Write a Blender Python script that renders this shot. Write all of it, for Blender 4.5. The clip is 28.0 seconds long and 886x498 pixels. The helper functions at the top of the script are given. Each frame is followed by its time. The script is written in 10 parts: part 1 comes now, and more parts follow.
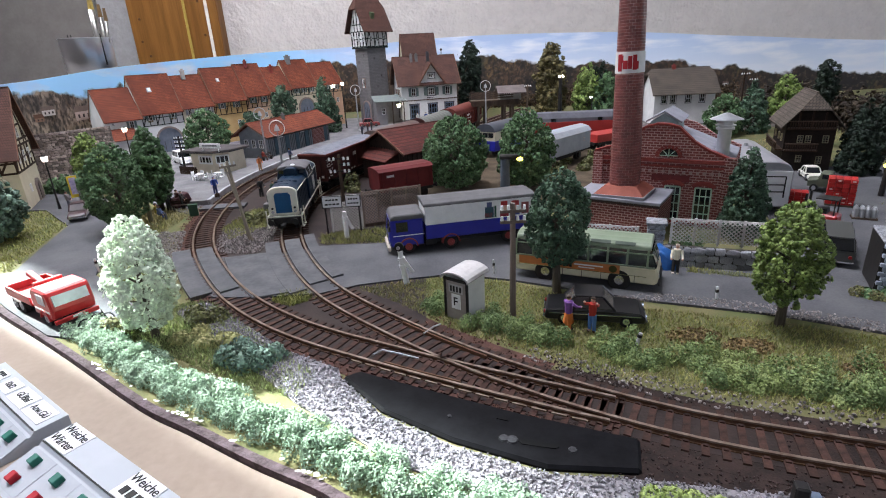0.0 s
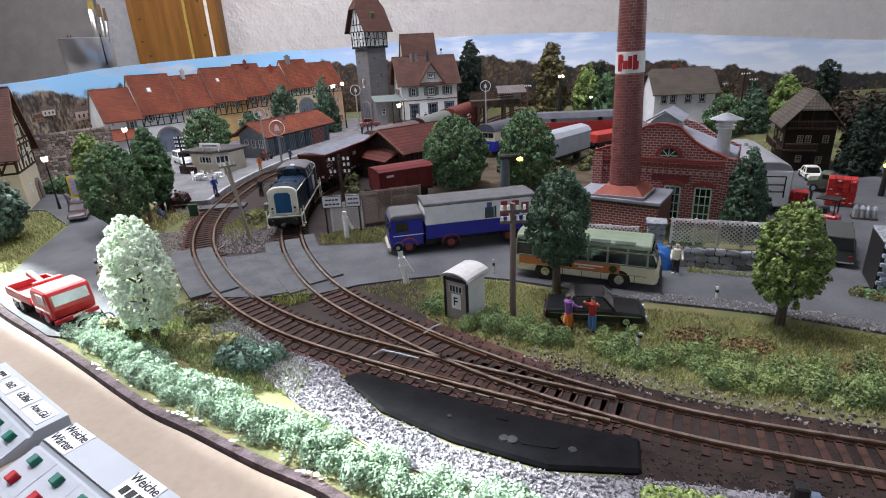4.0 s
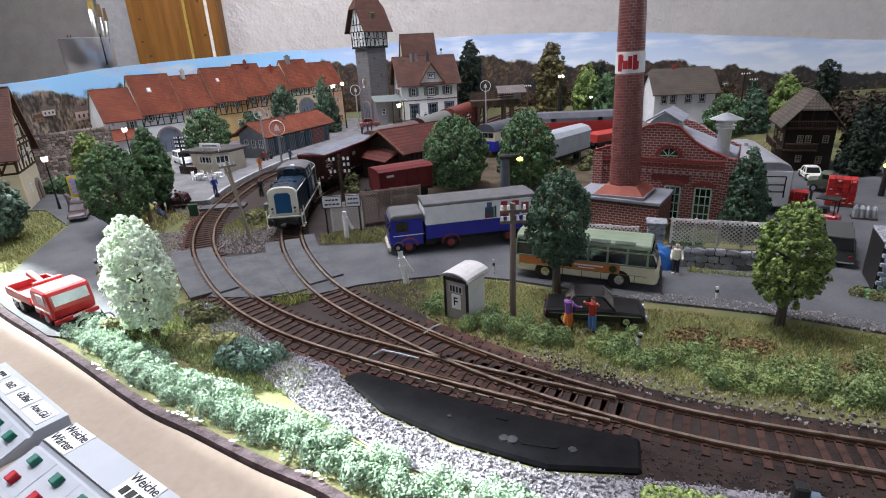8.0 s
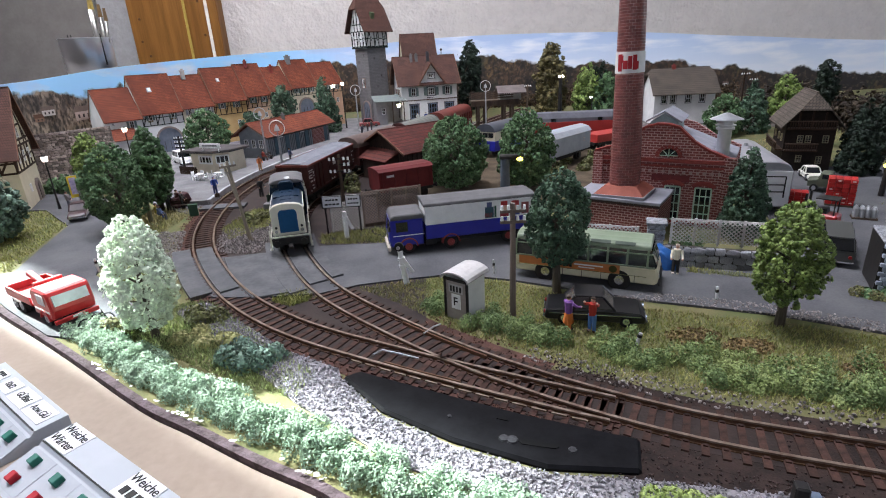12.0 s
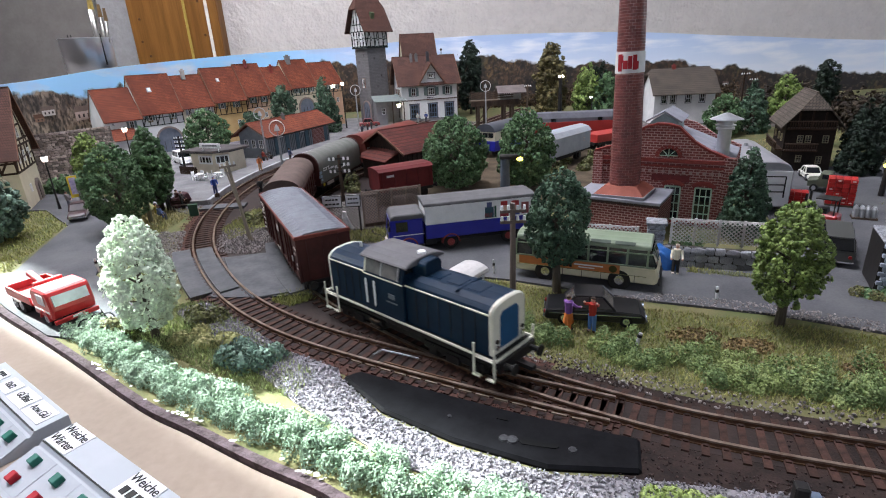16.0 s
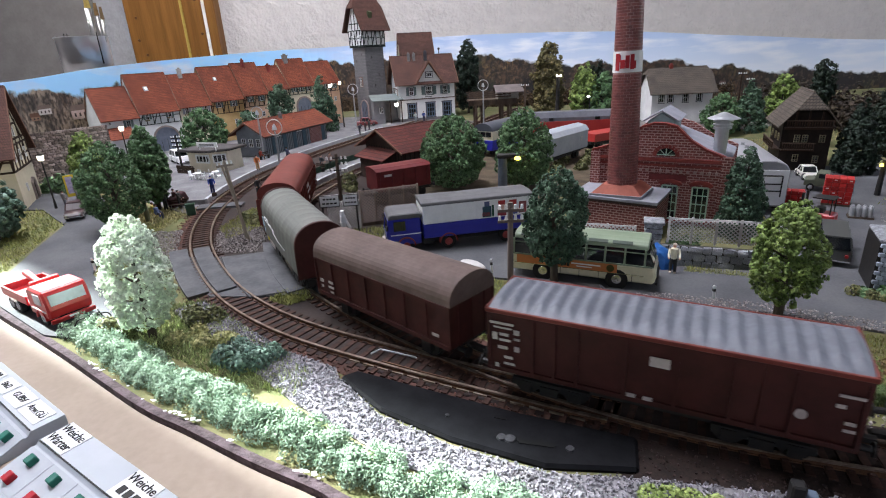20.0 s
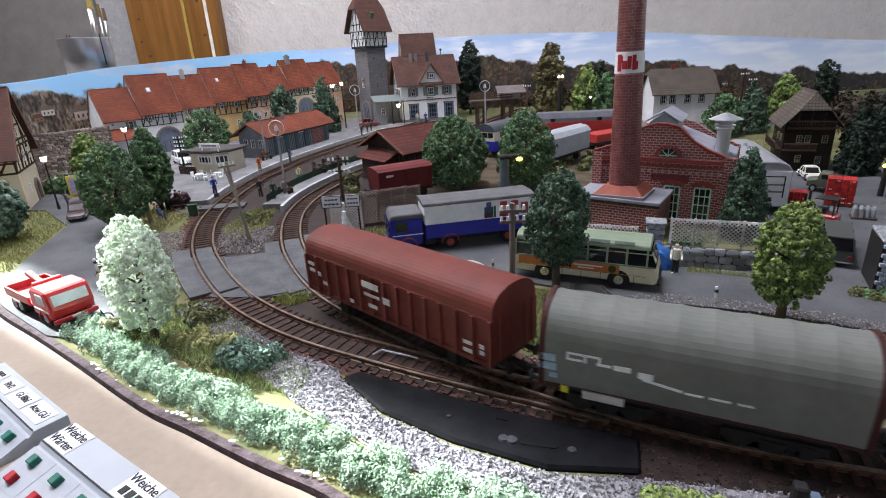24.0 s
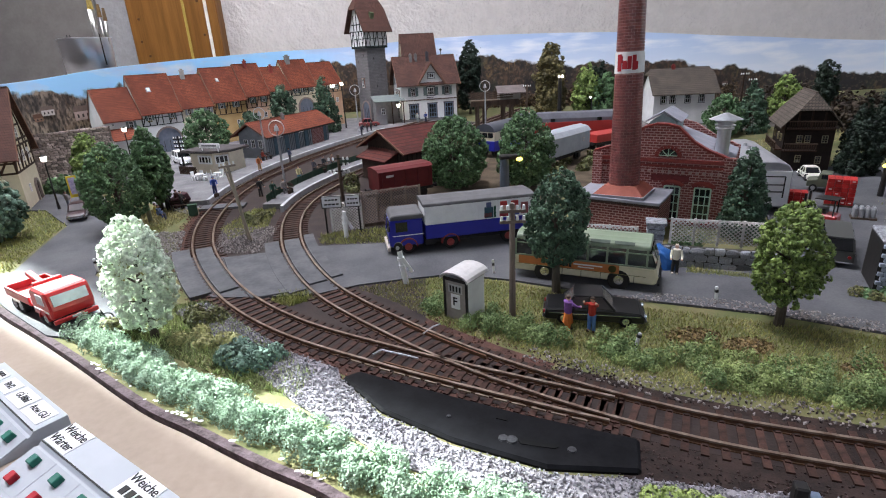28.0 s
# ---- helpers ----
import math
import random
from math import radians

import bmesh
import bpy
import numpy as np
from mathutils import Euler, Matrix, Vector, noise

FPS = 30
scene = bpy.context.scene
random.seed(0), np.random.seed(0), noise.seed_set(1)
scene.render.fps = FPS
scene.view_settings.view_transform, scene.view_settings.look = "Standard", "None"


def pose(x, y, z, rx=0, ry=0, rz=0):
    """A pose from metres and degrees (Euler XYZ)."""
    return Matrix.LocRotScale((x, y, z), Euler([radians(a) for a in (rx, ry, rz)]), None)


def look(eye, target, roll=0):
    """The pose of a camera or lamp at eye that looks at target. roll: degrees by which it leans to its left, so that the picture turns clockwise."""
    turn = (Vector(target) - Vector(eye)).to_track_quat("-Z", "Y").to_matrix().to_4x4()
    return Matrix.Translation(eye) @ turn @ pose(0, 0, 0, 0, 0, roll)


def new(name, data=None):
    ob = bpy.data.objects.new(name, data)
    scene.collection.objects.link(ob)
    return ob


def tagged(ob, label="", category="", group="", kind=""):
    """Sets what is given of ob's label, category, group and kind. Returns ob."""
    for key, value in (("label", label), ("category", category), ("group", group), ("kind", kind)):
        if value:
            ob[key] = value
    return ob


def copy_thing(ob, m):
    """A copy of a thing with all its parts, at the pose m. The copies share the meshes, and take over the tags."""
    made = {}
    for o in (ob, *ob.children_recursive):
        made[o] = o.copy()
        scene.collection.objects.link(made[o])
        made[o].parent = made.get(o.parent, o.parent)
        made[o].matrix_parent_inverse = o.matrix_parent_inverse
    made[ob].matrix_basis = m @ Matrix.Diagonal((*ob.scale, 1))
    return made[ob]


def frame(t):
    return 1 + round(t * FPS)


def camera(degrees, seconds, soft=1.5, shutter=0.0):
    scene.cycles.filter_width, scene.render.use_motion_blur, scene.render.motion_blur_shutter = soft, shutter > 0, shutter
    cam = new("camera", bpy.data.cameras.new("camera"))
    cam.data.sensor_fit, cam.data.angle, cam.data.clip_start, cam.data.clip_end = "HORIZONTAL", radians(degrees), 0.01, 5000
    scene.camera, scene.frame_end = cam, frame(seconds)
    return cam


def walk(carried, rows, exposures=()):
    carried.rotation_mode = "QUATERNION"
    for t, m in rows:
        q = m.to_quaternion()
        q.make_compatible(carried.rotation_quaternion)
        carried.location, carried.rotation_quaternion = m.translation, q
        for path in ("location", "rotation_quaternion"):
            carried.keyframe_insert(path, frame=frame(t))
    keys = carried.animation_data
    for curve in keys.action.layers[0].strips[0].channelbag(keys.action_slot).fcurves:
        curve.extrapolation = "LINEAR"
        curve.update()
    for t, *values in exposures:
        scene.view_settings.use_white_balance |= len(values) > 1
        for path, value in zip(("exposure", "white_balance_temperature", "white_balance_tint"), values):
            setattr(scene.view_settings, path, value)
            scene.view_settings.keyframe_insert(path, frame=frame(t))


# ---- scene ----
import itertools

# Layout in true size: scale 1:87, rail heads at z = 0, x to the right, y away from the camera.
EYE = (0.0, 0.0, 0.143)
BASE = pose(*EYE, 90 - 20.55, 0, 0) @ pose(0, 0, 0, 0, 0, -3.0)
cam = camera(80, 28.0, 1.05, 0.5)


def nudge(t, rx, ry, rz):
    """The camera's pose with a small knock about its own axes, in degrees."""
    return t, BASE @ pose(0, 0, 0, rx, ry, rz)


walk(cam, [nudge(0, 0, 0, 0), nudge(17.0, 0, 0, 0), nudge(17.5, 0.15, 0.05, -0.11), nudge(18.0, -0.21, -0.47, -0.41),
           nudge(18.5, -0.46, -0.77, -0.29), nudge(19.0, -0.15, -0.06, 0.06), nudge(19.5, 0, -0.02, 0.02),
           nudge(20.0, -0.08, -0.25, -0.02), nudge(20.5, -0.49, -2.21, -0.45), nudge(21.0, -0.24, -0.26, 0.46),
           nudge(21.5, 0, -0.06, 0), nudge(28.0, 0, -0.05, 0)])

# ---- light: a daylight room, added fills, one shaft of low sun through an unseen slot ----
SUN = Vector((0.670, -0.449, -0.574))
world = bpy.data.worlds.new("sky")
scene.world = world
world.use_nodes = True
sky = world.node_tree.nodes.new("ShaderNodeTexSky")
sky.sky_type = "NISHITA"
sky.sun_disc = False
sky.sun_elevation, sky.sun_rotation = radians(35.5), radians(-56)
world.node_tree.links.new(sky.outputs[0], world.node_tree.nodes["Background"].inputs[0])
world.node_tree.nodes["Background"].inputs[1].default_value = 0.05


def lamp(name, kind, m, energy, colour=(1, 1, 1), **more):
    data = bpy.data.lights.new(name, kind)
    data.energy, data.color = energy, colour
    if kind == "AREA":
        data.shape = "RECTANGLE"
        data.size, data.size_y = more["size"]
    if kind == "SUN":
        data.angle = radians(more["angle"])
    ob = new(name, data)
    ob.matrix_world = m
    return ob


lamp("sun", "SUN", look((0, 0, 2), Vector((0, 0, 2)) + SUN), 12.0, (0.90, 1.0, 0.99), angle=1.2)
lamp("skylight_light", "AREA", look((-0.30, 0.66, 1.50), (-0.30, 0.66, 0.0)), 8.6, (0.89, 0.895, 1.0), size=(0.9, 0.6))
# right and front lamps are added fill; no windows are seen there
lamp("fill_light_right", "AREA", look((2.18, 0.55, 0.75), (0.2, 0.6, 0.1)), 1.2, (0.93, 0.91, 1.0), size=(0.9, 0.7))
lamp("fill_light_front", "AREA", look((-0.3, -1.48, 0.9), (-0.1, 0.6, 0.1)), 0.95, (0.90, 0.905, 1.0), size=(0.8, 0.6))
# added fill before the unseen slot, to brighten the left side
lamp("fill_light_left", "AREA", look((-1.32, 1.084, 0.98), (-0.15, 0.45, 0.0)), 3.5, (0.93, 0.95, 1.0), size=(0.14, 0.60))
scene.view_settings.exposure = 2.38

# ---- materials ----
MATS = {}


def surf(name, a, b=None, scale=200.0, rough=0.7, bump=0.2, metal=0.0, fine=None, emit=0.0, amount=1.0, random_hue=0.0, spec=0.2,
         stretch=None, bump_dist=0.0006):
    """A material of two colours mixed by noise at two scales, with a fine relief."""
    if name in MATS:
        return MATS[name]
    m = bpy.data.materials.new(name)
    m.use_nodes = True
    nt = m.node_tree
    nodes, links = nt.nodes, nt.links
    p = nodes["Principled BSDF"]
    b = b or tuple(c * 0.75 for c in a)
    tc = nodes.new("ShaderNodeTexCoord")
    mp = nodes.new("ShaderNodeMapping")
    if stretch:
        mp.inputs["Scale"].default_value = stretch
    links.new(tc.outputs["Object"], mp.inputs[0])
    n1 = nodes.new("ShaderNodeTexNoise")
    n1.inputs["Scale"].default_value, n1.inputs["Detail"].default_value = scale, 6
    n2 = nodes.new("ShaderNodeTexNoise")
    n2.inputs["Scale"].default_value, n2.inputs["Detail"].default_value = fine or scale * 5, 3
    links.new(mp.outputs[0], n1.inputs["Vector"])
    links.new(mp.outputs[0], n2.inputs["Vector"])
    add = nodes.new("ShaderNodeMath")
    add.operation = "MULTIPLY_ADD"
    links.new(n2.outputs["Fac"], add.inputs[0])
    add.inputs[1].default_value = 0.45
    links.new(n1.outputs["Fac"], add.inputs[2])
    ramp = nodes.new("ShaderNodeMapRange")
    ramp.inputs["From Min"].default_value, ramp.inputs["From Max"].default_value = 0.55, 0.9
    links.new(add.outputs[0], ramp.inputs["Value"])
    mix = nodes.new("ShaderNodeMix")
    mix.data_type = "RGBA"
    mix.inputs["A"].default_value, mix.inputs["B"].default_value = (*a, 1), (*b, 1)
    links.new(ramp.outputs[0], mix.inputs["Factor"])
    out = mix.outputs["Result"]
    if random_hue:
        info, geo = nodes.new("ShaderNodeObjectInfo"), nodes.new("ShaderNodeNewGeometry")
        sm = nodes.new("ShaderNodeMath")
        links.new(info.outputs["Random"], sm.inputs[0])
        links.new(geo.outputs["Random Per Island"], sm.inputs[1])
        fr = nodes.new("ShaderNodeMath")
        fr.operation = "FRACT"
        links.new(sm.outputs[0], fr.inputs[0])
        mr = nodes.new("ShaderNodeMapRange")
        mr.inputs["To Min"].default_value, mr.inputs["To Max"].default_value = 1 - random_hue, 1 + random_hue
        links.new(fr.outputs[0], mr.inputs["Value"])
        hsv = nodes.new("ShaderNodeHueSaturation")
        links.new(mr.outputs[0], hsv.inputs["Value"])
        links.new(out, hsv.inputs["Color"])
        out = hsv.outputs[0]
    links.new(out, p.inputs["Base Color"])
    p.inputs["Roughness"].default_value, p.inputs["Metallic"].default_value = rough, metal
    p.inputs["Specular IOR Level"].default_value = spec
    if bump:
        bp = nodes.new("ShaderNodeBump")
        bp.inputs["Strength"].default_value, bp.inputs["Distance"].default_value = bump, bump_dist
        links.new(add.outputs[0], bp.inputs["Height"])
        links.new(bp.outputs[0], p.inputs["Normal"])
    if emit:
        p.inputs["Emission Color"].default_value, p.inputs["Emission Strength"].default_value = (*a, 1), emit
    MATS[name] = m
    return m


def courses(name, a, b, joint, bw, bh, rough=0.85, mortar=0.12, axis="xz", bump=0.5, scale=300):
    """A walling or roof tile material laid in courses, for pieces too small to pick apart."""
    if name in MATS:
        return MATS[name]
    m = surf(name, a, b, scale, rough, 0)
    nt = m.node_tree
    nodes, links = nt.nodes, nt.links
    p = nodes["Principled BSDF"]
    src = p.inputs["Base Color"].links[0].from_socket
    geo = nodes.new("ShaderNodeTexCoord")
    sep = nodes.new("ShaderNodeSeparateXYZ")
    links.new(geo.outputs["Object"], sep.inputs[0])
    s = nodes.new("ShaderNodeMath")
    links.new(sep.outputs["X"], s.inputs[0])
    links.new(sep.outputs["Y"], s.inputs[1])
    cmb = nodes.new("ShaderNodeCombineXYZ")
    links.new(s.outputs[0] if axis == "xz" else sep.outputs["X"], cmb.inputs["X"])
    links.new(sep.outputs["Z"], cmb.inputs["Y"])
    br = nodes.new("ShaderNodeTexBrick")
    br.inputs["Scale"].default_value = 1.0
    br.inputs["Brick Width"].default_value, br.inputs["Row Height"].default_value = bw, bh
    br.inputs["Mortar Size"].default_value, br.inputs["Mortar Smooth"].default_value = bh * mortar, 0.3
    br.inputs["Color1"].default_value, br.inputs["Color2"].default_value = (1, 1, 1, 1), (0.72, 0.72, 0.72, 1)
    br.inputs["Mortar"].default_value = (0, 0, 0, 1)
    links.new(cmb.outputs[0], br.inputs["Vector"])
    mul = nodes.new("ShaderNodeMix")
    mul.data_type, mul.blend_type = "RGBA", "MULTIPLY"
    mul.inputs["Factor"].default_value = 0.6
    links.new(src, mul.inputs["A"])
    links.new(br.outputs["Color"], mul.inputs["B"])
    mx = nodes.new("ShaderNodeMix")
    mx.data_type = "RGBA"
    links.new(br.outputs["Fac"], mx.inputs["Factor"])
    links.new(mul.outputs["Result"], mx.inputs["A"])
    mx.inputs["B"].default_value = (*joint, 1)
    links.new(mx.outputs["Result"], p.inputs["Base Color"])
    inv = nodes.new("ShaderNodeMath")
    inv.operation = "SUBTRACT"
    inv.inputs[0].default_value = 1.0
    links.new(br.outputs["Fac"], inv.inputs[1])
    bp = nodes.new("ShaderNodeBump")
    bp.inputs["Strength"].default_value, bp.inputs["Distance"].default_value = bump, bh * 0.25
    links.new(inv.outputs[0], bp.inputs["Height"])
    links.new(bp.outputs[0], p.inputs["Normal"])
    return m


M_ASPHALT = surf("asphalt", (0.062, 0.062, 0.068), (0.105, 0.105, 0.11), 25, 0.85, 0.25, fine=900)
M_SOIL = surf("soil", (0.050, 0.036, 0.024), (0.105, 0.08, 0.052), 60, 0.95, 0.5, fine=700)
M_GRASSBED = surf("grass_bed", (0.090, 0.105, 0.040), (0.155, 0.135, 0.065), 45, 0.95, 0.6, fine=900)
M_BALLAST = surf("ballast_bed", (0.045, 0.024, 0.019), (0.105, 0.052, 0.041), 90, 0.95, 0.6, fine=1200)
M_GRAVEL = surf("gravel_stone", (0.30, 0.285, 0.315), (0.16, 0.15, 0.165), 300, 0.9, 0.2, random_hue=0.55)
M_RUST = surf("rusty_gravel", (0.170, 0.078, 0.060), (0.060, 0.030, 0.025), 300, 0.9, 0.2, random_hue=0.6)
M_RAIL_TOP = surf("rail_steel", (0.31, 0.255, 0.205), (0.16, 0.11, 0.08), 150, 0.4, 0.1, metal=0.7)
M_RAIL_SIDE = surf("rail_rust", (0.13, 0.065, 0.035), (0.08, 0.04, 0.025), 300, 0.8, 0.2)
M_SLEEPER = surf("sleeper_brown", (0.064, 0.031, 0.023), (0.028, 0.015, 0.012), 250, 0.8, 0.3, random_hue=0.25)
M_BLACK = surf("black_plastic", (0.0042, 0.0042, 0.005), (0.0085, 0.0085, 0.010), 120, 0.5, 0.15, spec=0.06)
M_CONCRETE = surf("pale_concrete", (0.33, 0.33, 0.34), (0.44, 0.44, 0.45), 120, 0.9, 0.3)
M_PAVE = surf("platform_paving", (0.105, 0.102, 0.106), (0.185, 0.18, 0.184), 45, 0.9, 0.5, fine=500)
M_WHITE = surf("white_paint", (0.80, 0.80, 0.80), (0.72, 0.72, 0.72), 150, 0.5, 0.05)
M_CREAM = surf("cream_paint", (0.78, 0.74, 0.62), (0.70, 0.66, 0.54), 150, 0.45, 0.05)
M_GLASS_DARK = surf("dark_glass", (0.007, 0.008, 0.010), (0.014, 0.016, 0.019), 40, 0.08, 0, spec=0.7)
M_IRON = surf("dark_iron", (0.014, 0.014, 0.015), (0.024, 0.021, 0.019), 250, 0.5, 0.1)
M_GREYMETAL = surf("grey_metal", (0.36, 0.37, 0.38), (0.28, 0.28, 0.29), 250, 0.45, 0.1, metal=0.3)
M_CHROME = surf("chrome", (0.75, 0.76, 0.78), (0.6, 0.62, 0.65), 60, 0.18, 0.02, metal=1.0)
M_TYRE = surf("tyre_rubber", (0.010, 0.010, 0.010), (0.020, 0.019, 0.018), 300, 0.8, 0.1)
M_WOOD = surf("weathered_wood", (0.11, 0.077, 0.056), (0.055, 0.038, 0.029), 120, 0.85, 0.4, stretch=(1, 1, 0.15))
M_BARK = surf("bark", (0.09, 0.075, 0.06), (0.05, 0.04, 0.03), 250, 0.9, 0.5, stretch=(1, 1, 0.3))
M_GLOW = surf("lamp_glow", (1.0, 0.86, 0.66), None, 10, 0.5, 0, emit=6.0)
M_GLOW_YELLOW = surf("yellow_lamp_glow", (1.0, 0.72, 0.05), None, 10, 0.5, 0, emit=2.5)
M_GLOW_WHITE = surf("white_lamp_glow", (0.95, 0.97, 1.0), None, 10, 0.5, 0, emit=2.0)


# ---- mesh helpers ----
def box(bm, c, s, rz=0.0, ry=0.0, rx=0.0):
    m = pose(*c, rx, ry, rz) @ Matrix.Diagonal((*s, 1))
    return bmesh.ops.create_cube(bm, size=1.0, matrix=m)["verts"]


def cyl(bm, a, b, r0, r1=None, n=8, caps=True):
    a, b = Vector(a), Vector(b)
    d = b - a
    m = Matrix.Translation((a + b) / 2) @ d.to_track_quat("Z", "Y").to_matrix().to_4x4()
    return bmesh.ops.create_cone(bm, cap_ends=caps, segments=n, radius1=r0, radius2=r0 if r1 is None else r1, depth=d.length, matrix=m)["verts"]


def ball(bm, c, r, u=10, v=6, s=(1, 1, 1)):
    return bmesh.ops.create_uvsphere(bm, u_segments=u, v_segments=v, radius=1, matrix=pose(*c) @ Matrix.Diagonal((r * s[0], r * s[1], r * s[2], 1)))["verts"]


def prism(bm, poly, a, b, axis="z"):
    """A closed polygon of 2D points drawn out from a to b along an axis (x: points are y, z; y: x, z; z: x, y)."""
    put = {"z": lambda p, h: (p[0], p[1], h), "y": lambda p, h: (p[0], h, p[1]), "x": lambda p, h: (h, p[0], p[1])}[axis]
    lo, hi = [bm.verts.new(put(p, a)) for p in poly], [bm.verts.new(put(p, b)) for p in poly]
    n = len(poly)
    faces = [bm.faces.new(lo[::-1]), bm.faces.new(hi)]
    faces += [bm.faces.new((lo[i], lo[(i + 1) % n], hi[(i + 1) % n], hi[i])) for i in range(n)]
    bmesh.ops.recalc_face_normals(bm, faces=faces)
    return faces


def to_mesh(name, bm, material, bevel=0.0, smooth=False):
    if bevel:
        bmesh.ops.bevel(bm, geom=[e for e in bm.edges if e.is_manifold and e.calc_face_angle(0) > 0.5], offset=bevel, segments=1, affect="EDGES", clamp_overlap=True)
    me = bpy.data.meshes.new(name)
    bm.to_mesh(me)
    bm.free()
    me.materials.append(material)
    if smooth:
        me.shade_smooth()
    return me


def part(name, bm, material, parent, label="", bevel=0.0, smooth=False, m=None):
    ob = new(name, to_mesh(name, bm, material, bevel, smooth))
    ob.parent = parent
    if m is not None:
        ob.matrix_basis = m
    if label:
        tagged(ob, label)
    return ob


def boxpart(name, c, s, material, parent, label="", bevel=0.0, rz=0.0, ry=0.0, rx=0.0):
    bm = bmesh.new()
    box(bm, c, s, rz, ry, rx)
    return part(name, bm, material, parent, label, bevel)


def thing(name, m, label, category, group="", kind=""):
    ob = new(name)
    ob.empty_display_size = 0.01
    ob.matrix_basis = m
    return tagged(ob, label, category, group, kind)


def solo(name, bm, material, label, category="", group="", kind="", bevel=0.0, smooth=False, m=None):
    ob = new(name, to_mesh(name, bm, material, bevel, smooth))
    if m is not None:
        ob.matrix_basis = m
    return tagged(ob, label, category, group, kind)


def spline(points, n=12):
    """A smooth line through the points, sampled n times a span."""
    p = [Vector(q) for q in points]
    p = [2 * p[0] - p[1]] + p + [2 * p[-1] - p[-2]]
    out = []
    for i in range(1, len(p) - 2):
        a, b, c, d = p[i - 1:i + 3]
        for k in range(n):
            t = k / n
            out.append(0.5 * (2 * b + (c - a) * t + (2 * a - 5 * b + 4 * c - d) * t * t + (3 * b - a - 3 * c + d) * t ** 3))
    out.append(p[-2])
    return out


class Line:
    """A plan line with lengths along it."""

    def __init__(self, points, n=16):
        self.p = spline([Vector(q).to_2d() for q in points], n)
        self.s = [0.0]
        for a, b in zip(self.p[:-1], self.p[1:]):
            self.s.append(self.s[-1] + (b - a).length)
        self.length = self.s[-1]

    def at(self, s):
        i = int(np.clip(np.searchsorted(self.s, s) - 1, 0, len(self.p) - 2))
        k = (s - self.s[i]) / (self.s[i + 1] - self.s[i])
        return self.p[i].lerp(self.p[i + 1], k), (self.p[i + 1] - self.p[i]).normalized()

    def offset(self, d, step=0.006, a=0.0, b=None):
        out = []
        for s in np.arange(a, (self.length if b is None else b), step):
            p, w = self.at(s)
            out.append(p + Vector((-w.y, w.x)) * d)
        return out


def inside(p, poly):
    hit = False
    for (x0, y0), (x1, y1) in zip(poly, poly[1:] + poly[:1]):
        if (y0 > p[1]) != (y1 > p[1]) and p[0] < (x1 - x0) * (p[1] - y0) / (y1 - y0) + x0:
            hit = not hit
    return hit


def ribbon(name, line, d0, d1, z0, z1, material, label, step=0.01, a=0.0, b=None, kind="structure", parent=None):
    """A slab along a line between two offsets."""
    bm = bmesh.new()
    lo, hi = line.offset(d0, step, a, b), line.offset(d1, step, a, b)
    rows = [[bm.verts.new((*p, z)) for p, z in ((l, z0), (l, z1), (h, z1), (h, z0))] for l, h in zip(lo, hi)]
    for r, q in zip(rows[:-1], rows[1:]):
        for i in range(4):
            bm.faces.new((r[i], r[(i + 1) % 4], q[(i + 1) % 4], q[i]))
    bm.faces.new(rows[0]), bm.faces.new(rows[-1])
    bmesh.ops.recalc_face_normals(bm, faces=bm.faces)
    if parent:
        return part(name, bm, material, parent, label)
    return solo(name, bm, material, label, kind=kind)

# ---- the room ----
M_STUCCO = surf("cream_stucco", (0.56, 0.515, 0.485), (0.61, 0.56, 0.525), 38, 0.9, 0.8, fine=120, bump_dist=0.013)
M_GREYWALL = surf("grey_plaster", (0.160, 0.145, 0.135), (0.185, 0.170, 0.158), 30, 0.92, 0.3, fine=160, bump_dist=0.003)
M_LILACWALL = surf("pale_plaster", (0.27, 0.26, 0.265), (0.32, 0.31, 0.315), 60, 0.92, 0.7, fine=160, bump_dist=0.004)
M_CEIL = surf("white_ceiling", (0.30, 0.295, 0.29), None, 20, 0.9, 0.1)
M_FLOOR = surf("brown_carpet", (0.16, 0.12, 0.09), None, 60, 0.95, 0.3)
M_PINE = surf("varnished_pine", (0.235, 0.105, 0.024), (0.155, 0.064, 0.014), 9, 0.45, 0.15, fine=60, stretch=(6, 6, 0.35))


def slab(name, c, s, material, label):
    bm = bmesh.new()
    box(bm, c, s)
    return solo(name, bm, material, label, kind="structure")


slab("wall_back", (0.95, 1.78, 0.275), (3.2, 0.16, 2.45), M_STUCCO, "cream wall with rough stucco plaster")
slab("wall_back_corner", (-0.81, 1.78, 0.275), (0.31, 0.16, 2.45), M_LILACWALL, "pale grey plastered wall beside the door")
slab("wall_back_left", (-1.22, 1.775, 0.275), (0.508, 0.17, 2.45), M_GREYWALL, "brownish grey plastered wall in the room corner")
slab("floor", (0.45, 0.1, -1.0), (4.2, 3.6, 0.1), M_FLOOR, "brown carpeted room floor")
bm = bmesh.new()
for c, q in (((-1.16, 0.1, 1.56), (0.72, 3.6, 0.1)), ((1.40, 0.1, 1.56), (2.4, 3.6, 0.1)), ((-0.30, -0.70, 1.56), (1.0, 2.0, 0.1)), ((-0.30, 1.43, 1.56), (1.0, 0.94, 0.1))):
    box(bm, c, q)
solo("ceiling", bm, M_CEIL, "pale ceiling with a skylight opening", kind="structure")


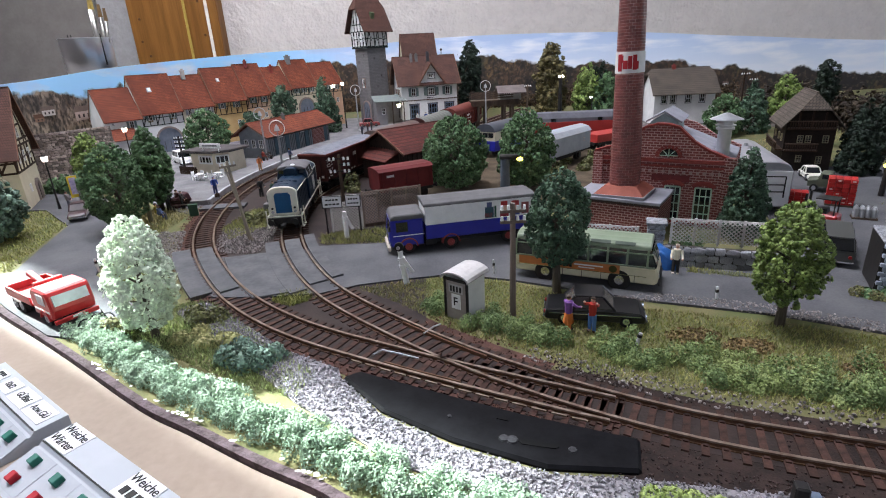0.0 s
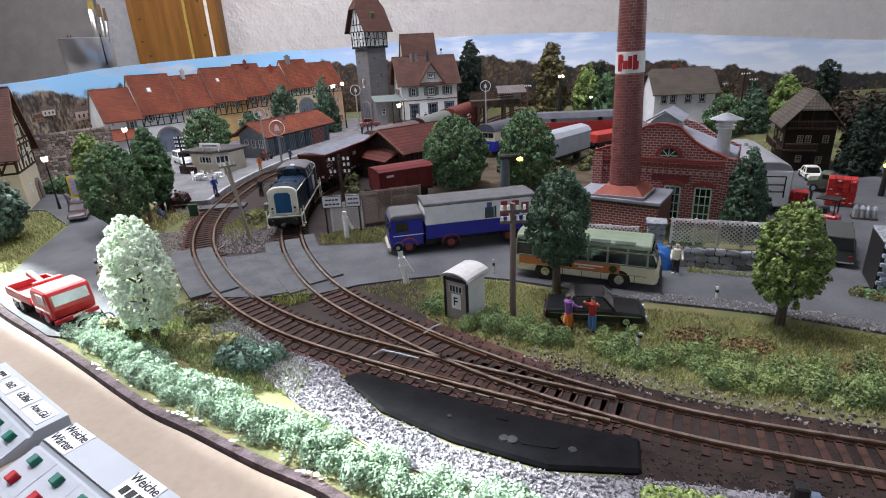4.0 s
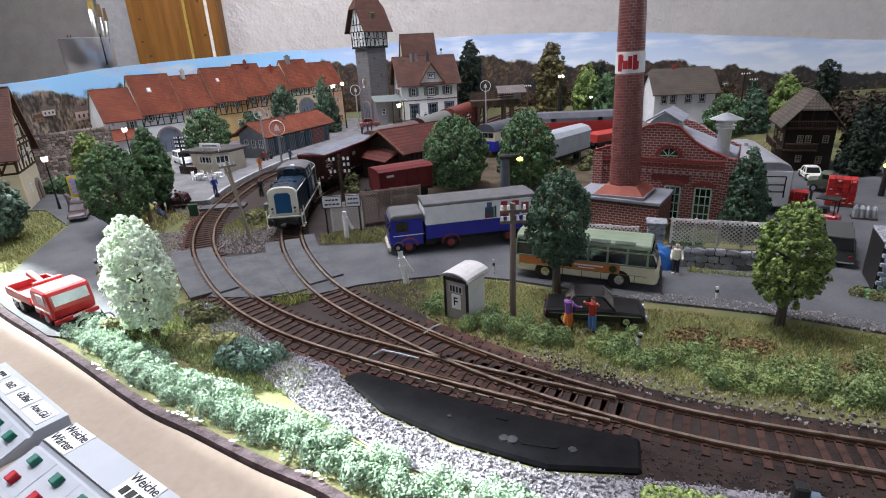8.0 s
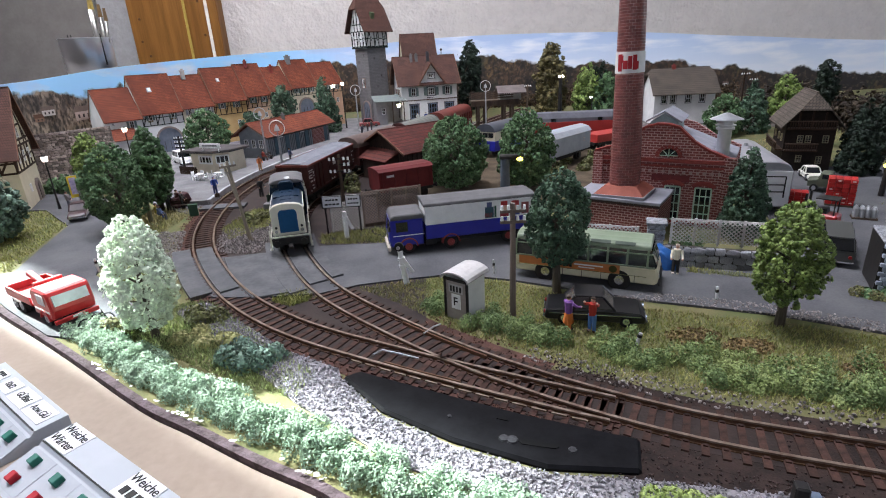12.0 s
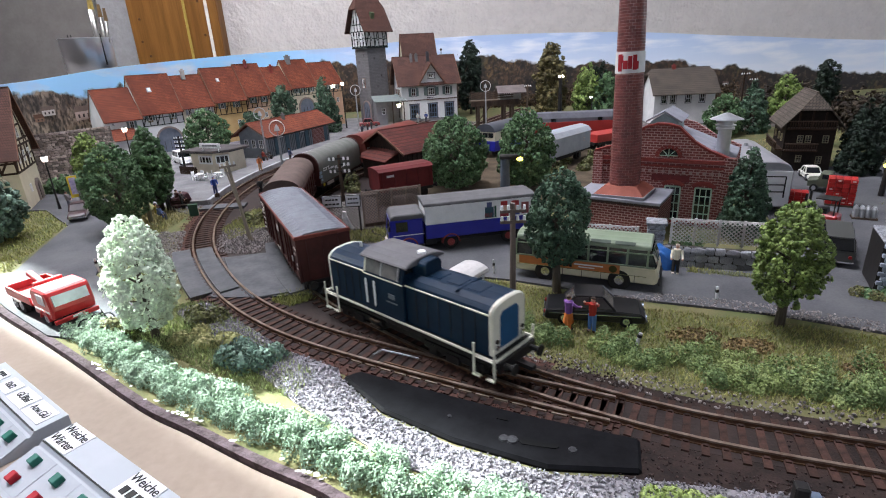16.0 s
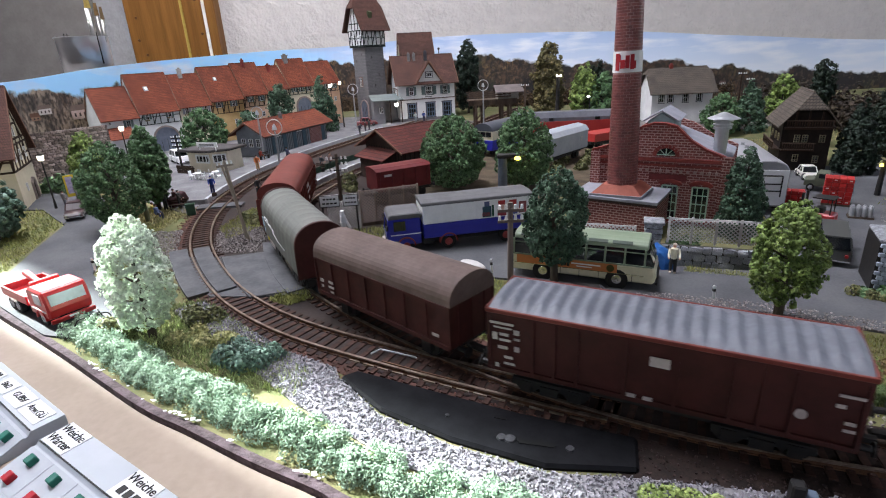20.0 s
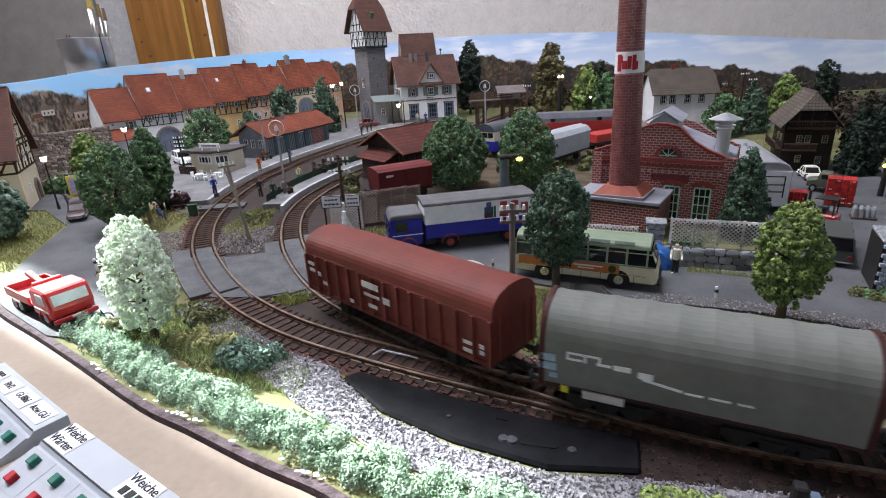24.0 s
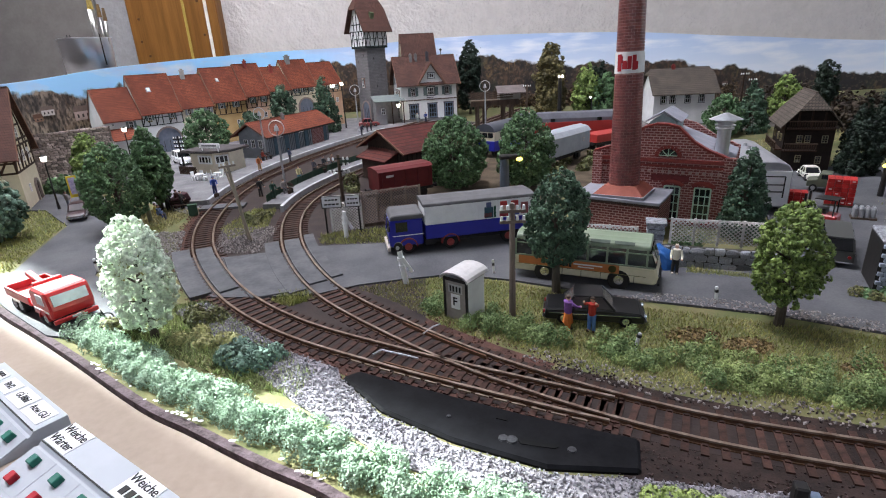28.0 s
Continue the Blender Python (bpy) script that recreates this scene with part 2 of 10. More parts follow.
def holed_wall(name, axis, at, a0, a1, hole, material, label):
    """A wall with one rectangular opening (a, b, z0, z1) through it."""
    bm = bmesh.new()
    h0, h1, z0, z1 = hole
    for p, q, u, v in ((a0, h0, -0.95, 1.5), (h1, a1, -0.95, 1.5), (h0, h1, -0.95, z0), (h0, h1, z1, 1.5)):
        c, s = (p + q) / 2, q - p
        box(bm, (at, c, (u + v) / 2) if axis == "x" else (c, at, (u + v) / 2), (0.12, s, v - u) if axis == "x" else (s, 0.12, v - u))
    return solo(name, bm, material, label, kind="structure")


# unseen left wall; its slot is sized to shape the strip of sun
holed_wall("wall_left", "x", -1.4, -1.7, 1.86, (1.024, 1.141, 0.66, 1.275), M_GREYWALL, "unseen grey plastered wall with a slot cut to shape the sun strip")
# unseen walls, with openings added behind the fill lamps
holed_wall("wall_right", "x", 2.32, -1.7, 1.86, (-0.2, 1.3, 0.2, 1.3), M_CEIL, "unseen white wall with a wide opening added for fill light")
holed_wall("wall_front", "y", -1.62, -1.46, 2.38, (-0.9, 0.3, 0.45, 1.35), M_CEIL, "unseen white wall with an opening added for fill light")

door = thing("door_1", pose(-0.738, 1.695, -0.95), "varnished pine door with a bright brass edge strip", "door", kind="structure")
boxpart("door_leaf", (-0.014, -0.01, 1.2), (0.232, 0.03, 2.4), M_PINE, door, bevel=0.003)
boxpart("door_frame", (0.118, -0.016, 1.2), (0.028, 0.05, 2.4), M_PINE, door, "pine door frame", bevel=0.003)
boxpart("edge_strip", (0.102, -0.036, 1.2), (0.008, 0.012, 2.4), surf("pale_strip", (0.8, 0.76, 0.7), None, 40, 0.35, 0.05), door, "pale shining edge strip")
bm = bmesh.new()
cyl(bm, (0.035, -0.03, 1.0), (0.035, -0.03, 2.4), 0.004)
part("cable", bm, surf("brass_cable", (0.45, 0.32, 0.08), None, 60, 0.4, 0.1), door, "thin yellow cable on the door")
knots = bmesh.new()
for x, z in ((-0.10, 1.22), (-0.09, 1.12), (0.075, 1.26), (0.08, 1.17), (-0.105, 1.16)):
    cyl(knots, (x, -0.0255, z), (x, -0.0275, z), 0.004, 0.003, 8)
part("knots", knots, surf("dark_knot", (0.10, 0.04, 0.012), None, 60, 0.6, 0), door, "small dark knots in the wood")

# paint brushes in a metal can, on a ledge behind the backdrop
slab("ledge", (-0.86, 1.21, 0.075), (0.46, 0.26, 0.03), M_GREYWALL, "narrow grey ledge behind the backdrop")
can = thing("brush_can", pose(-0.7150, 1.185, 0.09), "shiny metal can with paint brushes in it", "can")
bm = bmesh.new()
bmesh.ops.create_cone(bm, cap_ends=True, segments=48, radius1=0.0440, radius2=0.0475, depth=0.112, matrix=pose(0, 0, 0.056))
bmesh.ops.delete(bm, geom=[f for f in bm.faces if f.normal.z > 0.9], context="FACES")
part("can_body", bm, surf("tin_plate", (0.60, 0.60, 0.62), (0.52, 0.52, 0.55), 14, 0.34, 0.03, metal=1.0), can, "polished tin can", smooth=True)
bm = bmesh.new()
for k in range(48):
    a, b = 2 * math.pi * k / 48, 2 * math.pi * (k + 1) / 48
    cyl(bm, (0.0476 * math.cos(a), 0.0476 * math.sin(a), 0.112), (0.0476 * math.cos(b), 0.0476 * math.sin(b), 0.112), 0.0013, n=6)
part("rim", bm, surf("tin_plate", (0.60, 0.60, 0.62)), can, "rolled rim of the can")
for x, y, lean, top, wide, col in ((0.0270, 0.0, 1, 0.190, 0.0062, (0.42, 0.30, 0.08)), (0.0355, 0.010, 2, 0.176, 0.0040, (0.20, 0.12, 0.05)), (0.0440, 0.004, 7, 0.168, 0.0036, (0.16, 0.10, 0.05))):
    br = bmesh.new()
    tip = (x + math.sin(radians(lean)) * 0.05, y, top - 0.024)
    cyl(br, (x - math.sin(radians(lean)) * 0.06, y, 0.050), tip, wide * 0.7, wide, 10)
    brush = part("brush", br, surf("ferrule_tin", (0.30, 0.29, 0.27), None, 60, 0.3, 0.05, metal=0.9), can, "paint brush with tin ferrule", smooth=True)
    hb = bmesh.new()
    for k in range(22):
        a, q = k * 2.4, wide * 0.9 * math.sqrt(k / 22)
        cyl(hb, (tip[0] + q * math.cos(a), y + q * 0.5 * math.sin(a), tip[2]), (tip[0] + q * 0.7 * math.cos(a) + 0.001, y + q * 0.4 * math.sin(a), top), 0.0014, 0.0006, 5)
    part("bristles", hb, surf("bristle_%d" % (top * 1000), col, None, 200, 0.8, 0.3), brush, "brown bristles")
for x in (-0.012, -0.006, 0.050):
    bm = bmesh.new()
    cyl(bm, (x, -0.030, 0.06), (x * 1.05, -0.034, 0.119), 0.0016, 0.0010, 6)
    part("brush_stub", bm, M_IRON, can, "short dark brush handle")

# ---- the layout board ----
EDGE = [(-0.64, 0.62), (-0.46, 0.45), (-0.362, 0.374), (-0.295, 0.318), (-0.245, 0.282), (-0.204, 0.252), (-0.143, 0.206), (-0.112, 0.187), (-0.077, 0.165),
        (-0.05, 0.150), (-0.037, 0.141), (0.0, 0.121), (0.06, 0.098), (0.15, 0.072), (0.4, 0.03), (1.9, -0.05)]
BACK = [(1.9, 1.35), (1.2, 1.40), (0.75, 1.38), (0.454, 1.42), (0.068, 1.50), (-0.24, 1.56), (-0.40, 1.52), (-0.55, 1.35), (-0.625, 1.08), (-0.655, 0.9), (-0.66, 0.64)]
TOPS = [0.10, 0.112, 0.142, 0.166, 0.176, 0.165, 0.163, 0.155, 0.143, 0.130, 0.123]
edge_line = Line(EDGE, 8)
ground_poly = [tuple(p) for p in edge_line.p] + BACK
bm = bmesh.new()
prism(bm, ground_poly, -0.012, -0.003)
solo("ground", bm, M_GRASSBED, "modelled ground of the railway layout, turf and soil", kind="structure")
ribbon("trim", edge_line, -0.0010, 0.0030, -0.0115, -0.0028, surf("dark_edge", (0.12, 0.088, 0.098), (0.055, 0.04, 0.042), 160, 0.95, 1.0, bump_dist=0.0012), "dark rough edge band of the layout board", 0.008)
ribbon("apron", edge_line, -0.30, -0.0015, -0.030, -0.0060, surf("beige_board", (0.30, 0.235, 0.185), (0.36, 0.285, 0.225), 18, 0.6, 0.15, fine=300), "beige painted front board of the layout", 0.01)
ribbon("layout_frame", edge_line, -0.29, -0.23, -0.95, -0.031, M_PINE, "wooden frame under the layout front", 0.05)

# the painted backdrop: sky over an autumn wood, on a bent board
bm = bmesh.new()
back = spline([Vector((x, y, t)) for (x, y), t in zip(BACK, TOPS)], 8)
uvs = []
lo, hi = [bm.verts.new((p.x, p.y, -0.012)) for p in back], [bm.verts.new(p) for p in back]
for i in range(len(back) - 1):
    bm.faces.new((lo[i], lo[i + 1], hi[i + 1], hi[i]))
bmesh.ops.recalc_face_normals(bm, faces=bm.faces)
bmesh.ops.solidify(bm, geom=list(bm.faces), thickness=0.003)
M_BACKDROP = bpy.data.materials.new("painted_backdrop")
M_BACKDROP.use_nodes = True


def backdrop_nodes(nt):
    nodes, links = nt.nodes, nt.links
    p = nodes["Principled BSDF"]
    p.inputs["Roughness"].default_value = 0.7
    tc = nodes.new("ShaderNodeTexCoord")
    sep = nodes.new("ShaderNodeSeparateXYZ")
    links.new(tc.outputs["Object"], sep.inputs[0])

    def noise_of(scale, detail, stretch=(1, 1, 1)):
        mp, n = nodes.new("ShaderNodeMapping"), nodes.new("ShaderNodeTexNoise")
        mp.inputs["Scale"].default_value = stretch
        links.new(tc.outputs["Object"], mp.inputs[0])
        links.new(mp.outputs[0], n.inputs["Vector"])
        n.inputs["Scale"].default_value, n.inputs["Detail"].default_value = scale, detail
        return n.outputs["Fac"]

    def math_of(op, a, b, c=None):
        m = nodes.new("ShaderNodeMath")
        m.operation = op
        for i, v in enumerate((a, b, c)):
            if v is None:
                continue
            if isinstance(v, (int, float)):
                m.inputs[i].default_value = v
            else:
                links.new(v, m.inputs[i])
        return m.outputs[0]

    def mix_of(f, a, b):
        m = nodes.new("ShaderNodeMix")
        m.data_type = "RGBA"
        links.new(f, m.inputs["Factor"])
        for key, v in (("A", a), ("B", b)):
            if isinstance(v, tuple):
                m.inputs[key].default_value = (*v, 1)
            else:
                links.new(v, m.inputs[key])
        return m.outputs["Result"]

    def step(v, a, b):
        m = nodes.new("ShaderNodeMapRange")
        m.inputs["From Min"].default_value, m.inputs["From Max"].default_value = a, b
        links.new(v, m.inputs["Value"])
        return m.outputs[0]

    def ramp_of(v, a, b, c, d):
        m = nodes.new("ShaderNodeMapRange")
        for key, q in (("From Min", a), ("From Max", b), ("To Min", c), ("To Max", d)):
            m.inputs[key].default_value = q
        links.new(v, m.inputs["Value"])
        return m.outputs[0]

    x, z = sep.outputs["X"], sep.outputs["Z"]
    # sky: blue above, pale towards the wood, with streaks of cloud
    blue = mix_of(step(z, 0.06, 0.165), (0.70, 0.75, 0.86), (0.40, 0.52, 0.74))
    cloud = step(noise_of(9, 6, (1, 1, 5)), 0.46, 0.68)
    skyc = mix_of(cloud, blue, (0.78, 0.80, 0.88))
    west = step(x, -0.1, -0.45)
    skyc = mix_of(math_of("MULTIPLY", west, step(noise_of(7, 5, (1, 1, 4)), 0.62, 0.45)), skyc, (0.34, 0.66, 0.98))
    # wood: bare and rusty crowns in many sizes, with a ragged top line
    c = mix_of(step(noise_of(38, 10), 0.40, 0.60), (0.008, 0.006, 0.005), (0.080, 0.042, 0.022))
    c = mix_of(math_of("MULTIPLY", step(noise_of(13, 6), 0.53, 0.63), step(noise_of(90, 5), 0.42, 0.6)), c, (0.16, 0.095, 0.034))
    c = mix_of(step(noise_of(10, 5, (1.3, 1, 1)), 0.57, 0.66), c, (0.030, 0.038, 0.016))
    far = math_of("MULTIPLY", step(x, 0.62, 0.85), step(noise_of(14, 6), 0.30, 0.62))
    c = mix_of(far, c, (0.016, 0.011, 0.011))
    grey = mix_of(step(noise_of(30, 10), 0.42, 0.6), (0.060, 0.048, 0.043), (0.34, 0.27, 0.21))
    c = mix_of(step(x, -0.40, -0.58), c, grey)
    c = mix_of(math_of("MULTIPLY", step(noise_of(190, 6, (1, 1, 0.55)), 0.44, 0.58), 0.85), c, (0.014, 0.010, 0.008))
    c = mix_of(math_of("MULTIPLY", step(noise_of(120, 6), 0.54, 0.66), 0.5), c, (0.13, 0.085, 0.055))
    line = math_of("ADD", math_of("ADD", ramp_of(x, 0.08, 1.2, 0.122, 0.030), ramp_of(x, -0.35, -0.6, 0.0, -0.016)), math_of("MULTIPLY_ADD", noise_of(17, 10), 0.075, -0.0375))
    over = step(math_of("SUBTRACT", z, line), -0.002, 0.0035)
    links.new(mix_of(over, c, skyc), p.inputs["Base Color"])


backdrop_nodes(M_BACKDROP.node_tree)
board = solo("backdrop", bm, M_BACKDROP, "painted backdrop board with pale sky over an autumn wood", kind="structure")
for x, y, w, z, h, rz, wall, roof in ((-0.6480, 0.9210, 0.025, 0.0735, 0.009, 80.5, (0.60, 0.56, 0.52), (0.20, 0.15, 0.13)), (-0.6365, 0.9910, 0.036, 0.0580, 0.015, 80.5, (0.50, 0.40, 0.36), (0.19, 0.15, 0.14)),
                                      (-0.6520, 0.8970, 0.024, 0.0660, 0.006, 80.5, (0.28, 0.17, 0.12), (0.16, 0.085, 0.06)), (0.7310, 1.3760, 0.015, 0.0265, 0.006, 2.5, (0.60, 0.54, 0.50), (0.15, 0.10, 0.09)),
                                      (0.7940, 1.3790, 0.020, 0.0230, 0.006, 2.5, (0.48, 0.38, 0.36), (0.16, 0.10, 0.10))):
    pm = surf("painted_wall_%d" % (wall[0] * 1000), wall, None, 60, 0.8, 0)
    ph = boxpart("painted_house", (0, 0, 0), (w, 0.0008, h), pm, board, "small house painted on the backdrop")
    ph.matrix_basis = pose(x, y, z + h / 2, 0, 0, rz)
    bm = bmesh.new()
    prism(bm, [(-w * 0.55, h / 2), (w * 0.55, h / 2), (w * 0.42, h / 2 + w * 0.26), (-w * 0.42, h / 2 + w * 0.26)], -0.0005, 0.0005, "y")
    part("painted_roof", bm, surf("painted_roof_%d" % (roof[1] * 1000), roof, None, 60, 0.8, 0), ph, "painted roof")
    for k in range(3):
        boxpart("painted_window", ((k - 1) * w * 0.3, -0.0006, 0), (w * 0.10, 0.0004, h * 0.4), surf("painted_dark", (0.06, 0.05, 0.05), None, 60, 0.8, 0), ph)

# ---- tracks ----
TRACK_B = [(0.22, 1.36), (0.16, 1.25), (0.105, 1.14), (0.055, 1.03), (0.005, 0.91), (-0.045, 0.80), (-0.0935, 0.71), (-0.1221, 0.6407), (-0.1402, 0.5727), (-0.1436, 0.5061), (-0.1322, 0.4409), (-0.1097, 0.3774), (-0.0765, 0.3173),
           (-0.029, 0.2635), (0.027, 0.2135), (0.0915, 0.1725), (0.1663, 0.1428), (0.26, 0.108), (0.40, 0.066), (0.9, -0.02), (1.6, -0.05)]
TRACK_A = [(-0.01, 1.25), (-0.065, 1.13), (-0.122, 1.01), (-0.178, 0.88), (-0.213, 0.775), (-0.2330, 0.68), (-0.2377, 0.5967), (-0.2293, 0.5111), (-0.2073, 0.4353), (-0.1741, 0.3703), (-0.1354, 0.3145), (-0.0891, 0.2701),
           (-0.0328, 0.2347), (0.0303, 0.2008), (0.0915, 0.1715), (0.1663, 0.1428)]
line_a, line_b = Line(TRACK_A), Line(TRACK_B)
line_b_shift = line_b.s[min(range(len(line_b.p)), key=lambda i: (line_b.p[i] - Vector((-0.1097, 0.3774))).length)] - 0.461


def track(name, line, s_end, label):
    t = thing(name, Matrix(), label, "railway track", kind="structure")
    for d, nm in ((0.00825, "rail"), (-0.00825, "rail")):
        for w, z0, z1, mt, n in ((0.0007, -0.0008, 0.0, M_RAIL_TOP, "rail_head"), (0.0005, -0.0022, -0.0008, M_RAIL_SIDE, "rail_web"), (0.0012, -0.0026, -0.0022, M_RAIL_SIDE, "rail_foot")):
            ribbon(n, line, d - w, d + w, z0, z1, mt, "", 0.008, 0, s_end, parent=t)
    bm = bmesh.new()
    box(bm, (0, 0, -0.0030), (0.0029, 0.030, 0.0020))
    for y in (-0.0098, -0.0067, 0.0067, 0.0098):
        box(bm, (0, y, -0.0018), (0.0018, 0.0012, 0.0008))
    me = to_mesh("sleeper", bm, M_SLEEPER)
    count = 0
    for s in np.arange(0.01, s_end, 0.0066):
        p, w = line.at(s)
        if 0.055 < p.y and p.x < 0.4 and count < 300:
            ob = new("sleeper", me)
            ob.parent = t
            ob.matrix_basis = pose(p.x, p.y, 0, 0, 0, math.degrees(math.atan2(w.y, w.x)) + random.uniform(-1.5, 1.5))
            count += 1
    return t


END_A = line_a.length - 0.10
track("track_b", line_b, line_b.length, "curved brown model track with shiny rail heads")
track("track_a", line_a, END_A, "curved brown model track joining at a turnout")
M_OILY = surf("oily_ballast_bed", (0.016, 0.011, 0.010), (0.040, 0.025, 0.021), 90, 0.9, 0.6, fine=1200)
OILY_X = 0.045
b_oily = line_b.s[min(range(len(line_b.p)), key=lambda i: (line_b.p[i] - Vector((OILY_X, 0.2015))).length)]
ribbon("ballast_a", line_a, -0.021, 0.021, -0.006, -0.00292, M_BALLAST, "rust brown ballast bed", 0.01, 0, END_A)
ribbon("ballast_b", line_b, -0.021, 0.021, -0.006, -0.00286, M_BALLAST, "rust brown ballast bed", 0.01, 0, b_oily)
ribbon("ballast_c", line_b, -0.021, 0.021, -0.006, -0.00280, M_OILY, "oily dark ballast bed", 0.01, b_oily - 0.004, line_b.length)

# smooth dark base of the turnout, between the outer rails
a0 = min(line_a.s, key=lambda s: abs(line_a.at(s)[0].x + 0.010))
TURNOUT = [tuple(q) for q in line_b.offset(0.0150, 0.012, line_b.s[min(range(len(line_b.p)), key=lambda i: (line_b.p[i] - Vector((-0.022, 0.256))).length)], line_b.s[min(range(len(line_b.p)), key=lambda i: (line_b.p[i] - Vector((0.130, 0.156))).length)])]
TURNOUT += [tuple(q) for q in line_a.offset(-0.0125, 0.012, a0, line_a.length - 0.035)][::-1]
bm = bmesh.new()
prism(bm, TURNOUT, -0.0075, -0.00270)
solo("turnout_base", bm, surf("oily_brown_plastic", (0.020, 0.014, 0.013), (0.034, 0.023, 0.020), 90, 0.7, 0.35, fine=700), "smooth dark brown base of the turnout", kind="structure")

# ---- the train ----
M_BLUE = surf("ocean_blue_paint", (0.0022, 0.0125, 0.030), (0.0035, 0.018, 0.041), 60, 0.42, 0.05)
M_BEIGE = surf("ivory_paint", (0.70, 0.68, 0.58), (0.62, 0.60, 0.5), 90, 0.45, 0.05)
M_LOCOROOF = surf("grey_roof_paint", (0.10, 0.095, 0.10), (0.13, 0.125, 0.13), 90, 0.6, 0.1)
M_OXIDE = surf("oxide_brown_paint", (0.058, 0.0155, 0.0135), (0.036, 0.0105, 0.0092), 70, 0.6, 0.1)
M_OXIDE2 = surf("red_brown_paint", (0.160, 0.038, 0.029), (0.115, 0.028, 0.022), 70, 0.55, 0.1)
M_WROOF = surf("grey_wagon_roof", (0.135, 0.143, 0.168), (0.095, 0.10, 0.12), 80, 0.5, 0.1, spec=0.4)
M_DUSTROOF = surf("dusty_brown_roof", (0.125, 0.088, 0.077), (0.085, 0.058, 0.051), 80, 0.65, 0.15)
M_TARP = surf("grey_green_tarpaulin", (0.118, 0.122, 0.108), (0.150, 0.152, 0.136), 60, 0.6, 0.3)
M_MARK = surf("white_marking", (0.50, 0.45, 0.43), None, 200, 0.6, 0)


def wheelset(parent, x, r=0.0058, name="wheelset"):
    bm = bmesh.new()
    for y in (-0.0083, 0.0083):
        cyl(bm, (0, y - 0.0014, 0), (0, y + 0.0014, 0), r, n=18)
        cyl(bm, (0, y * 0.8 - 0.0003, 0), (0, y * 0.8 + 0.0003, 0), r + 0.0007, n=18)
    cyl(bm, (0, -0.011, 0), (0, 0.011, 0), 0.001, n=6)
    return part(name, bm, M_IRON, parent, m=pose(x, 0, r))


def bogie(parent, x, wb=0.025, r=0.0055):
    b = part("bogie", bmesh.new(), M_IRON, parent, "dark bogie frame", m=pose(x, 0, 0))
    bm = bmesh.new()
    for y in (-0.0115, 0.0115):
        box(bm, (0, y, 0.0068), (wb + 0.012, 0.0016, 0.0034))
        for u in (-wb / 2, wb / 2):
            box(bm, (u, y, 0.0052), (0.005, 0.0026, 0.005))
        box(bm, (0, y * 1.06, 0.005), (0.008, 0.002, 0.004))
    box(bm, (0, 0, 0.008), (0.01, 0.022, 0.003))
    bm.to_mesh(b.data)
    bm.free()
    for u in (-wb / 2, wb / 2):
        wheelset(b, u, r)
    return b


def buffers(parent, x, z=0.0118, sign=1):
    for y in (-0.0101, 0.0101):
        bm = bmesh.new()
        cyl(bm, (x, y, z), (x + 0.0055 * sign, y, z), 0.0013, n=8)
        cyl(bm, (x + 0.0055 * sign, y, z), (x + 0.0062 * sign, y, z), 0.0027, n=12)
        part("buffer", bm, M_IRON, parent)
    bm = bmesh.new()
    box(bm, (x + 0.003 * sign, 0, z - 0.003), (0.012, 0.003, 0.002))
    part("coupling", bm, M_IRON, parent)


def rounded(w, z0, z1, top, n=10, shoulder=0.0):
    """A cross section: upright sides from z0 to z1 and a curved roof up to top."""
    pts = [(-w / 2, z0), (w / 2, z0), (w / 2, z1)]
    for i in range(1, 2 * n):
        a = math.pi * i / (2 * n)
        pts.append((w / 2 * math.cos(a), z1 + (top - z1) * math.sin(a) ** (1.0 - shoulder)))
    pts.append((-w / 2, z1))
    return pts


LOCO_LEN = 0.139


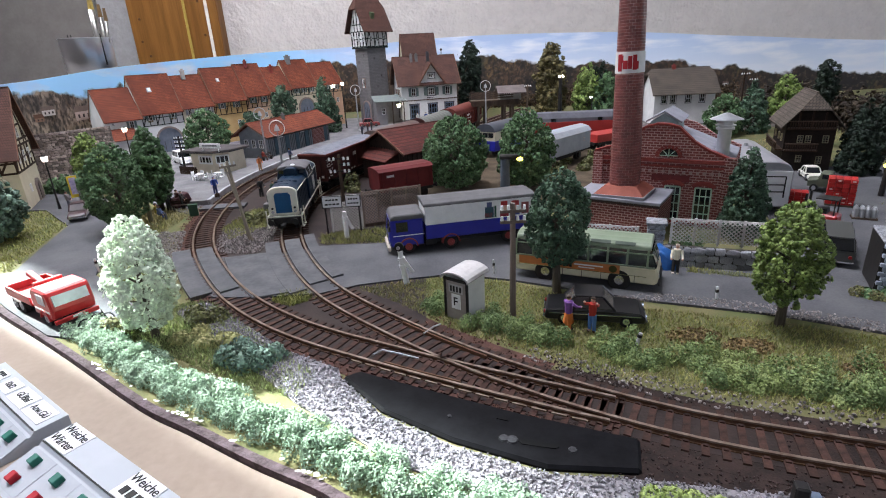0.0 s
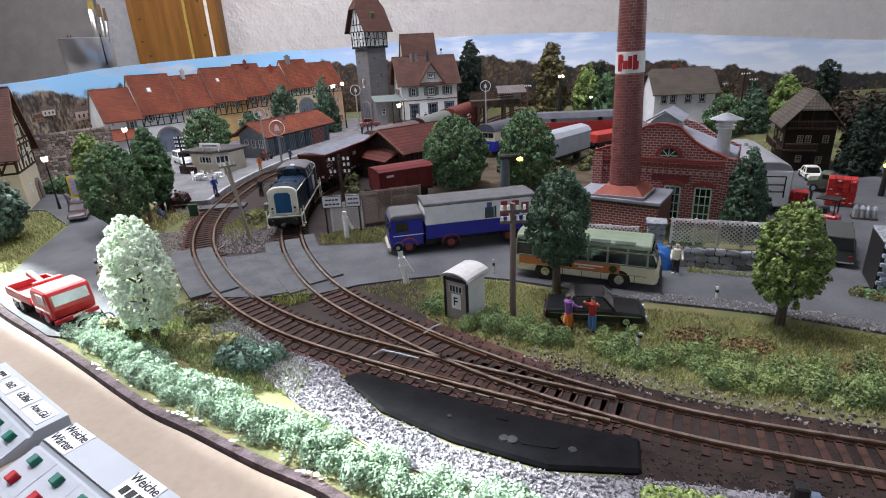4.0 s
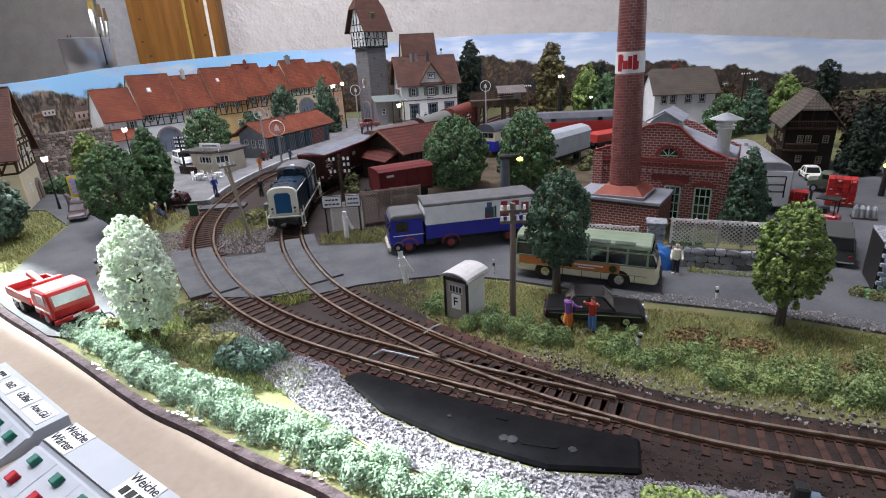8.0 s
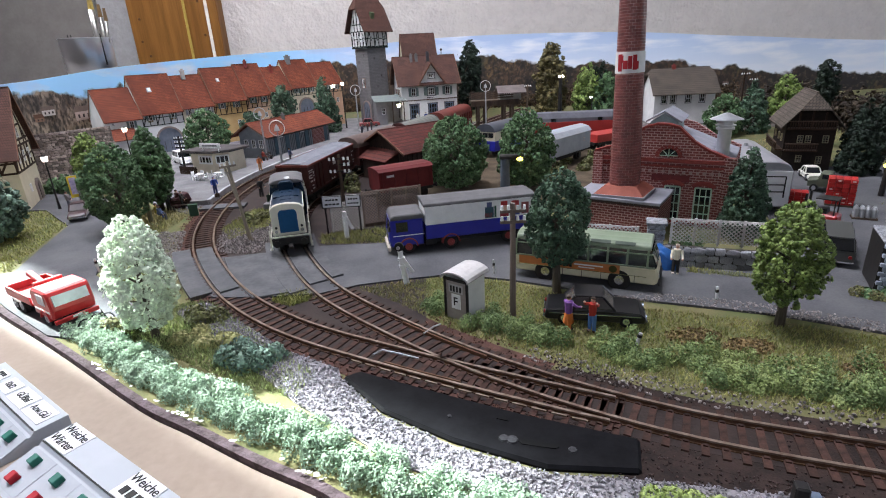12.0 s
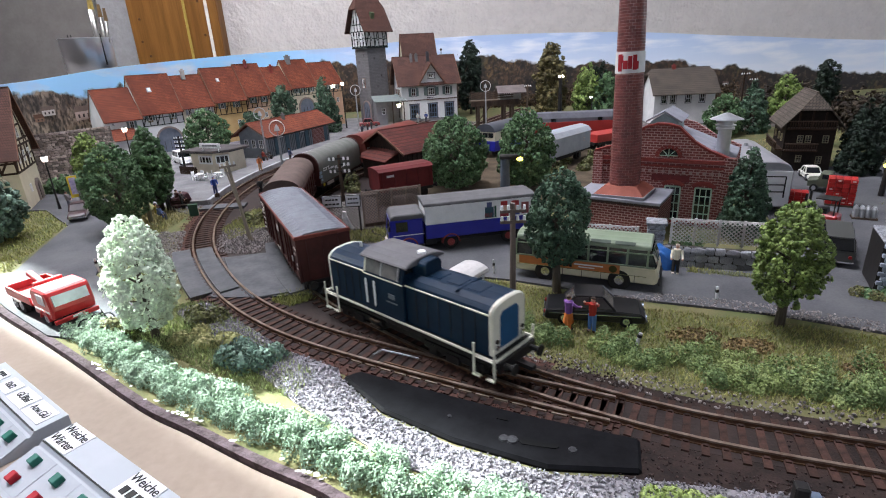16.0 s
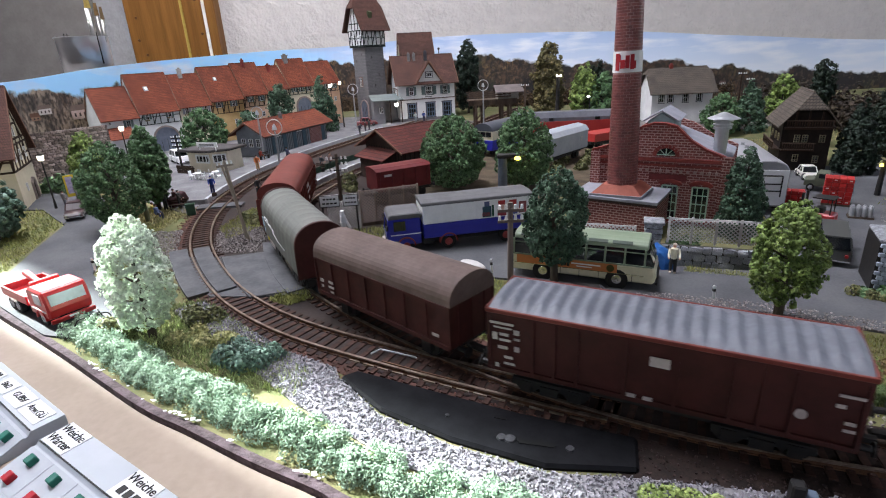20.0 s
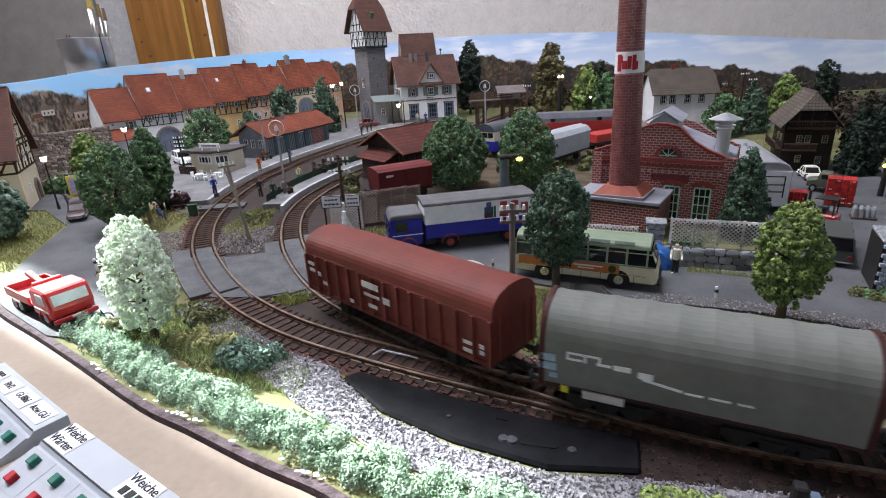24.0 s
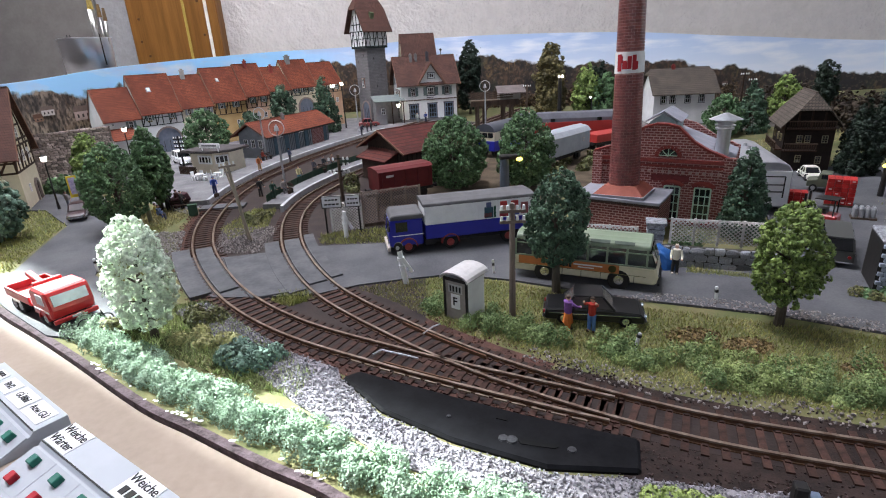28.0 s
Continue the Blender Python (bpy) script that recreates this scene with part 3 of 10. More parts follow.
def locomotive():
    t = thing("diesel_locomotive", pose(0, 0, 0), "blue and ivory centre-cab diesel shunting locomotive", "locomotive")
    hood = [(-0.0125, 0.0148), (0.0125, 0.0148), (0.0125, 0.0352), (0.0119, 0.0368), (0.0100, 0.0386), (0.0062, 0.0399), (0, 0.0403), (-0.0062, 0.0399), (-0.0100, 0.0386), (-0.0119, 0.0368), (-0.0125, 0.0352)]
    C0, C1 = -0.0248, 0.0050
    bm = bmesh.new()
    prism(bm, hood, C1, 0.0580, "x")
    front = part("front_hood", bm, M_BLUE, t, "long blue engine hood")
    bm = bmesh.new()
    prism(bm, hood, -0.0580, C0, "x")
    rear = part("rear_hood", bm, M_BLUE, t, "short blue engine hood")
    # rounded ivory noses with a blue grille panel each
    for sx, h in ((1, front), (-1, rear)):
        bm = bmesh.new()
        prism(bm, [(y * 1.01, 0.0148 + (z - 0.0148) * 1.012) for y, z in hood], sx * 0.0566, sx * 0.0592, "x")
        part("nose", bm, M_BEIGE, h, "ivory nose panel", bevel=0.0007)
        bm = bmesh.new()
        prism(bm, [(-0.0070, 0.0172), (0.0070, 0.0172), (0.0070, 0.0330), (0.0052, 0.0352), (-0.0052, 0.0352), (-0.0070, 0.0330)], sx * 0.0589, sx * 0.0595, "x")
        part("radiator_grille", bm, surf("panel_blue_paint", (0.010, 0.075, 0.19), (0.008, 0.06, 0.155), 90, 0.4, 0.05), h, "blue radiator panel", bevel=0.0003)
        for y in (-0.0096, 0.0096):
            for z, r, mt in ((0.0185, 0.0014, M_CHROME), (0.0217, 0.0010, M_IRON)):
                bm = bmesh.new()
                cyl(bm, (sx * 0.0588, y, z), (sx * 0.0601, y, z), r, n=10)
                part("headlight" if r > 0.0012 else "tail_light", bm, mt, h, "round headlight" if r > 0.0012 else "small dark lamp")
        boxpart("end_sill", (sx * 0.0622, 0, 0.0148), (0.0010, 0.0285, 0.0012), M_BEIGE, t, "pale end sill")
    # ivory line, doors and hatches of the hoods
    for a, b, h in ((C1, 0.0570, front), (-0.0570, C0, rear)):
        for y in (-0.0126, 0.0126):
            boxpart("stripe", ((a + b) / 2, y, 0.0353), (b - a, 0.0005, 0.0007), M_BEIGE, h, "thin ivory line")
            n = int((b - a) / 0.0075)
            for i in range(1, n + 1):
                boxpart("door_seam", (a + i * (b - a) / (n + 1), y * 0.9985, 0.0255), (0.0003, 0.0004, 0.018), M_IRON, h)
    for x, w in ((0.0175, 0.0080), (0.0300, 0.0085), (0.0425, 0.0080)):
        boxpart("roof_hatch", (x, 0, 0.0401), (w, 0.0090, 0.0007), M_BLUE, front, bevel=0.0003)
    boxpart("roof_joint", (0.0362, 0, 0.0398), (0.0005, 0.0200, 0.0012), M_BLUE, front, bevel=0.0002)
    # cab: upright to the waist, leaning in at the windows
    cabp = [(-0.0145, 0.0148), (0.0145, 0.0148), (0.0145, 0.0362), (0.0124, 0.0450), (-0.0124, 0.0450), (-0.0145, 0.0362)]
    bm = bmesh.new()
    prism(bm, cabp, C0, C1, "x")
    cab = part("cab", bm, M_BLUE, t, "blue driver's cab", bevel=0.0005)
    bm = bmesh.new()
    roofp = [(-0.0142, 0.0444), (0.0142, 0.0444), (0.0138, 0.0456), (0.0100, 0.0474), (0.0050, 0.0482), (-0.0050, 0.0482), (-0.0100, 0.0474), (-0.0138, 0.0456)]
    prism(bm, roofp, C0 - 0.0022, C1 + 0.0030, "x")
    part("cab_roof", bm, M_LOCOROOF, cab, "grey-brown cab roof", bevel=0.0005)
    glass = surf("cab_glass", (0.10, 0.105, 0.11), (0.17, 0.17, 0.17), 60, 0.10, 0, spec=0.6)
    for sy in (-1, 1):
        for x, w in ((-0.0172, 0.0110), (-0.0045, 0.0110)):
            boxpart("side_window", (x, sy * 0.01362, 0.0406), (w, 0.0006, 0.0066), glass, cab, "cab side window", rx=sy * 13.4)
        for x in (-0.0236, -0.0109, 0.0018):
            boxpart("window_post", (x, sy * 0.01366, 0.0406), (0.0009, 0.0007, 0.0070), M_BEIGE if x < -0.02 else M_GREYMETAL, cab, rx=sy * 13.4)
        boxpart("stripe", ((C0 + C1) / 2, sy * 0.0146, 0.0358), (C1 - C0, 0.0005, 0.0007), M_BEIGE, cab, "thin ivory line")
        for x in (-0.0226, -0.0160):
            boxpart("handrail", (x, sy * 0.0152, 0.0262), (0.0009, 0.0008, 0.0140), M_WHITE, cab, "white upright handrail")
        boxpart("door_seam", (-0.0193, sy * 0.01455, 0.0255), (0.0056, 0.0003, 0.0190), M_BLUE, cab)
        boxpart("emblem", (-0.0035, sy * 0.01465, 0.0275), (0.0046, 0.0003, 0.0026), surf("grey_emblem", (0.16, 0.18, 0.20), None, 80, 0.5, 0), cab, "small pale emblem plate")
        boxpart("writing_bar", (-0.0035, sy * 0.01465, 0.0240), (0.0080, 0.0003, 0.0007), surf("grey_emblem", (0.16, 0.18, 0.20), None, 80, 0.5, 0), cab)
    for x in (C1 + 0.0002, C0 - 0.0002):
        for y in (-0.0094, 0.0094):
            boxpart("end_window", (x, y, 0.0424), (0.0006, 0.0046, 0.0030), M_GLASS_DARK, cab, "cab end window")
    bm = bmesh.new()
    prism(bm, [(-0.0060, 0.0395), (0.0060, 0.0395), (0.0060, 0.0455), (0.0038, 0.0472), (-0.0038, 0.0472), (-0.0060, 0.0455)], C1 + 0.0002, C1 + 0.0085, "x")
    part("silencer_housing", bm, M_BLUE, front, "blue silencer housing before the cab", bevel=0.0005)
    bm = bmesh.new()
    cyl(bm, (0.0040, 0.0015, 0.0475), (0.0040, 0.0015, 0.0492), 0.0026, 0.0020, n=12)
    part("roof_vent", bm, M_WHITE, cab, "white round roof vent")
    bm = bmesh.new()
    cyl(bm, (-0.0470, 0.003, 0.0395), (-0.0470, 0.003, 0.0432), 0.0010, 0.0007, n=8)
    part("exhaust", bm, M_WHITE, rear, "pale exhaust stub")
    # frame, walkway and steps
    boxpart("frame", (0, 0, 0.0126), (0.126, 0.0280, 0.0038), M_IRON, t, "dark underframe", bevel=0.0004)
    for y in (-0.0146, 0.0146):
        boxpart("walkway_edge", (0, y, 0.0147), (0.1245, 0.0008, 0.0010), M_BEIGE, t, "pale walkway edge")
    boxpart("fuel_tank", (0, 0, 0.0085), (0.03, 0.022, 0.007), M_IRON, t, bevel=0.0006)
    for sx in (-1, 1):
        boxpart("buffer_beam", (sx * 0.0632, 0, 0.0113), (0.0014, 0.0275, 0.0052), M_IRON, t)
        buffers(t, sx * 0.0635, sign=sx)
        bogie(t, sx * 0.035, 0.026)
        for y in (-0.0150, 0.0150):
            bm = bmesh.new()
            for x in (0.0618, 0.0502):
                cyl(bm, (sx * x, y, 0.0050), (sx * x, y, 0.0208), 0.0006, n=6)
            box(bm, (sx * 0.0600, y * 1.02, 0.0050), (0.0042, 0.0018, 0.0007))
            box(bm, (sx * 0.0520, y * 1.02, 0.0050), (0.0042, 0.0018, 0.0007))
            if sx < 0:
                cyl(bm, (sx * 0.0502, y, 0.0050), (sx * 0.0618, y, 0.0050), 0.0004, n=6)
            cyl(bm, (sx * 0.0502, y, 0.0142), (sx * 0.0618, y, 0.0142), 0.0005, n=6)
            part("step_rail", bm, M_BEIGE, t, "white corner step with handrails")
    for y in (-0.0148, 0.0148):
        for z in (0.0055, 0.0092):
            boxpart("cab_step", (-0.0190, y, z), (0.0070, 0.0016, 0.0006), M_WOOD, t)
    return t


def marks(parent, length, y, rows):
    """White lettering too small to read, as plain bars on a wagon side."""
    for x, z, w, h in rows:
        boxpart("marking", (x, y, z), (w, 0.0003, h), M_MARK, parent, "white marking")


def wagon_base(t, length, four_axle):
    hl = length / 2
    boxpart("underframe", (0, 0, 0.0122), (length - 0.014, 0.026, 0.003), M_IRON, t, "dark underframe")
    for sx in (-1, 1):
        buffers(t, sx * (hl - 0.0062), sign=sx)
        if four_axle:
            bogie(t, sx * (hl - 0.032), 0.021)
        else:
            wheelset(t, sx * hl * 0.56)
            for y in (-0.0115, 0.0115):
                bm = bmesh.new()
                box(bm, (sx * hl * 0.56, y, 0.0068), (0.006, 0.0026, 0.007))
                box(bm, (sx * hl * 0.56, y, 0.0100), (0.022, 0.0016, 0.0014))
                part("axle_guard", bm, M_IRON, t)
    bm = bmesh.new()
    for y in (-0.010, 0.010):
        prism(bm, [(-hl * 0.55, 0.0108), (hl * 0.55, 0.0108), (hl * 0.35, 0.0072), (-hl * 0.35, 0.0072)], y - 0.0004, y + 0.0004, "y")
    part("truss", bm, M_IRON, t)


def ribs(parent, xs, y, z0, z1, material, w=0.0011, d=0.0009):
    for x in xs:
        boxpart("rib", (x, y, (z0 + z1) / 2), (w, d, z1 - z0), material, parent)


def box_wagon(length):
    t = thing("covered_wagon", pose(0, 0, 0), "brown covered goods wagon with a ridged grey roof", "goods wagon")
    wagon_base(t, length, True)
    bl = length - 0.0125
    bm = bmesh.new()
    prism(bm, [(-0.0155, 0.0128), (0.0155, 0.0128), (0.0162, 0.0415), (-0.0162, 0.0415)], -bl / 2, bl / 2, "x")
    body = part("body", bm, M_OXIDE, t, "brown wagon body", bevel=0.0005)
    # ridged roof, inside a brown rim
    bm = bmesh.new()
    rows = []
    ridges = 22
    for k in range(ridges * 8 + 1):
        x = -bl / 2 + 0.0004 + k * (bl - 0.0008) / (ridges * 8)
        up = 0.0013 * (0.5 - 0.5 * math.cos(2 * math.pi * k / 8))
        rows.append([bm.verts.new((x, y, z + up * f)) for y, z, f in ((0.0166, 0.0408, 0), (0.0166, 0.0424, 0), (0.0100, 0.0439, 1), (0, 0.0445, 1), (-0.0100, 0.0439, 1), (-0.0166, 0.0424, 0), (-0.0166, 0.0408, 0))])
    for a, b in zip(rows[:-1], rows[1:]):
        for i in range(len(a)):
            bm.faces.new((a[i], a[(i + 1) % len(a)], b[(i + 1) % len(b)], b[i]))
    bm.faces.new(rows[0]), bm.faces.new(rows[-1])
    bmesh.ops.recalc_face_normals(bm, faces=bm.faces)
    roof = part("roof", bm, M_WROOF, t, "grey ridged wagon roof")
    # the rim's brighter red-brown paints in the light on the top edge
    for sy in (-1, 1):
        boxpart("roof_rim", (0, sy * 0.0171, 0.0417), (bl + 0.0016, 0.0011, 0.0020), M_OXIDE2, roof, "roof rim in brighter red-brown, painted as a lit edge", bevel=0.0003)
    for sx in (-1, 1):
        boxpart("roof_rim", (sx * (bl / 2 + 0.0003), 0, 0.0420), (0.0010, 0.0345, 0.0024), M_OXIDE2, roof, "roof rim in brighter red-brown, painted as a lit edge", bevel=0.0003)
    for sy in (-1, 1):
        y = sy * 0.0163
        ribs(body, [bl * (f - 0.5) for f in (0.004, 0.15, 0.22, 0.29, 0.43, 0.57, 0.71, 0.78, 0.85, 0.996)], y, 0.0135, 0.0405, M_OXIDE, 0.0014, 0.0013)
        boxpart("top_rail", (0, y, 0.0402), (bl, 0.0012, 0.0018), M_OXIDE, body)
        boxpart("bottom_rail", (0, y * 0.98, 0.0140), (bl, 0.0012, 0.0020), M_OXIDE, body)
        q = sy * 0.0169
        f = -sy
        rows = [(-0.0585, 0.0362, 0.0105, 0.0010), (-0.0580, 0.0342, 0.0080, 0.0007), (-0.0615, 0.0300, 0.0022, 0.0034), (-0.0575, 0.0312, 0.0040, 0.0012), (-0.0570, 0.0286, 0.0050, 0.0010), (-0.0520, 0.0330, 0.0024, 0.0022),
                (-0.0518, 0.0298, 0.0026, 0.0010), (-0.0580, 0.0250, 0.0042, 0.0014), (-0.0518, 0.0252, 0.0022, 0.0024), (-0.0555, 0.0206, 0.0038, 0.0012), (-0.0550, 0.0176, 0.0046, 0.0010), (-0.0606, 0.0160, 0.0016, 0.0018),
                (0.0030, 0.0325, 0.0070, 0.0040), (-0.0060, 0.0160, 0.0034, 0.0016), (0.0, 0.0160, 0.0034, 0.0016), (0.0600, 0.0340, 0.0070, 0.0010), (0.0575, 0.0300, 0.0026, 0.0014), (0.0610, 0.0240, 0.0030, 0.0012), (0.0612, 0.0212, 0.0034, 0.0010)]
        marks(body, bl, q, [(x * f, z, w, h) for x, z, w, h in rows])
        bm = bmesh.new()
        cyl(bm, (0.0475 * f, q - 0.0002, 0.0240), (0.0475 * f, q + 0.0002, 0.0240), 0.0019, n=14)
        part("marking", bm, M_MARK, body, "round white marking")
    for sx in (-1, 1):
        for y in (-0.010, 0.0, 0.010):
            boxpart("rib", (sx * (bl / 2 + 0.0002), y, 0.027), (0.0008, 0.0012, 0.027), M_OXIDE, body)
        boxpart("marking", (sx * (bl / 2 + 0.0007), 0.012, 0.018), (0.0003, 0.003, 0.0025), M_MARK, body, "white marking")
    return t


def round_wagon(name, label, length, paint, roof, width=0.0315, seams=0, mark_rows=(), roof_z=(0.0345, 0.0475), shoulder=0.25):
    t = thing(name, pose(0, 0, 0), label, "goods wagon")
    wagon_base(t, length, False)
    bl = length - 0.0125
    bm = bmesh.new()
    prism(bm, rounded(width - 0.0008, 0.0125, roof_z[0], roof_z[1] - 0.0008, shoulder=shoulder), -bl / 2, bl / 2, "x")
    body = part("body", bm, paint, t, bevel=0.0003)
    bm = bmesh.new()
    sec = rounded(width + 0.0006, roof_z[0] + 0.0004, roof_z[0] + 0.0006, roof_z[1], shoulder=shoulder)
    prism(bm, sec, -bl / 2 - 0.0008, bl / 2 + 0.0008, "x")
    part("roof", bm, roof, t, "rounded wagon roof", smooth=False)
    for sy in (-1, 1):
        y = sy * width / 2
        boxpart("gutter", (0, y * 1.015, roof_z[0]), (bl + 0.001, 0.0009, 0.0010), paint, body)
        boxpart("bottom_rail", (0, y, 0.0135), (bl, 0.0012, 0.0022), paint, body)
        ribs(body, [bl * (k / seams - 0.5) for k in range(seams + 1)] if seams else [], y, 0.0135, roof_z[0], paint, 0.0017 if seams > 10 else 0.0010, 0.0034 if seams > 10 else 0.0009)
        marks(body, bl, sy * (width / 2 + (0.0018 if seams > 10 else 0.0007)), [(x * -sy, z, w, h) for x, z, w, h in mark_rows])
    for sx in (-1, 1):
        for y in (-0.0095, 0.0, 0.0095):
            boxpart("rib", (sx * (bl / 2 + 0.0002), y, 0.026), (0.0008, 0.0011, 0.026), paint, body)
    return t


def tarp_wagon(length):
    t = thing("tarpaulin_wagon", pose(0, 0, 0), "goods wagon under a grey-green tarpaulin hood", "goods wagon")
    wagon_base(t, length, True)
    bl = length - 0.0125
    boxpart("deck", (0, 0, 0.0140), (bl, 0.0305, 0.0024), M_OXIDE, t, "brown deck", bevel=0.0003)
    for sx in (-1, 1):
        bm = bmesh.new()
        prism(bm, rounded(0.0335, 0.0130, 0.0300, 0.0485, shoulder=0.3), sx * bl / 2 - 0.0012, sx * bl / 2 + 0.0012, "x")
        part("end_wall", bm, M_OXIDE, t, "brown end wall", bevel=0.0004)
    # hood in bays that sag between hoops
    bm = bmesh.new()
    rows = []
    bays = 9
    for k in range(bays * 6 + 1):
        x = -bl / 2 + 0.001 + k * (bl - 0.002) / (bays * 6)
        sag = 0.00045 * math.sin(math.pi * (k % 6) / 6)
        sec = rounded(0.0328 - sag, 0.0148, 0.0300, 0.0478 - sag, shoulder=0.3)
        rows.append([bm.verts.new((x, y, z)) for y, z in sec])
    for a, b in zip(rows[:-1], rows[1:]):
        for i in range(len(a)):
            bm.faces.new((a[i], a[(i + 1) % len(a)], b[(i + 1) % len(b)], b[i]))
    bm.faces.new(rows[0]), bm.faces.new(rows[-1])
    bmesh.ops.recalc_face_normals(bm, faces=bm.faces)
    hood = part("tarpaulin", bm, M_TARP, t, "sagging grey-green tarpaulin", smooth=False)
    for sy in (-1, 1):
        y = sy * 0.01655
        f = -sy
        white = surf("white_print", (0.75, 0.76, 0.76), None, 200, 0.5, 0)
        for x, z, w, h, ry in ((-0.049, 0.0300, 0.007, 0.0008, 0), (-0.0495, 0.0274, 0.007, 0.0008, 0), (-0.0525, 0.0287, 0.001, 0.0030, 0), (-0.042, 0.0300, 0.006, 0.0008, 0), (-0.0445, 0.0285, 0.001, 0.0034, 0),
                                (-0.036, 0.0272, 0.006, 0.0009, 0), (-0.038, 0.0288, 0.001, 0.0032, 0), (-0.028, 0.0272, 0.007, 0.0020, 0), (-0.018, 0.0260, 0.006, 0.0024, 0), (-0.011, 0.0235, 0.016, 0.0009, 8),
                                (0.002, 0.0222, 0.007, 0.0007, 0), (0.012, 0.0222, 0.008, 0.0007, 0), (0.0215, 0.0222, 0.0055, 0.0007, 0)):
            boxpart("print", (x * f * 0.84, y, z), (w * 0.88, 0.0004, h), white, hood, "white print shape", ry=ry * f)
        for x, z, w, h in ((-0.062, 0.0265, 0.007, 0.003), (-0.062, 0.0225, 0.008, 0.003), (-0.059, 0.0185, 0.0035, 0.002)):
            boxpart("print", (x * f * 0.84, y, z), (w * 0.88, 0.0004, h), surf("pale_blue_print", (0.30, 0.40, 0.50), None, 200, 0.5, 0.0), hood, "pale blue print shape")
        boxpart("panel", (-0.03 * f, sy * 0.0157, 0.0118), (0.016, 0.0006, 0.0035), M_MARK, t, "white panel on the frame")
        boxpart("yellow_tag", (-0.045 * f, sy * 0.0157, 0.0125), (0.003, 0.0006, 0.003), surf("yellow_tag", (0.6, 0.5, 0.05), None, 80, 0.5, 0), t)
    return t


TRAIN = [(locomotive(), 0.139), (box_wagon(0.1420), 0.1515),
         (round_wagon("round_roofed_wagon", "dull brown covered wagon with a rounded dusty roof", 0.118, M_OXIDE, M_DUSTROOF, seams=7,
                      mark_rows=((-0.047, 0.022, 0.003, 0.002), (-0.0385, 0.0225, 0.004, 0.0014), (-0.0385, 0.0195, 0.005, 0.0012), (-0.047, 0.0185, 0.0016, 0.0016), (-0.038, 0.0165, 0.003, 0.0010), (0.044, 0.0185, 0.004, 0.0014))), 0.118),
         (tarp_wagon(0.1215), 0.1325),
         (round_wagon("sliding_wall_wagon", "red-brown sliding wall wagon with rounded red roof", 0.1495, M_OXIDE2, M_OXIDE2, seams=14, roof_z=(0.0355, 0.0485), shoulder=0.35,
                      mark_rows=((-0.0628, 0.031, 0.006, 0.002), (-0.0624, 0.027, 0.005, 0.002), (-0.0553, 0.026, 0.003, 0.0025), (-0.0504, 0.0215, 0.004, 0.002), (-0.0097, 0.031, 0.013, 0.0035), (-0.0089, 0.0255, 0.012, 0.0016), (-0.0084, 0.0195, 0.007, 0.002), (0.0027, 0.0255, 0.005, 0.0035), (-0.0266, 0.0175, 0.003, 0.002), (0.0566, 0.022, 0.005, 0.0018), (0.0566, 0.018, 0.005, 0.0018), (0.0646, 0.0225, 0.0025, 0.002), (0.0646, 0.0195, 0.0025, 0.002))), 0.1495)]
# distance of the locomotive's front buffers along track b, by seconds
RUN = [(0, 0.398), (8.5, 0.398), (9.5, 0.401), (10, 0.406), (10.5, 0.415), (11, 0.427), (11.5, 0.440), (12, 0.456), (12.5, 0.475), (13, 0.498), (13.5, 0.524), (14, 0.553), (14.5, 0.585), (15, 0.618), (15.5, 0.654),
       (16, 0.690), (16.5, 0.727), (17, 0.762), (17.5, 0.797), (18, 0.831), (18.5, 0.862), (19, 0.893), (20, 0.957), (21, 1.025), (21.5, 1.0617), (22.5, 1.127), (23, 1.160), (23.5, 1.194), (24, 1.2295), (24.5, 1.271), (25, 1.3155),
       (25.5, 1.363), (26, 1.4135), (27, 1.5185), (28, 1.630)]


def motions():
    """The train runs along track b; each vehicle rides on two points of the line."""
    s0 = line_b_shift
    for k, (ob, length) in enumerate(TRAIN):
        back_by = sum(l for _, l in TRAIN[:k])
        rows = []
        for i in range(0, 57):
            t = i / 2
            s = float(np.interp(t, [r[0] for r in RUN], [r[1] for r in RUN])) + s0 - back_by
            if t < 9 and i % 18:
                continue
            a, _ = line_b.at(s - length * 0.22)
            b, _ = line_b.at(s - length * 0.78)
            c, d = (a + b) / 2, a - b
            rows.append((t, pose(c.x, c.y, 0, 0, 0, math.degrees(math.atan2(d.y, d.x)))))
        walk(ob, rows)

# ---- buildings ----
M_REDTILE = courses("red_roof_tiles", (0.27, 0.070, 0.034), (0.12, 0.030, 0.018), (0.09, 0.024, 0.014), 0.0022, 0.0026, 0.75, scale=26)
M_BROWNTILE = courses("brown_roof_tiles", (0.135, 0.062, 0.047), (0.080, 0.040, 0.032), (0.05, 0.025, 0.02), 0.0022, 0.0026, 0.75, scale=40)
M_DARKREDTILE = courses("dark_red_roof_tiles", (0.13, 0.030, 0.022), (0.07, 0.018, 0.015), (0.045, 0.012, 0.01), 0.0022, 0.0028, 0.75, scale=40)
M_GREYTILE = courses("grey_brown_shingles", (0.13, 0.105, 0.085), (0.075, 0.062, 0.052), (0.045, 0.038, 0.032), 0.003, 0.003, 0.85, scale=60)
M_SLATE = surf("grey_roofing_felt", (0.20, 0.20, 0.23), (0.27, 0.27, 0.30), 60, 0.7, 0.15)
M_GREENROOF = surf("dull_green_roofing", (0.13, 0.15, 0.145), (0.17, 0.19, 0.185), 60, 0.7, 0.15)
M_PLASTERW = surf("white_plaster", (0.68, 0.68, 0.68), (0.60, 0.60, 0.60), 80, 0.85, 0.15)
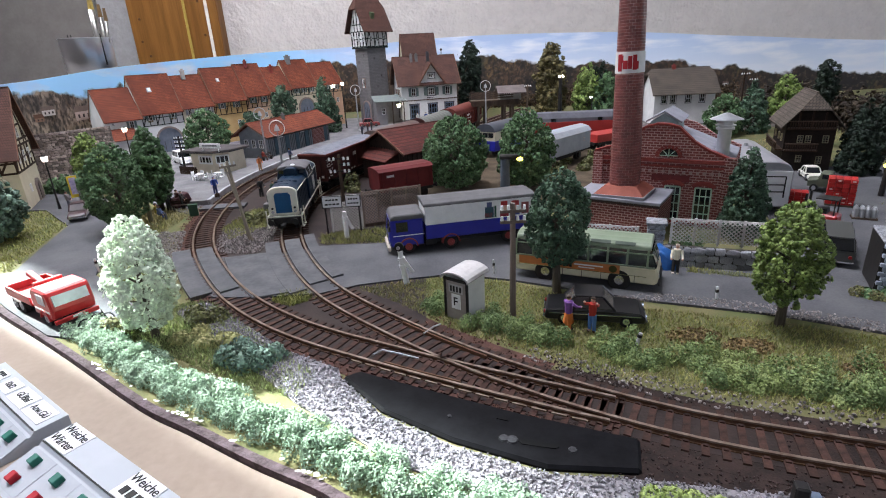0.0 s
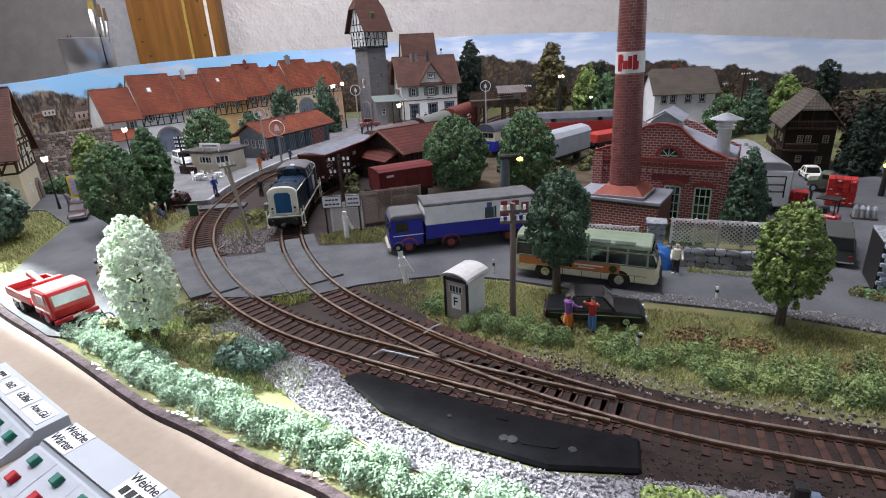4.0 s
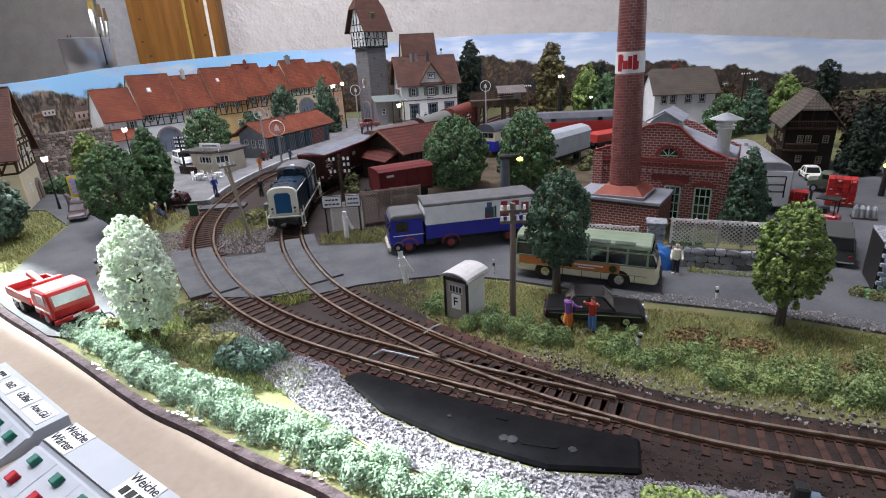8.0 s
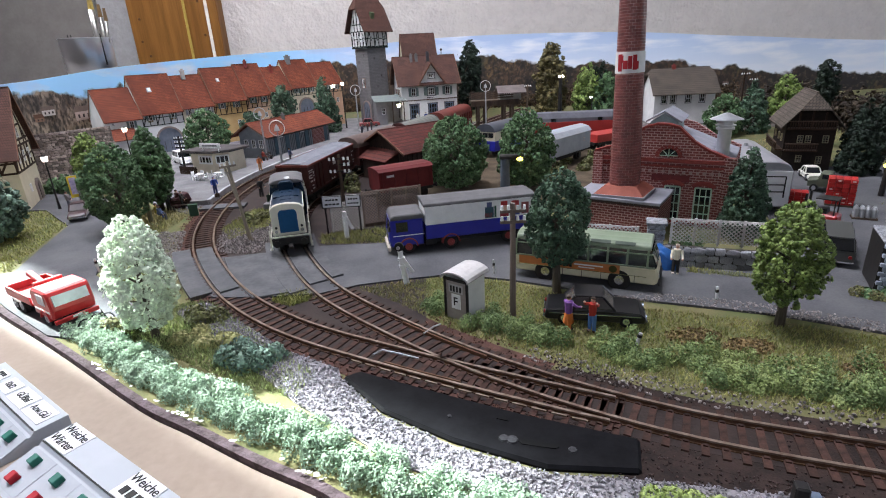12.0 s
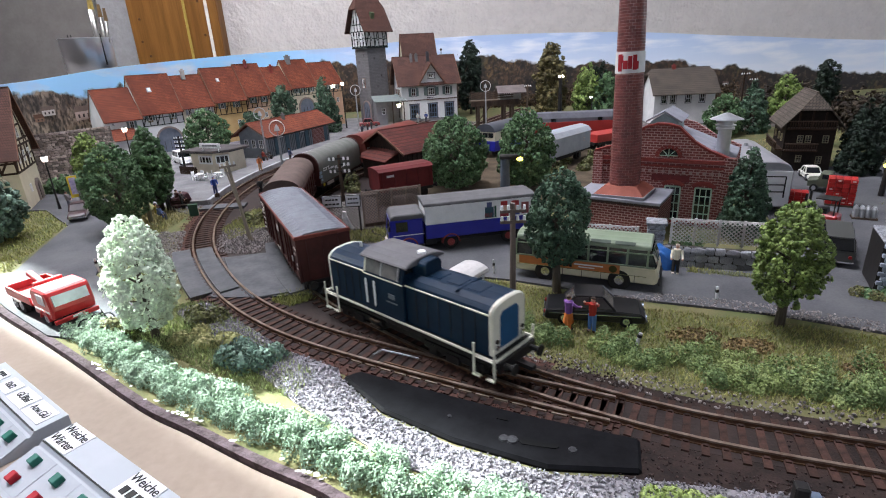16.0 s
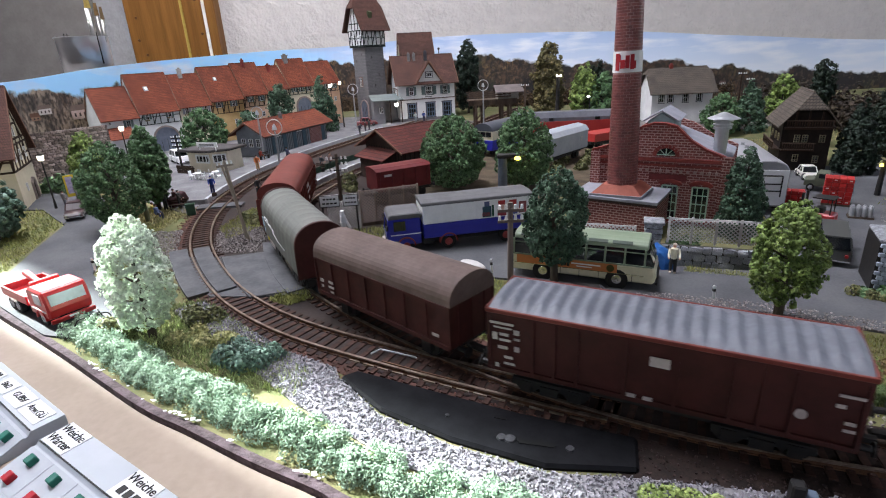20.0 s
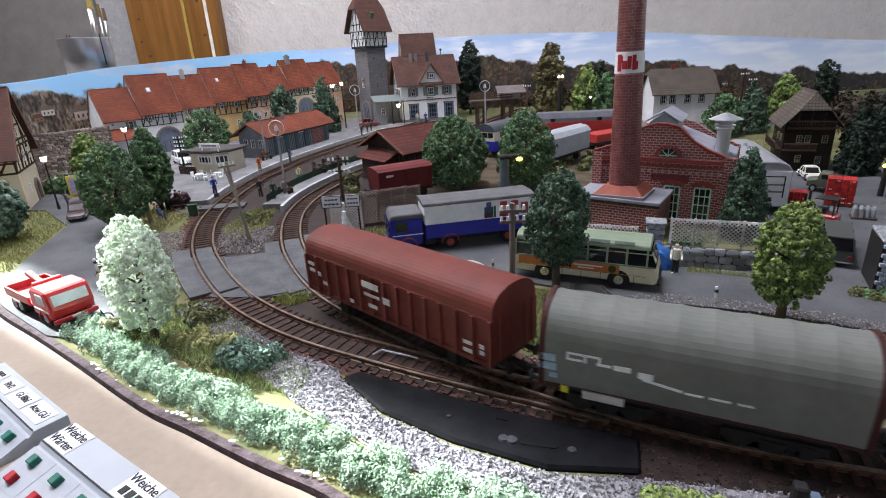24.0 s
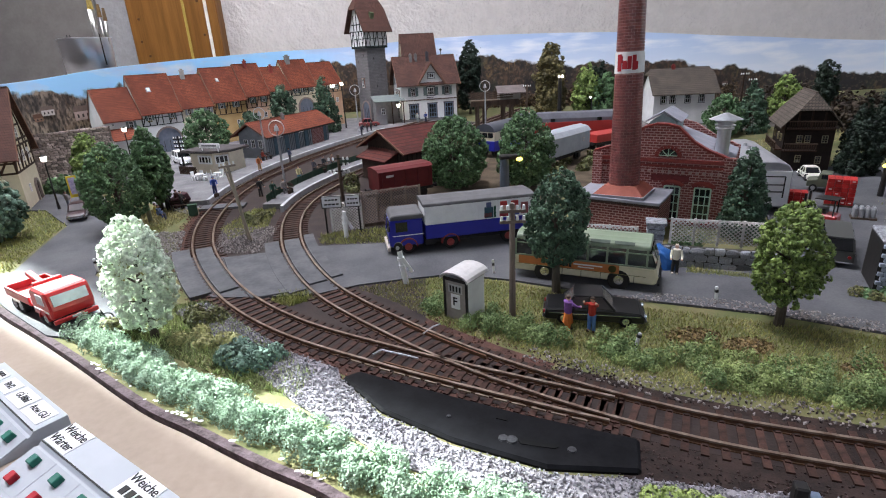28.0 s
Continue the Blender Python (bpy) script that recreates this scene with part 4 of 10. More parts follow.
M_PLASTERC = surf("cream_plaster", (0.64, 0.58, 0.45), (0.56, 0.50, 0.38), 80, 0.85, 0.15)
M_PLASTERO = surf("ochre_plaster", (0.52, 0.36, 0.17), (0.44, 0.29, 0.13), 80, 0.85, 0.15)
M_PLASTERP = surf("peach_plaster", (0.55, 0.36, 0.25), (0.48, 0.31, 0.21), 80, 0.85, 0.15)
M_TIMBERG = surf("green_black_timber", (0.026, 0.034, 0.032), (0.018, 0.022, 0.021), 150, 0.8, 0.2)
M_TIMBERB = surf("dark_brown_timber", (0.045, 0.026, 0.018), (0.028, 0.017, 0.012), 150, 0.8, 0.2)
M_SHUTTER = surf("grey_green_shutter", (0.13, 0.17, 0.17), (0.10, 0.13, 0.13), 150, 0.7, 0.1)
M_TOWERSTONE = courses("tower_stone", (0.20, 0.19, 0.195), (0.14, 0.135, 0.14), (0.10, 0.095, 0.10), 0.006, 0.0032, 0.9, 0.1)
M_FLOWERS = surf("flower_box_green", (0.10, 0.15, 0.06), (0.25, 0.12, 0.06), 900, 0.9, 0.4)
M_BRICK = courses("red_brick", (0.235, 0.072, 0.064), (0.155, 0.048, 0.045), (0.42, 0.27, 0.25), 0.0046, 0.0021, 0.8, 0.16)
M_BRICKPLAIN = surf("red_brick_dressing", (0.23, 0.045, 0.036), (0.16, 0.033, 0.03), 200, 0.8, 0.3)


def face_of(face, w, d):
    """Local frame of a wall: x along it, z up, y into the wall."""
    return {"f": pose(0, -d / 2, 0), "b": pose(0, d / 2, 0, 0, 0, 180), "l": pose(-w / 2, 0, 0, 0, 0, -90), "r": pose(w / 2, 0, 0, 0, 0, 90)}[face]


def window(parent, m, u, v, w, h, frame_mat=M_WHITE, shutters=None, rows=2, cols=2, trim=None, box_flowers=False, name="window"):
    bm = bmesh.new()
    t = max(0.0006, w * 0.09)
    for x in (-w / 2 + t / 2, w / 2 - t / 2):
        box(bm, (x, -0.0004, 0), (t, 0.0014, h))
    for z in (-h / 2 + t / 2, h / 2 - t / 2):
        box(bm, (0, -0.0004, z), (w, 0.0014, t))
    for i in range(1, cols):
        box(bm, (-w / 2 + i * w / cols, -0.0003, 0), (t * 0.6, 0.001, h))
    for i in range(1, rows):
        box(bm, (0, -0.0003, -h / 2 + i * h / rows), (w, 0.001, t * 0.6))
    win = part(name, bm, frame_mat, parent, m=m @ pose(u, 0, v))
    boxpart("pane", (0, 0.0001, 0), (w * 0.96, 0.0008, h * 0.96), M_GLASS_DARK, win, "dark window glass")
    if trim:
        for x in (-w / 2 - t * 0.7, w / 2 + t * 0.7):
            boxpart("jamb", (x, -0.0004, 0), (t * 1.4, 0.0018, h + t * 2), trim, win)
        boxpart("lintel", (0, -0.0005, h / 2 + t * 0.7), (w + t * 4, 0.0022, t * 1.4), trim, win)
        boxpart("sill", (0, -0.0007, -h / 2 - t * 0.7), (w + t * 4, 0.0026, t * 1.2), trim, win)
    if shutters:
        for sx in (-1, 1):
            boxpart("shutter", (sx * (w * 0.78 + t), -0.0006, 0), (w * 0.5, 0.0010, h * 1.04), shutters, win, "wooden shutter")
    if box_flowers:
        bm = bmesh.new()
        rnd = random.Random(int(u * 9999))
        for k in range(16):
            ball(bm, (rnd.uniform(-w * 0.8, w * 0.8), -0.0016 + rnd.uniform(-0.0006, 0.0004), -h / 2 - 0.001 + rnd.uniform(-0.0012, 0.0008)), 0.0008, 5, 4)
        part("flower_box", bm, M_FLOWERS, win, "flower box with plants")
    return win


def beams(parent, m, lines, mat, t=0.0013, name="timber_frame"):
    """Half-timbering: beams between points (u0, v0, u1, v1) on a wall."""
    bm = bmesh.new()
    for u0, v0, u1, v1 in lines:
        ln = math.hypot(u1 - u0, v1 - v0)
        box(bm, ((u0 + u1) / 2, -0.0003, (v0 + v1) / 2), (ln, 0.0010, t), 0, -math.degrees(math.atan2(v1 - v0, u1 - u0)))
    return part(name, bm, mat, parent, "timber framing on the wall", m=m)


def grid_beams(u0, u1, v0, v1, n, braces=True):
    out = [(u0, v0, u1, v0), (u0, v1, u1, v1), (u0, (v0 + v1) / 2, u1, (v0 + v1) / 2)]
    for i in range(n + 1):
        u = u0 + (u1 - u0) * i / n
        out.append((u, v0, u, v1))
        if braces and i < n and i % 2 == 0:
            du = (u1 - u0) / n
            out.append((u, v0, u + du * 0.9, v1))
    return out


def chimney(parent, x, y, z, w=0.006, h=0.012, mat=None):
    bm = bmesh.new()
    box(bm, (x, y, z + h / 2), (w, w, h))
    box(bm, (x, y, z + h), (w * 1.25, w * 1.25, 0.0012))
    box(bm, (x, y, z + h + 0.0018), (w * 0.55, w * 0.55, 0.003))
    return part("chimney", bm, mat or M_BRICKPLAIN, parent, "chimney stack", bevel=0.0002)


def house(name, label, m, w, d, eave, ridge, wall, roof, over=0.004, side=0.002, category="house", hip=0.0, thick=0.0014):
    """Gabled house: ridge along x, front wall at -y. hip: share of the gable that is cut off by a half hip."""
    t = thing(name, m, label, category)
    bm = bmesh.new()
    top = ridge - 0.0012
    cut = eave + (top - eave) * (1 - hip)
    half = (d / 2) * hip
    prof = [(-d / 2, -0.012), (d / 2, -0.012), (d / 2, eave), (half, cut), (-half, cut), (-d / 2, eave)] if hip else [(-d / 2, -0.012), (d / 2, -0.012), (d / 2, eave), (0, top), (-d / 2, eave)]
    prism(bm, prof, -w / 2, w / 2, "x")
    part("wall", bm, wall, t)
    slope = (ridge - eave) / (d / 2)
    for sy, nm in ((-1, "roof_front"), (1, "roof_back")):
        bm = bmesh.new()
        x0, x1 = -w / 2 - side, w / 2 + side
        xr0, xr1 = x0 + (hip * d * 0.32 if hip else 0), x1 - (hip * d * 0.32 if hip else 0)
        ye, ze = sy * (d / 2 + over), eave - slope * over
        ycut, zcut = sy * half, ridge - slope * half
        pts = [(x0, ye, ze), (x1, ye, ze)] + ([(x1, ycut, zcut), (xr1, 0, ridge), (xr0, 0, ridge), (x0, ycut, zcut)] if hip else [(x1, 0, ridge), (x0, 0, ridge)])
        lo, hi = [bm.verts.new((a, b, c)) for a, b, c in pts], [bm.verts.new((a, b, c + thick)) for a, b, c in pts]
        n = len(pts)
        bm.faces.new(lo), bm.faces.new(hi)
        for i in range(n):
            bm.faces.new((lo[i], lo[(i + 1) % n], hi[(i + 1) % n], hi[i]))
        bmesh.ops.recalc_face_normals(bm, faces=bm.faces)
        part("roof", bm, roof, t)
    if hip:
        for sx in (-1, 1):
            bm = bmesh.new()
            x1, xr = sx * (w / 2 + side), sx * (w / 2 + side - hip * d * 0.32)
            pts = [(x1, -half, ridge - slope * half), (x1, half, ridge - slope * half), (xr, 0, ridge)]
            lo, hi = [bm.verts.new(p) for p in pts], [bm.verts.new((p[0], p[1], p[2] + thick)) for p in pts]
            bm.faces.new(lo), bm.faces.new(hi)
            for i in range(3):
                bm.faces.new((lo[i], lo[(i + 1) % 3], hi[(i + 1) % 3], hi[i]))
            bmesh.ops.recalc_face_normals(bm, faces=bm.faces)
            part("hip", bm, roof, t)
    bm = bmesh.new()
    box(bm, (0, 0, ridge + thick * 0.8), (w + 2 * side - hip * d * 0.6, 0.0022, 0.0012))
    part("ridge_tile", bm, roof, t)
    # verge boards on the gables
    for sx in (-1, 1):
        for sy in (-1, 1):
            ln = math.hypot(d / 2 + over, slope * (d / 2 + over))
            if not hip:
                bm = bmesh.new()
                box(bm, (sx * (w / 2 + side + 0.0003), sy * (d / 2 + over) / 2, (ridge + eave - slope * over) / 2 + 0.0002), (0.0008, ln, 0.0022), 0, 0, -sy * math.degrees(math.atan(slope)))
                part("verge_board", bm, surf("pale_verge", (0.19, 0.10, 0.07), None, 150, 0.8, 0.1), t)
    return t


def arch_gate(parent, m, u, v0, w, h, mat=None, leaf=None):
    """A round-headed gateway with a stone surround and two leaves."""
    bm = bmesh.new()
    n = 12
    r0, r1 = w / 2, w / 2 + 0.003
    spring = v0 + h - w / 2
    pts_in = [(-r0, v0)] + [(-r0 * math.cos(math.pi * i / n), spring + r0 * math.sin(math.pi * i / n)) for i in range(n + 1)] + [(r0, v0)]
    pts_out = [(-r1, v0)] + [(-r1 * math.cos(math.pi * i / n), spring + r1 * math.sin(math.pi * i / n)) for i in range(n + 1)] + [(r1, v0)]
    for i in range(len(pts_in) - 1):
        quad = [pts_in[i], pts_in[i + 1], pts_out[i + 1], pts_out[i]]
        prism(bm, quad, -0.0022, 0.0005, "y")
    g = part("gate_surround", bm, mat or surf("gate_stone", (0.30, 0.24, 0.22), (0.22, 0.18, 0.165), 200, 0.85, 0.3), parent, "stone arch round the gate", m=m @ pose(u, 0, 0))
    bm = bmesh.new()
    prism(bm, pts_in, -0.0004, 0.0004, "y")
    part("gate_leaf", bm, leaf or surf("slate_blue_gate", (0.17, 0.19, 0.24), (0.12, 0.14, 0.18), 120, 0.7, 0.2), g, "closed grey-blue gate")
    bm = bmesh.new()
    for k in (-0.5, 0.0, 0.5):
        box(bm, (k * r0, -0.0007, (v0 + spring) / 2), (0.0004, 0.0006, spring - v0))
    part("gate_batten", bm, M_IRON, g)
    return g


# the row of old town houses
ROW_U = Vector((math.cos(radians(47.0)), math.sin(radians(47.0))))
ROW_0 = Vector((-0.5505, 0.880))
ROW_D = 0.066


def row_unit(label, u0, u1, eave, ridge, wall, roof=M_REDTILE, z=0.0, **more):
    p = ROW_0 + ROW_U * (u0 + u1) / 2 + Vector((-ROW_U.y, ROW_U.x)) * ROW_D / 2
    t = house("town_house", label, pose(p.x, p.y, z, 0, 0, 47.0), u1 - u0, ROW_D, eave - z, ridge - z, wall, roof, over=0.006, side=0.0006, **more)
    tagged(t, group="row of town houses")
    return t, face_of("f", u1 - u0, ROW_D), u1 - u0


t, f, w = row_unit("white plastered town house with red tiled roof and lean-to", 0.012, 0.0705, 0.0665, 0.110, M_PLASTERW)
window(t, f, 0.012, 0.052, 0.007, 0.011, shutters=M_SHUTTER)
window(t, f, -0.016, 0.055, 0.004, 0.005)
window(t, f, 0.012, 0.026, 0.007, 0.011, shutters=M_SHUTTER)
bm = bmesh.new()
prism(bm, [(-0.026, 0.030), (-0.002, 0.046), (-0.002, 0.048), (-0.027, 0.031)], -0.027, 0.013, "x")
part("lean_to_roof", bm, M_REDTILE, t, "red tiled lean-to roof", m=pose(0, -ROW_D / 2 + 0.002, 0))
boxpart("lean_to_wall", (-0.007, -ROW_D / 2 - 0.010, 0.014), (0.036, 0.020, 0.032), M_PLASTERW, t)
boxpart("side_door", (-w / 2 - 0.0004, -0.022, 0.018), (0.001, 0.009, 0.019), M_TIMBERG, t, "dark side door")
t, f, w = row_unit("timber-framed town house over a wide arched gate", 0.0715, 0.140, 0.0735, 0.1285, M_PLASTERW)
beams(t, f, grid_beams(-w / 2, w / 2, 0.046, 0.071, 6), M_TIMBERG)
for u in (-0.021, 0.017):
    window(t, f, u, 0.060, 0.006, 0.010, shutters=M_SHUTTER, box_flowers=True)
arch_gate(t, f, 0.004, -0.006, 0.041, 0.045)
window(t, f, -0.026, 0.022, 0.006, 0.010)
sk = boxpart("skylight", (-0.007, -0.016, 0.1045), (0.007, 0.008, 0.0016), M_GREYMETAL, t, "small roof window", rx=58.5 - 0)
boxpart("pane", (-0.007, -0.0164, 0.1053), (0.004, 0.005, 0.0016), M_WHITE, sk, rx=58.5)
t, f, w = row_unit("cream town house with flower boxes", 0.1408, 0.199, 0.0755, 0.1235, M_PLASTERC)
for u in (-0.016, 0.002, 0.020):
    window(t, f, u, 0.062, 0.0065, 0.011, shutters=surf("grey_shutter", (0.32, 0.32, 0.36), None, 100, 0.7, 0.1), box_flowers=True)
    window(t, f, u, 0.034, 0.0065, 0.011, shutters=surf("mauve_shutter", (0.27, 0.18, 0.19), None, 100, 0.7, 0.1))
window(t, f, -0.016, 0.010, 0.0065, 0.011)
chimney(t, -0.004, -0.006, 0.034 + 0.0835, 0.006, 0.015, surf("pale_chimney", (0.42, 0.40, 0.40), None, 200, 0.8, 0.3))
t, f, w = row_unit("ochre timber-framed town house", 0.200, 0.266, 0.081, 0.1335, M_PLASTERO)
beams(t, f, grid_beams(-w / 2, w / 2, 0.050, 0.079, 6), M_TIMBERB)
for u in (-0.017, 0.012):
    window(t, f, u, 0.066, 0.0065, 0.010, shutters=M_SHUTTER)
    window(t, f, u, 0.032, 0.0065, 0.010)
sk = boxpart("skylight", (-0.008, -0.015, 0.112), (0.006, 0.007, 0.0016), M_GREYMETAL, t, "small roof window", rx=58)
boxpart("pane", (-0.008, -0.0154, 0.1128), (0.0035, 0.0045, 0.0016), M_WHITE, sk, rx=58)
t, f, w = row_unit("orange plastered timber-framed town house", 0.2668, 0.319, 0.0855, 0.137, M_PLASTERP)
beams(t, f, grid_beams(-w / 2, w / 2, 0.056, 0.083, 5), M_TIMBERB)
for u in (-0.012, 0.012):
    window(t, f, u, 0.070, 0.006, 0.010, shutters=M_SHUTTER, box_flowers=True)
    window(t, f, u, 0.040, 0.006, 0.010)
chimney(t, -0.002, -0.006, 0.130, 0.005, 0.013)
t, f, w = row_unit("narrow cream town house with shutters", 0.3198, 0.3695, 0.089, 0.1285, M_PLASTERC)
beams(t, f, grid_beams(-w / 2, w / 2, 0.066, 0.087, 5), M_TIMBERB)
for u in (-0.012, 0.012):
    window(t, f, u, 0.077, 0.006, 0.009, shutters=M_SHUTTER)
    window(t, f, u, 0.052, 0.006, 0.009, shutters=surf("red_shutter", (0.30, 0.16, 0.13), None, 100, 0.7, 0.1))
chimney(t, 0.0, -0.008, 0.117, 0.0065, 0.014)
t, f, w = row_unit("corner town house with an arched gateway", 0.3703, 0.432, 0.0925, 0.140, M_PLASTERC)
beams(t, f, grid_beams(-w / 2, w / 2, 0.070, 0.090, 6), M_TIMBERG)
for u in (-0.018, 0.0, 0.018):
    window(t, f, u, 0.080, 0.006, 0.010, shutters=M_SHUTTER)
arch_gate(t, f, 0.002, 0.018, 0.034, 0.044)
chimney(t, -0.012, -0.004, 0.132, 0.0085, 0.016, surf("grey_chimney", (0.2, 0.19, 0.19), None, 200, 0.8, 0.3))
t, f, w = row_unit("end town house with timber framing", 0.4328, 0.500, 0.0925, 0.132, M_PLASTERP)
beams(t, f, grid_beams(-w / 2, w / 2, 0.070, 0.090, 6), M_TIMBERG)
for u in (-0.02, 0.0, 0.02):
    window(t, f, u, 0.080, 0.006, 0.010, shutters=M_SHUTTER)
    window(t, f, u, 0.052, 0.006, 0.010)

# the timber house at the left
t = house("timber_house", "half-timbered house with a brown tiled roof", pose(-0.5132, 0.6031, 0, 0, 0, 25), 0.075, 0.085, 0.068, 0.128, M_PLASTERC, M_BROWNTILE, over=0.010, side=0.006)
fr = face_of("r", 0.075, 0.085)
ff = face_of("f", 0.075, 0.085)
beams(t, fr, grid_beams(-0.042, 0.042, 0.040, 0.066, 6) + [(-0.036, 0.072, 0.036, 0.072), (-0.022, 0.088, 0.022, 0.088), (0, 0.066, 0, 0.122), (-0.02, 0.066, -0.02, 0.092), (0.02, 0.066, 0.02, 0.092), (-0.03, 0.068, -0.006, 0.112), (0.03, 0.068, 0.006, 0.112)], M_TIMBERB, 0.0022)
for u in (-0.024, 0.0, 0.024):
    window(t, fr, u, 0.054, 0.007, 0.012)
window(t, fr, 0.0, 0.080, 0.007, 0.011)
arch_gate(t, fr, 0.018, -0.003, 0.012, 0.024, leaf=M_TIMBERB)
window(t, fr, -0.012, 0.018, 0.005, 0.009)
beams(t, ff, grid_beams(-0.0375, 0.0375, 0.040, 0.062, 5), M_TIMBERB, 0.0022)

# the gate tower
t = thing("gate_tower", pose(-0.1405, 1.275, 0, 0, 0, 40), "stone gate tower with timbered top storey and steep red roof", "tower")
bm = bmesh.new()
prism(bm, [(-0.0245, -0.0245), (0.0245, -0.0245), (0.0245, 0.0245), (-0.0245, 0.0245)], -0.012, 0.157)
part("wall", bm, M_TOWERSTONE, t, "grey stone tower shaft")
up = boxpart("upper_storey", (0, 0, 0.1745), (0.056, 0.056, 0.035), M_PLASTERW, t, "timber-framed top storey")
boxpart("jetty", (0, 0, 0.1575), (0.058, 0.058, 0.003), M_TIMBERG, t)
for fc in ("f", "l"):
    m = face_of(fc, 0.056, 0.056)
    beams(up, m, grid_beams(-0.028, 0.028, 0.160, 0.191, 5), M_TIMBERG, 0.0018)
    for u in (-0.015, 0.004, 0.018):
        window(up, m, u, 0.1755, 0.006, 0.011, shutters=None)
lf = face_of("l", 0.049, 0.049)
window(t, lf, 0.0, 0.083, 0.009, 0.019, rows=3, trim=surf("tower_niche", (0.22, 0.12, 0.09), None, 100, 0.8, 0.2))
arch_gate(t, lf, 0.004, 0.0, 0.026, 0.042)
for fc, u, v in (("l", -0.012, 0.128), ("l", 0.010, 0.142), ("f", -0.008, 0.135), ("f", 0.008, 0.098), ("f", -0.004, 0.075)):
    boxpart("slit", (0, 0, 0), (0.0016, 0.001, 0.005), M_IRON, t).matrix_basis = face_of(fc, 0.049, 0.049) @ pose(u, 0, v)
e, hgt = 0.0385, 0.076
for sy in (-1, 1):
    pts = [(-e, sy * e, 0.188), (e, sy * e, 0.188), (e, sy * 0.012, 0.188 + hgt * 0.64), (e - 0.014, 0, 0.188 + hgt), (-e + 0.014, 0, 0.188 + hgt), (-e, sy * 0.012, 0.188 + hgt * 0.64)]
    bm = bmesh.new()
    lo, hi = [bm.verts.new(p) for p in pts], [bm.verts.new((p[0], p[1] * 1.03, p[2] + 0.0018)) for p in pts]
    bm.faces.new(lo), bm.faces.new(hi)
    for i in range(6):
        bm.faces.new((lo[i], lo[(i + 1) % 6], hi[(i + 1) % 6], hi[i]))
    bmesh.ops.recalc_face_normals(bm, faces=bm.faces)
    part("roof", bm, M_BROWNTILE, t, "steep red tiled roof")
for sx in (-1, 1):
    bm = bmesh.new()
    prism(bm, [(-e * 0.86, 0.19), (e * 0.86, 0.19), (0.011, 0.188 + hgt * 0.62), (-0.011, 0.188 + hgt * 0.62)], sx * 0.027, sx * 0.0285, "x")
    gb = part("gable", bm, M_PLASTERW, t)
    beams(gb, face_of("l" if sx < 0 else "r", 0.0572, 0.0572), [(-0.02, 0.205, 0.02, 0.205), (0, 0.19, 0, 0.232), (-0.012, 0.19, -0.012, 0.224), (0.012, 0.19, 0.012, 0.224)], M_TIMBERG, 0.0018)
    bm = bmesh.new()
    pts = [(sx * e, -0.013, 0.188 + hgt * 0.63), (sx * e, 0.013, 0.188 + hgt * 0.63), (sx * (e - 0.014), 0, 0.188 + hgt + 0.001)]
    lo, hi = [bm.verts.new(p) for p in pts], [bm.verts.new((p[0], p[1], p[2] + 0.0016)) for p in pts]
    bm.faces.new(lo), bm.faces.new(hi)
    for i in range(3):
        bm.faces.new((lo[i], lo[(i + 1) % 3], hi[(i + 1) % 3], hi[i]))
    bmesh.ops.recalc_face_normals(bm, faces=bm.faces)
    part("hip", bm, M_BROWNTILE, t)
dm = boxpart("dormer", (-0.004, -0.0235, 0.222), (0.008, 0.008, 0.014), surf("mossy_dormer", (0.12, 0.14, 0.08), None, 100, 0.9, 0.3), t, "mossy roof dormer", rx=20)

# the station building
t = house("station_building", "white station building with brown tiled roof and blue doors", pose(-0.022, 1.258, 0, 0, 0, 14), 0.126, 0.085, 0.083, 0.134, M_PLASTERW, M_BROWNTILE, over=0.008, side=0.008, category="station")
f, l = face_of("f", 0.126, 0.085), face_of("l", 0.126, 0.085)
M_BLUEDOOR = surf("blue_door", (0.11, 0.15, 0.22), (0.08, 0.11, 0.16), 100, 0.6, 0.1)
M_DARKTRIM = surf("dark_grey_trim", (0.10, 0.10, 0.115), None, 100, 0.7, 0.1)
for u, cols in ((-0.036, 2), (0.004, 3), (0.041, 2)):
    window(t, f, u, 0.061, 0.010 if cols == 2 else 0.015, 0.017, cols=cols, rows=2, shutters=M_SHUTTER, trim=M_DARKTRIM)
for u in (-0.036, 0.006, 0.044):
    dr = window(t, f, u, 0.0195, 0.018, 0.030, frame_mat=M_BLUEDOOR, rows=3, cols=3, trim=M_DARKTRIM, name="door")
for u in (-0.018, 0.004, 0.022):
    window(t, l, u, 0.058, 0.008, 0.016, trim=surf("brown_trim", (0.16, 0.10, 0.07), None, 100, 0.7, 0.1))
boxpart("string_course", (0, -0.0428, 0.0435), (0.127, 0.0022, 0.0022), surf("brown_course", (0.13, 0.09, 0.08), None, 100, 0.8, 0.1), t)
boxpart("station_sign", (0.002, -0.044, 0.0478), (0.022, 0.0008, 0.0036), M_WHITE, t, "white name board")
sb = boxpart("sign_bar", (0.002, -0.0446, 0.0478), (0.017, 0.0004, 0.0014), M_IRON, t)
boxpart("plinth", (0, 0, 0.0), (0.128, 0.087, 0.006), surf("plinth_grey", (0.22, 0.21, 0.21), None, 100, 0.9, 0.2), t)
bm = bmesh.new()
prism(bm, [(-0.026, 0.080), (0.026, 0.080), (0.0, 0.117)], -0.046, -0.010, "y")
gb = part("gable", bm, M_PLASTERW, t, "front cross gable", m=pose(0.005, 0, 0))
window(gb, pose(0, -0.046, 0), 0, 0.094, 0.013, 0.010, rows=1, cols=3, trim=M_DARKTRIM)
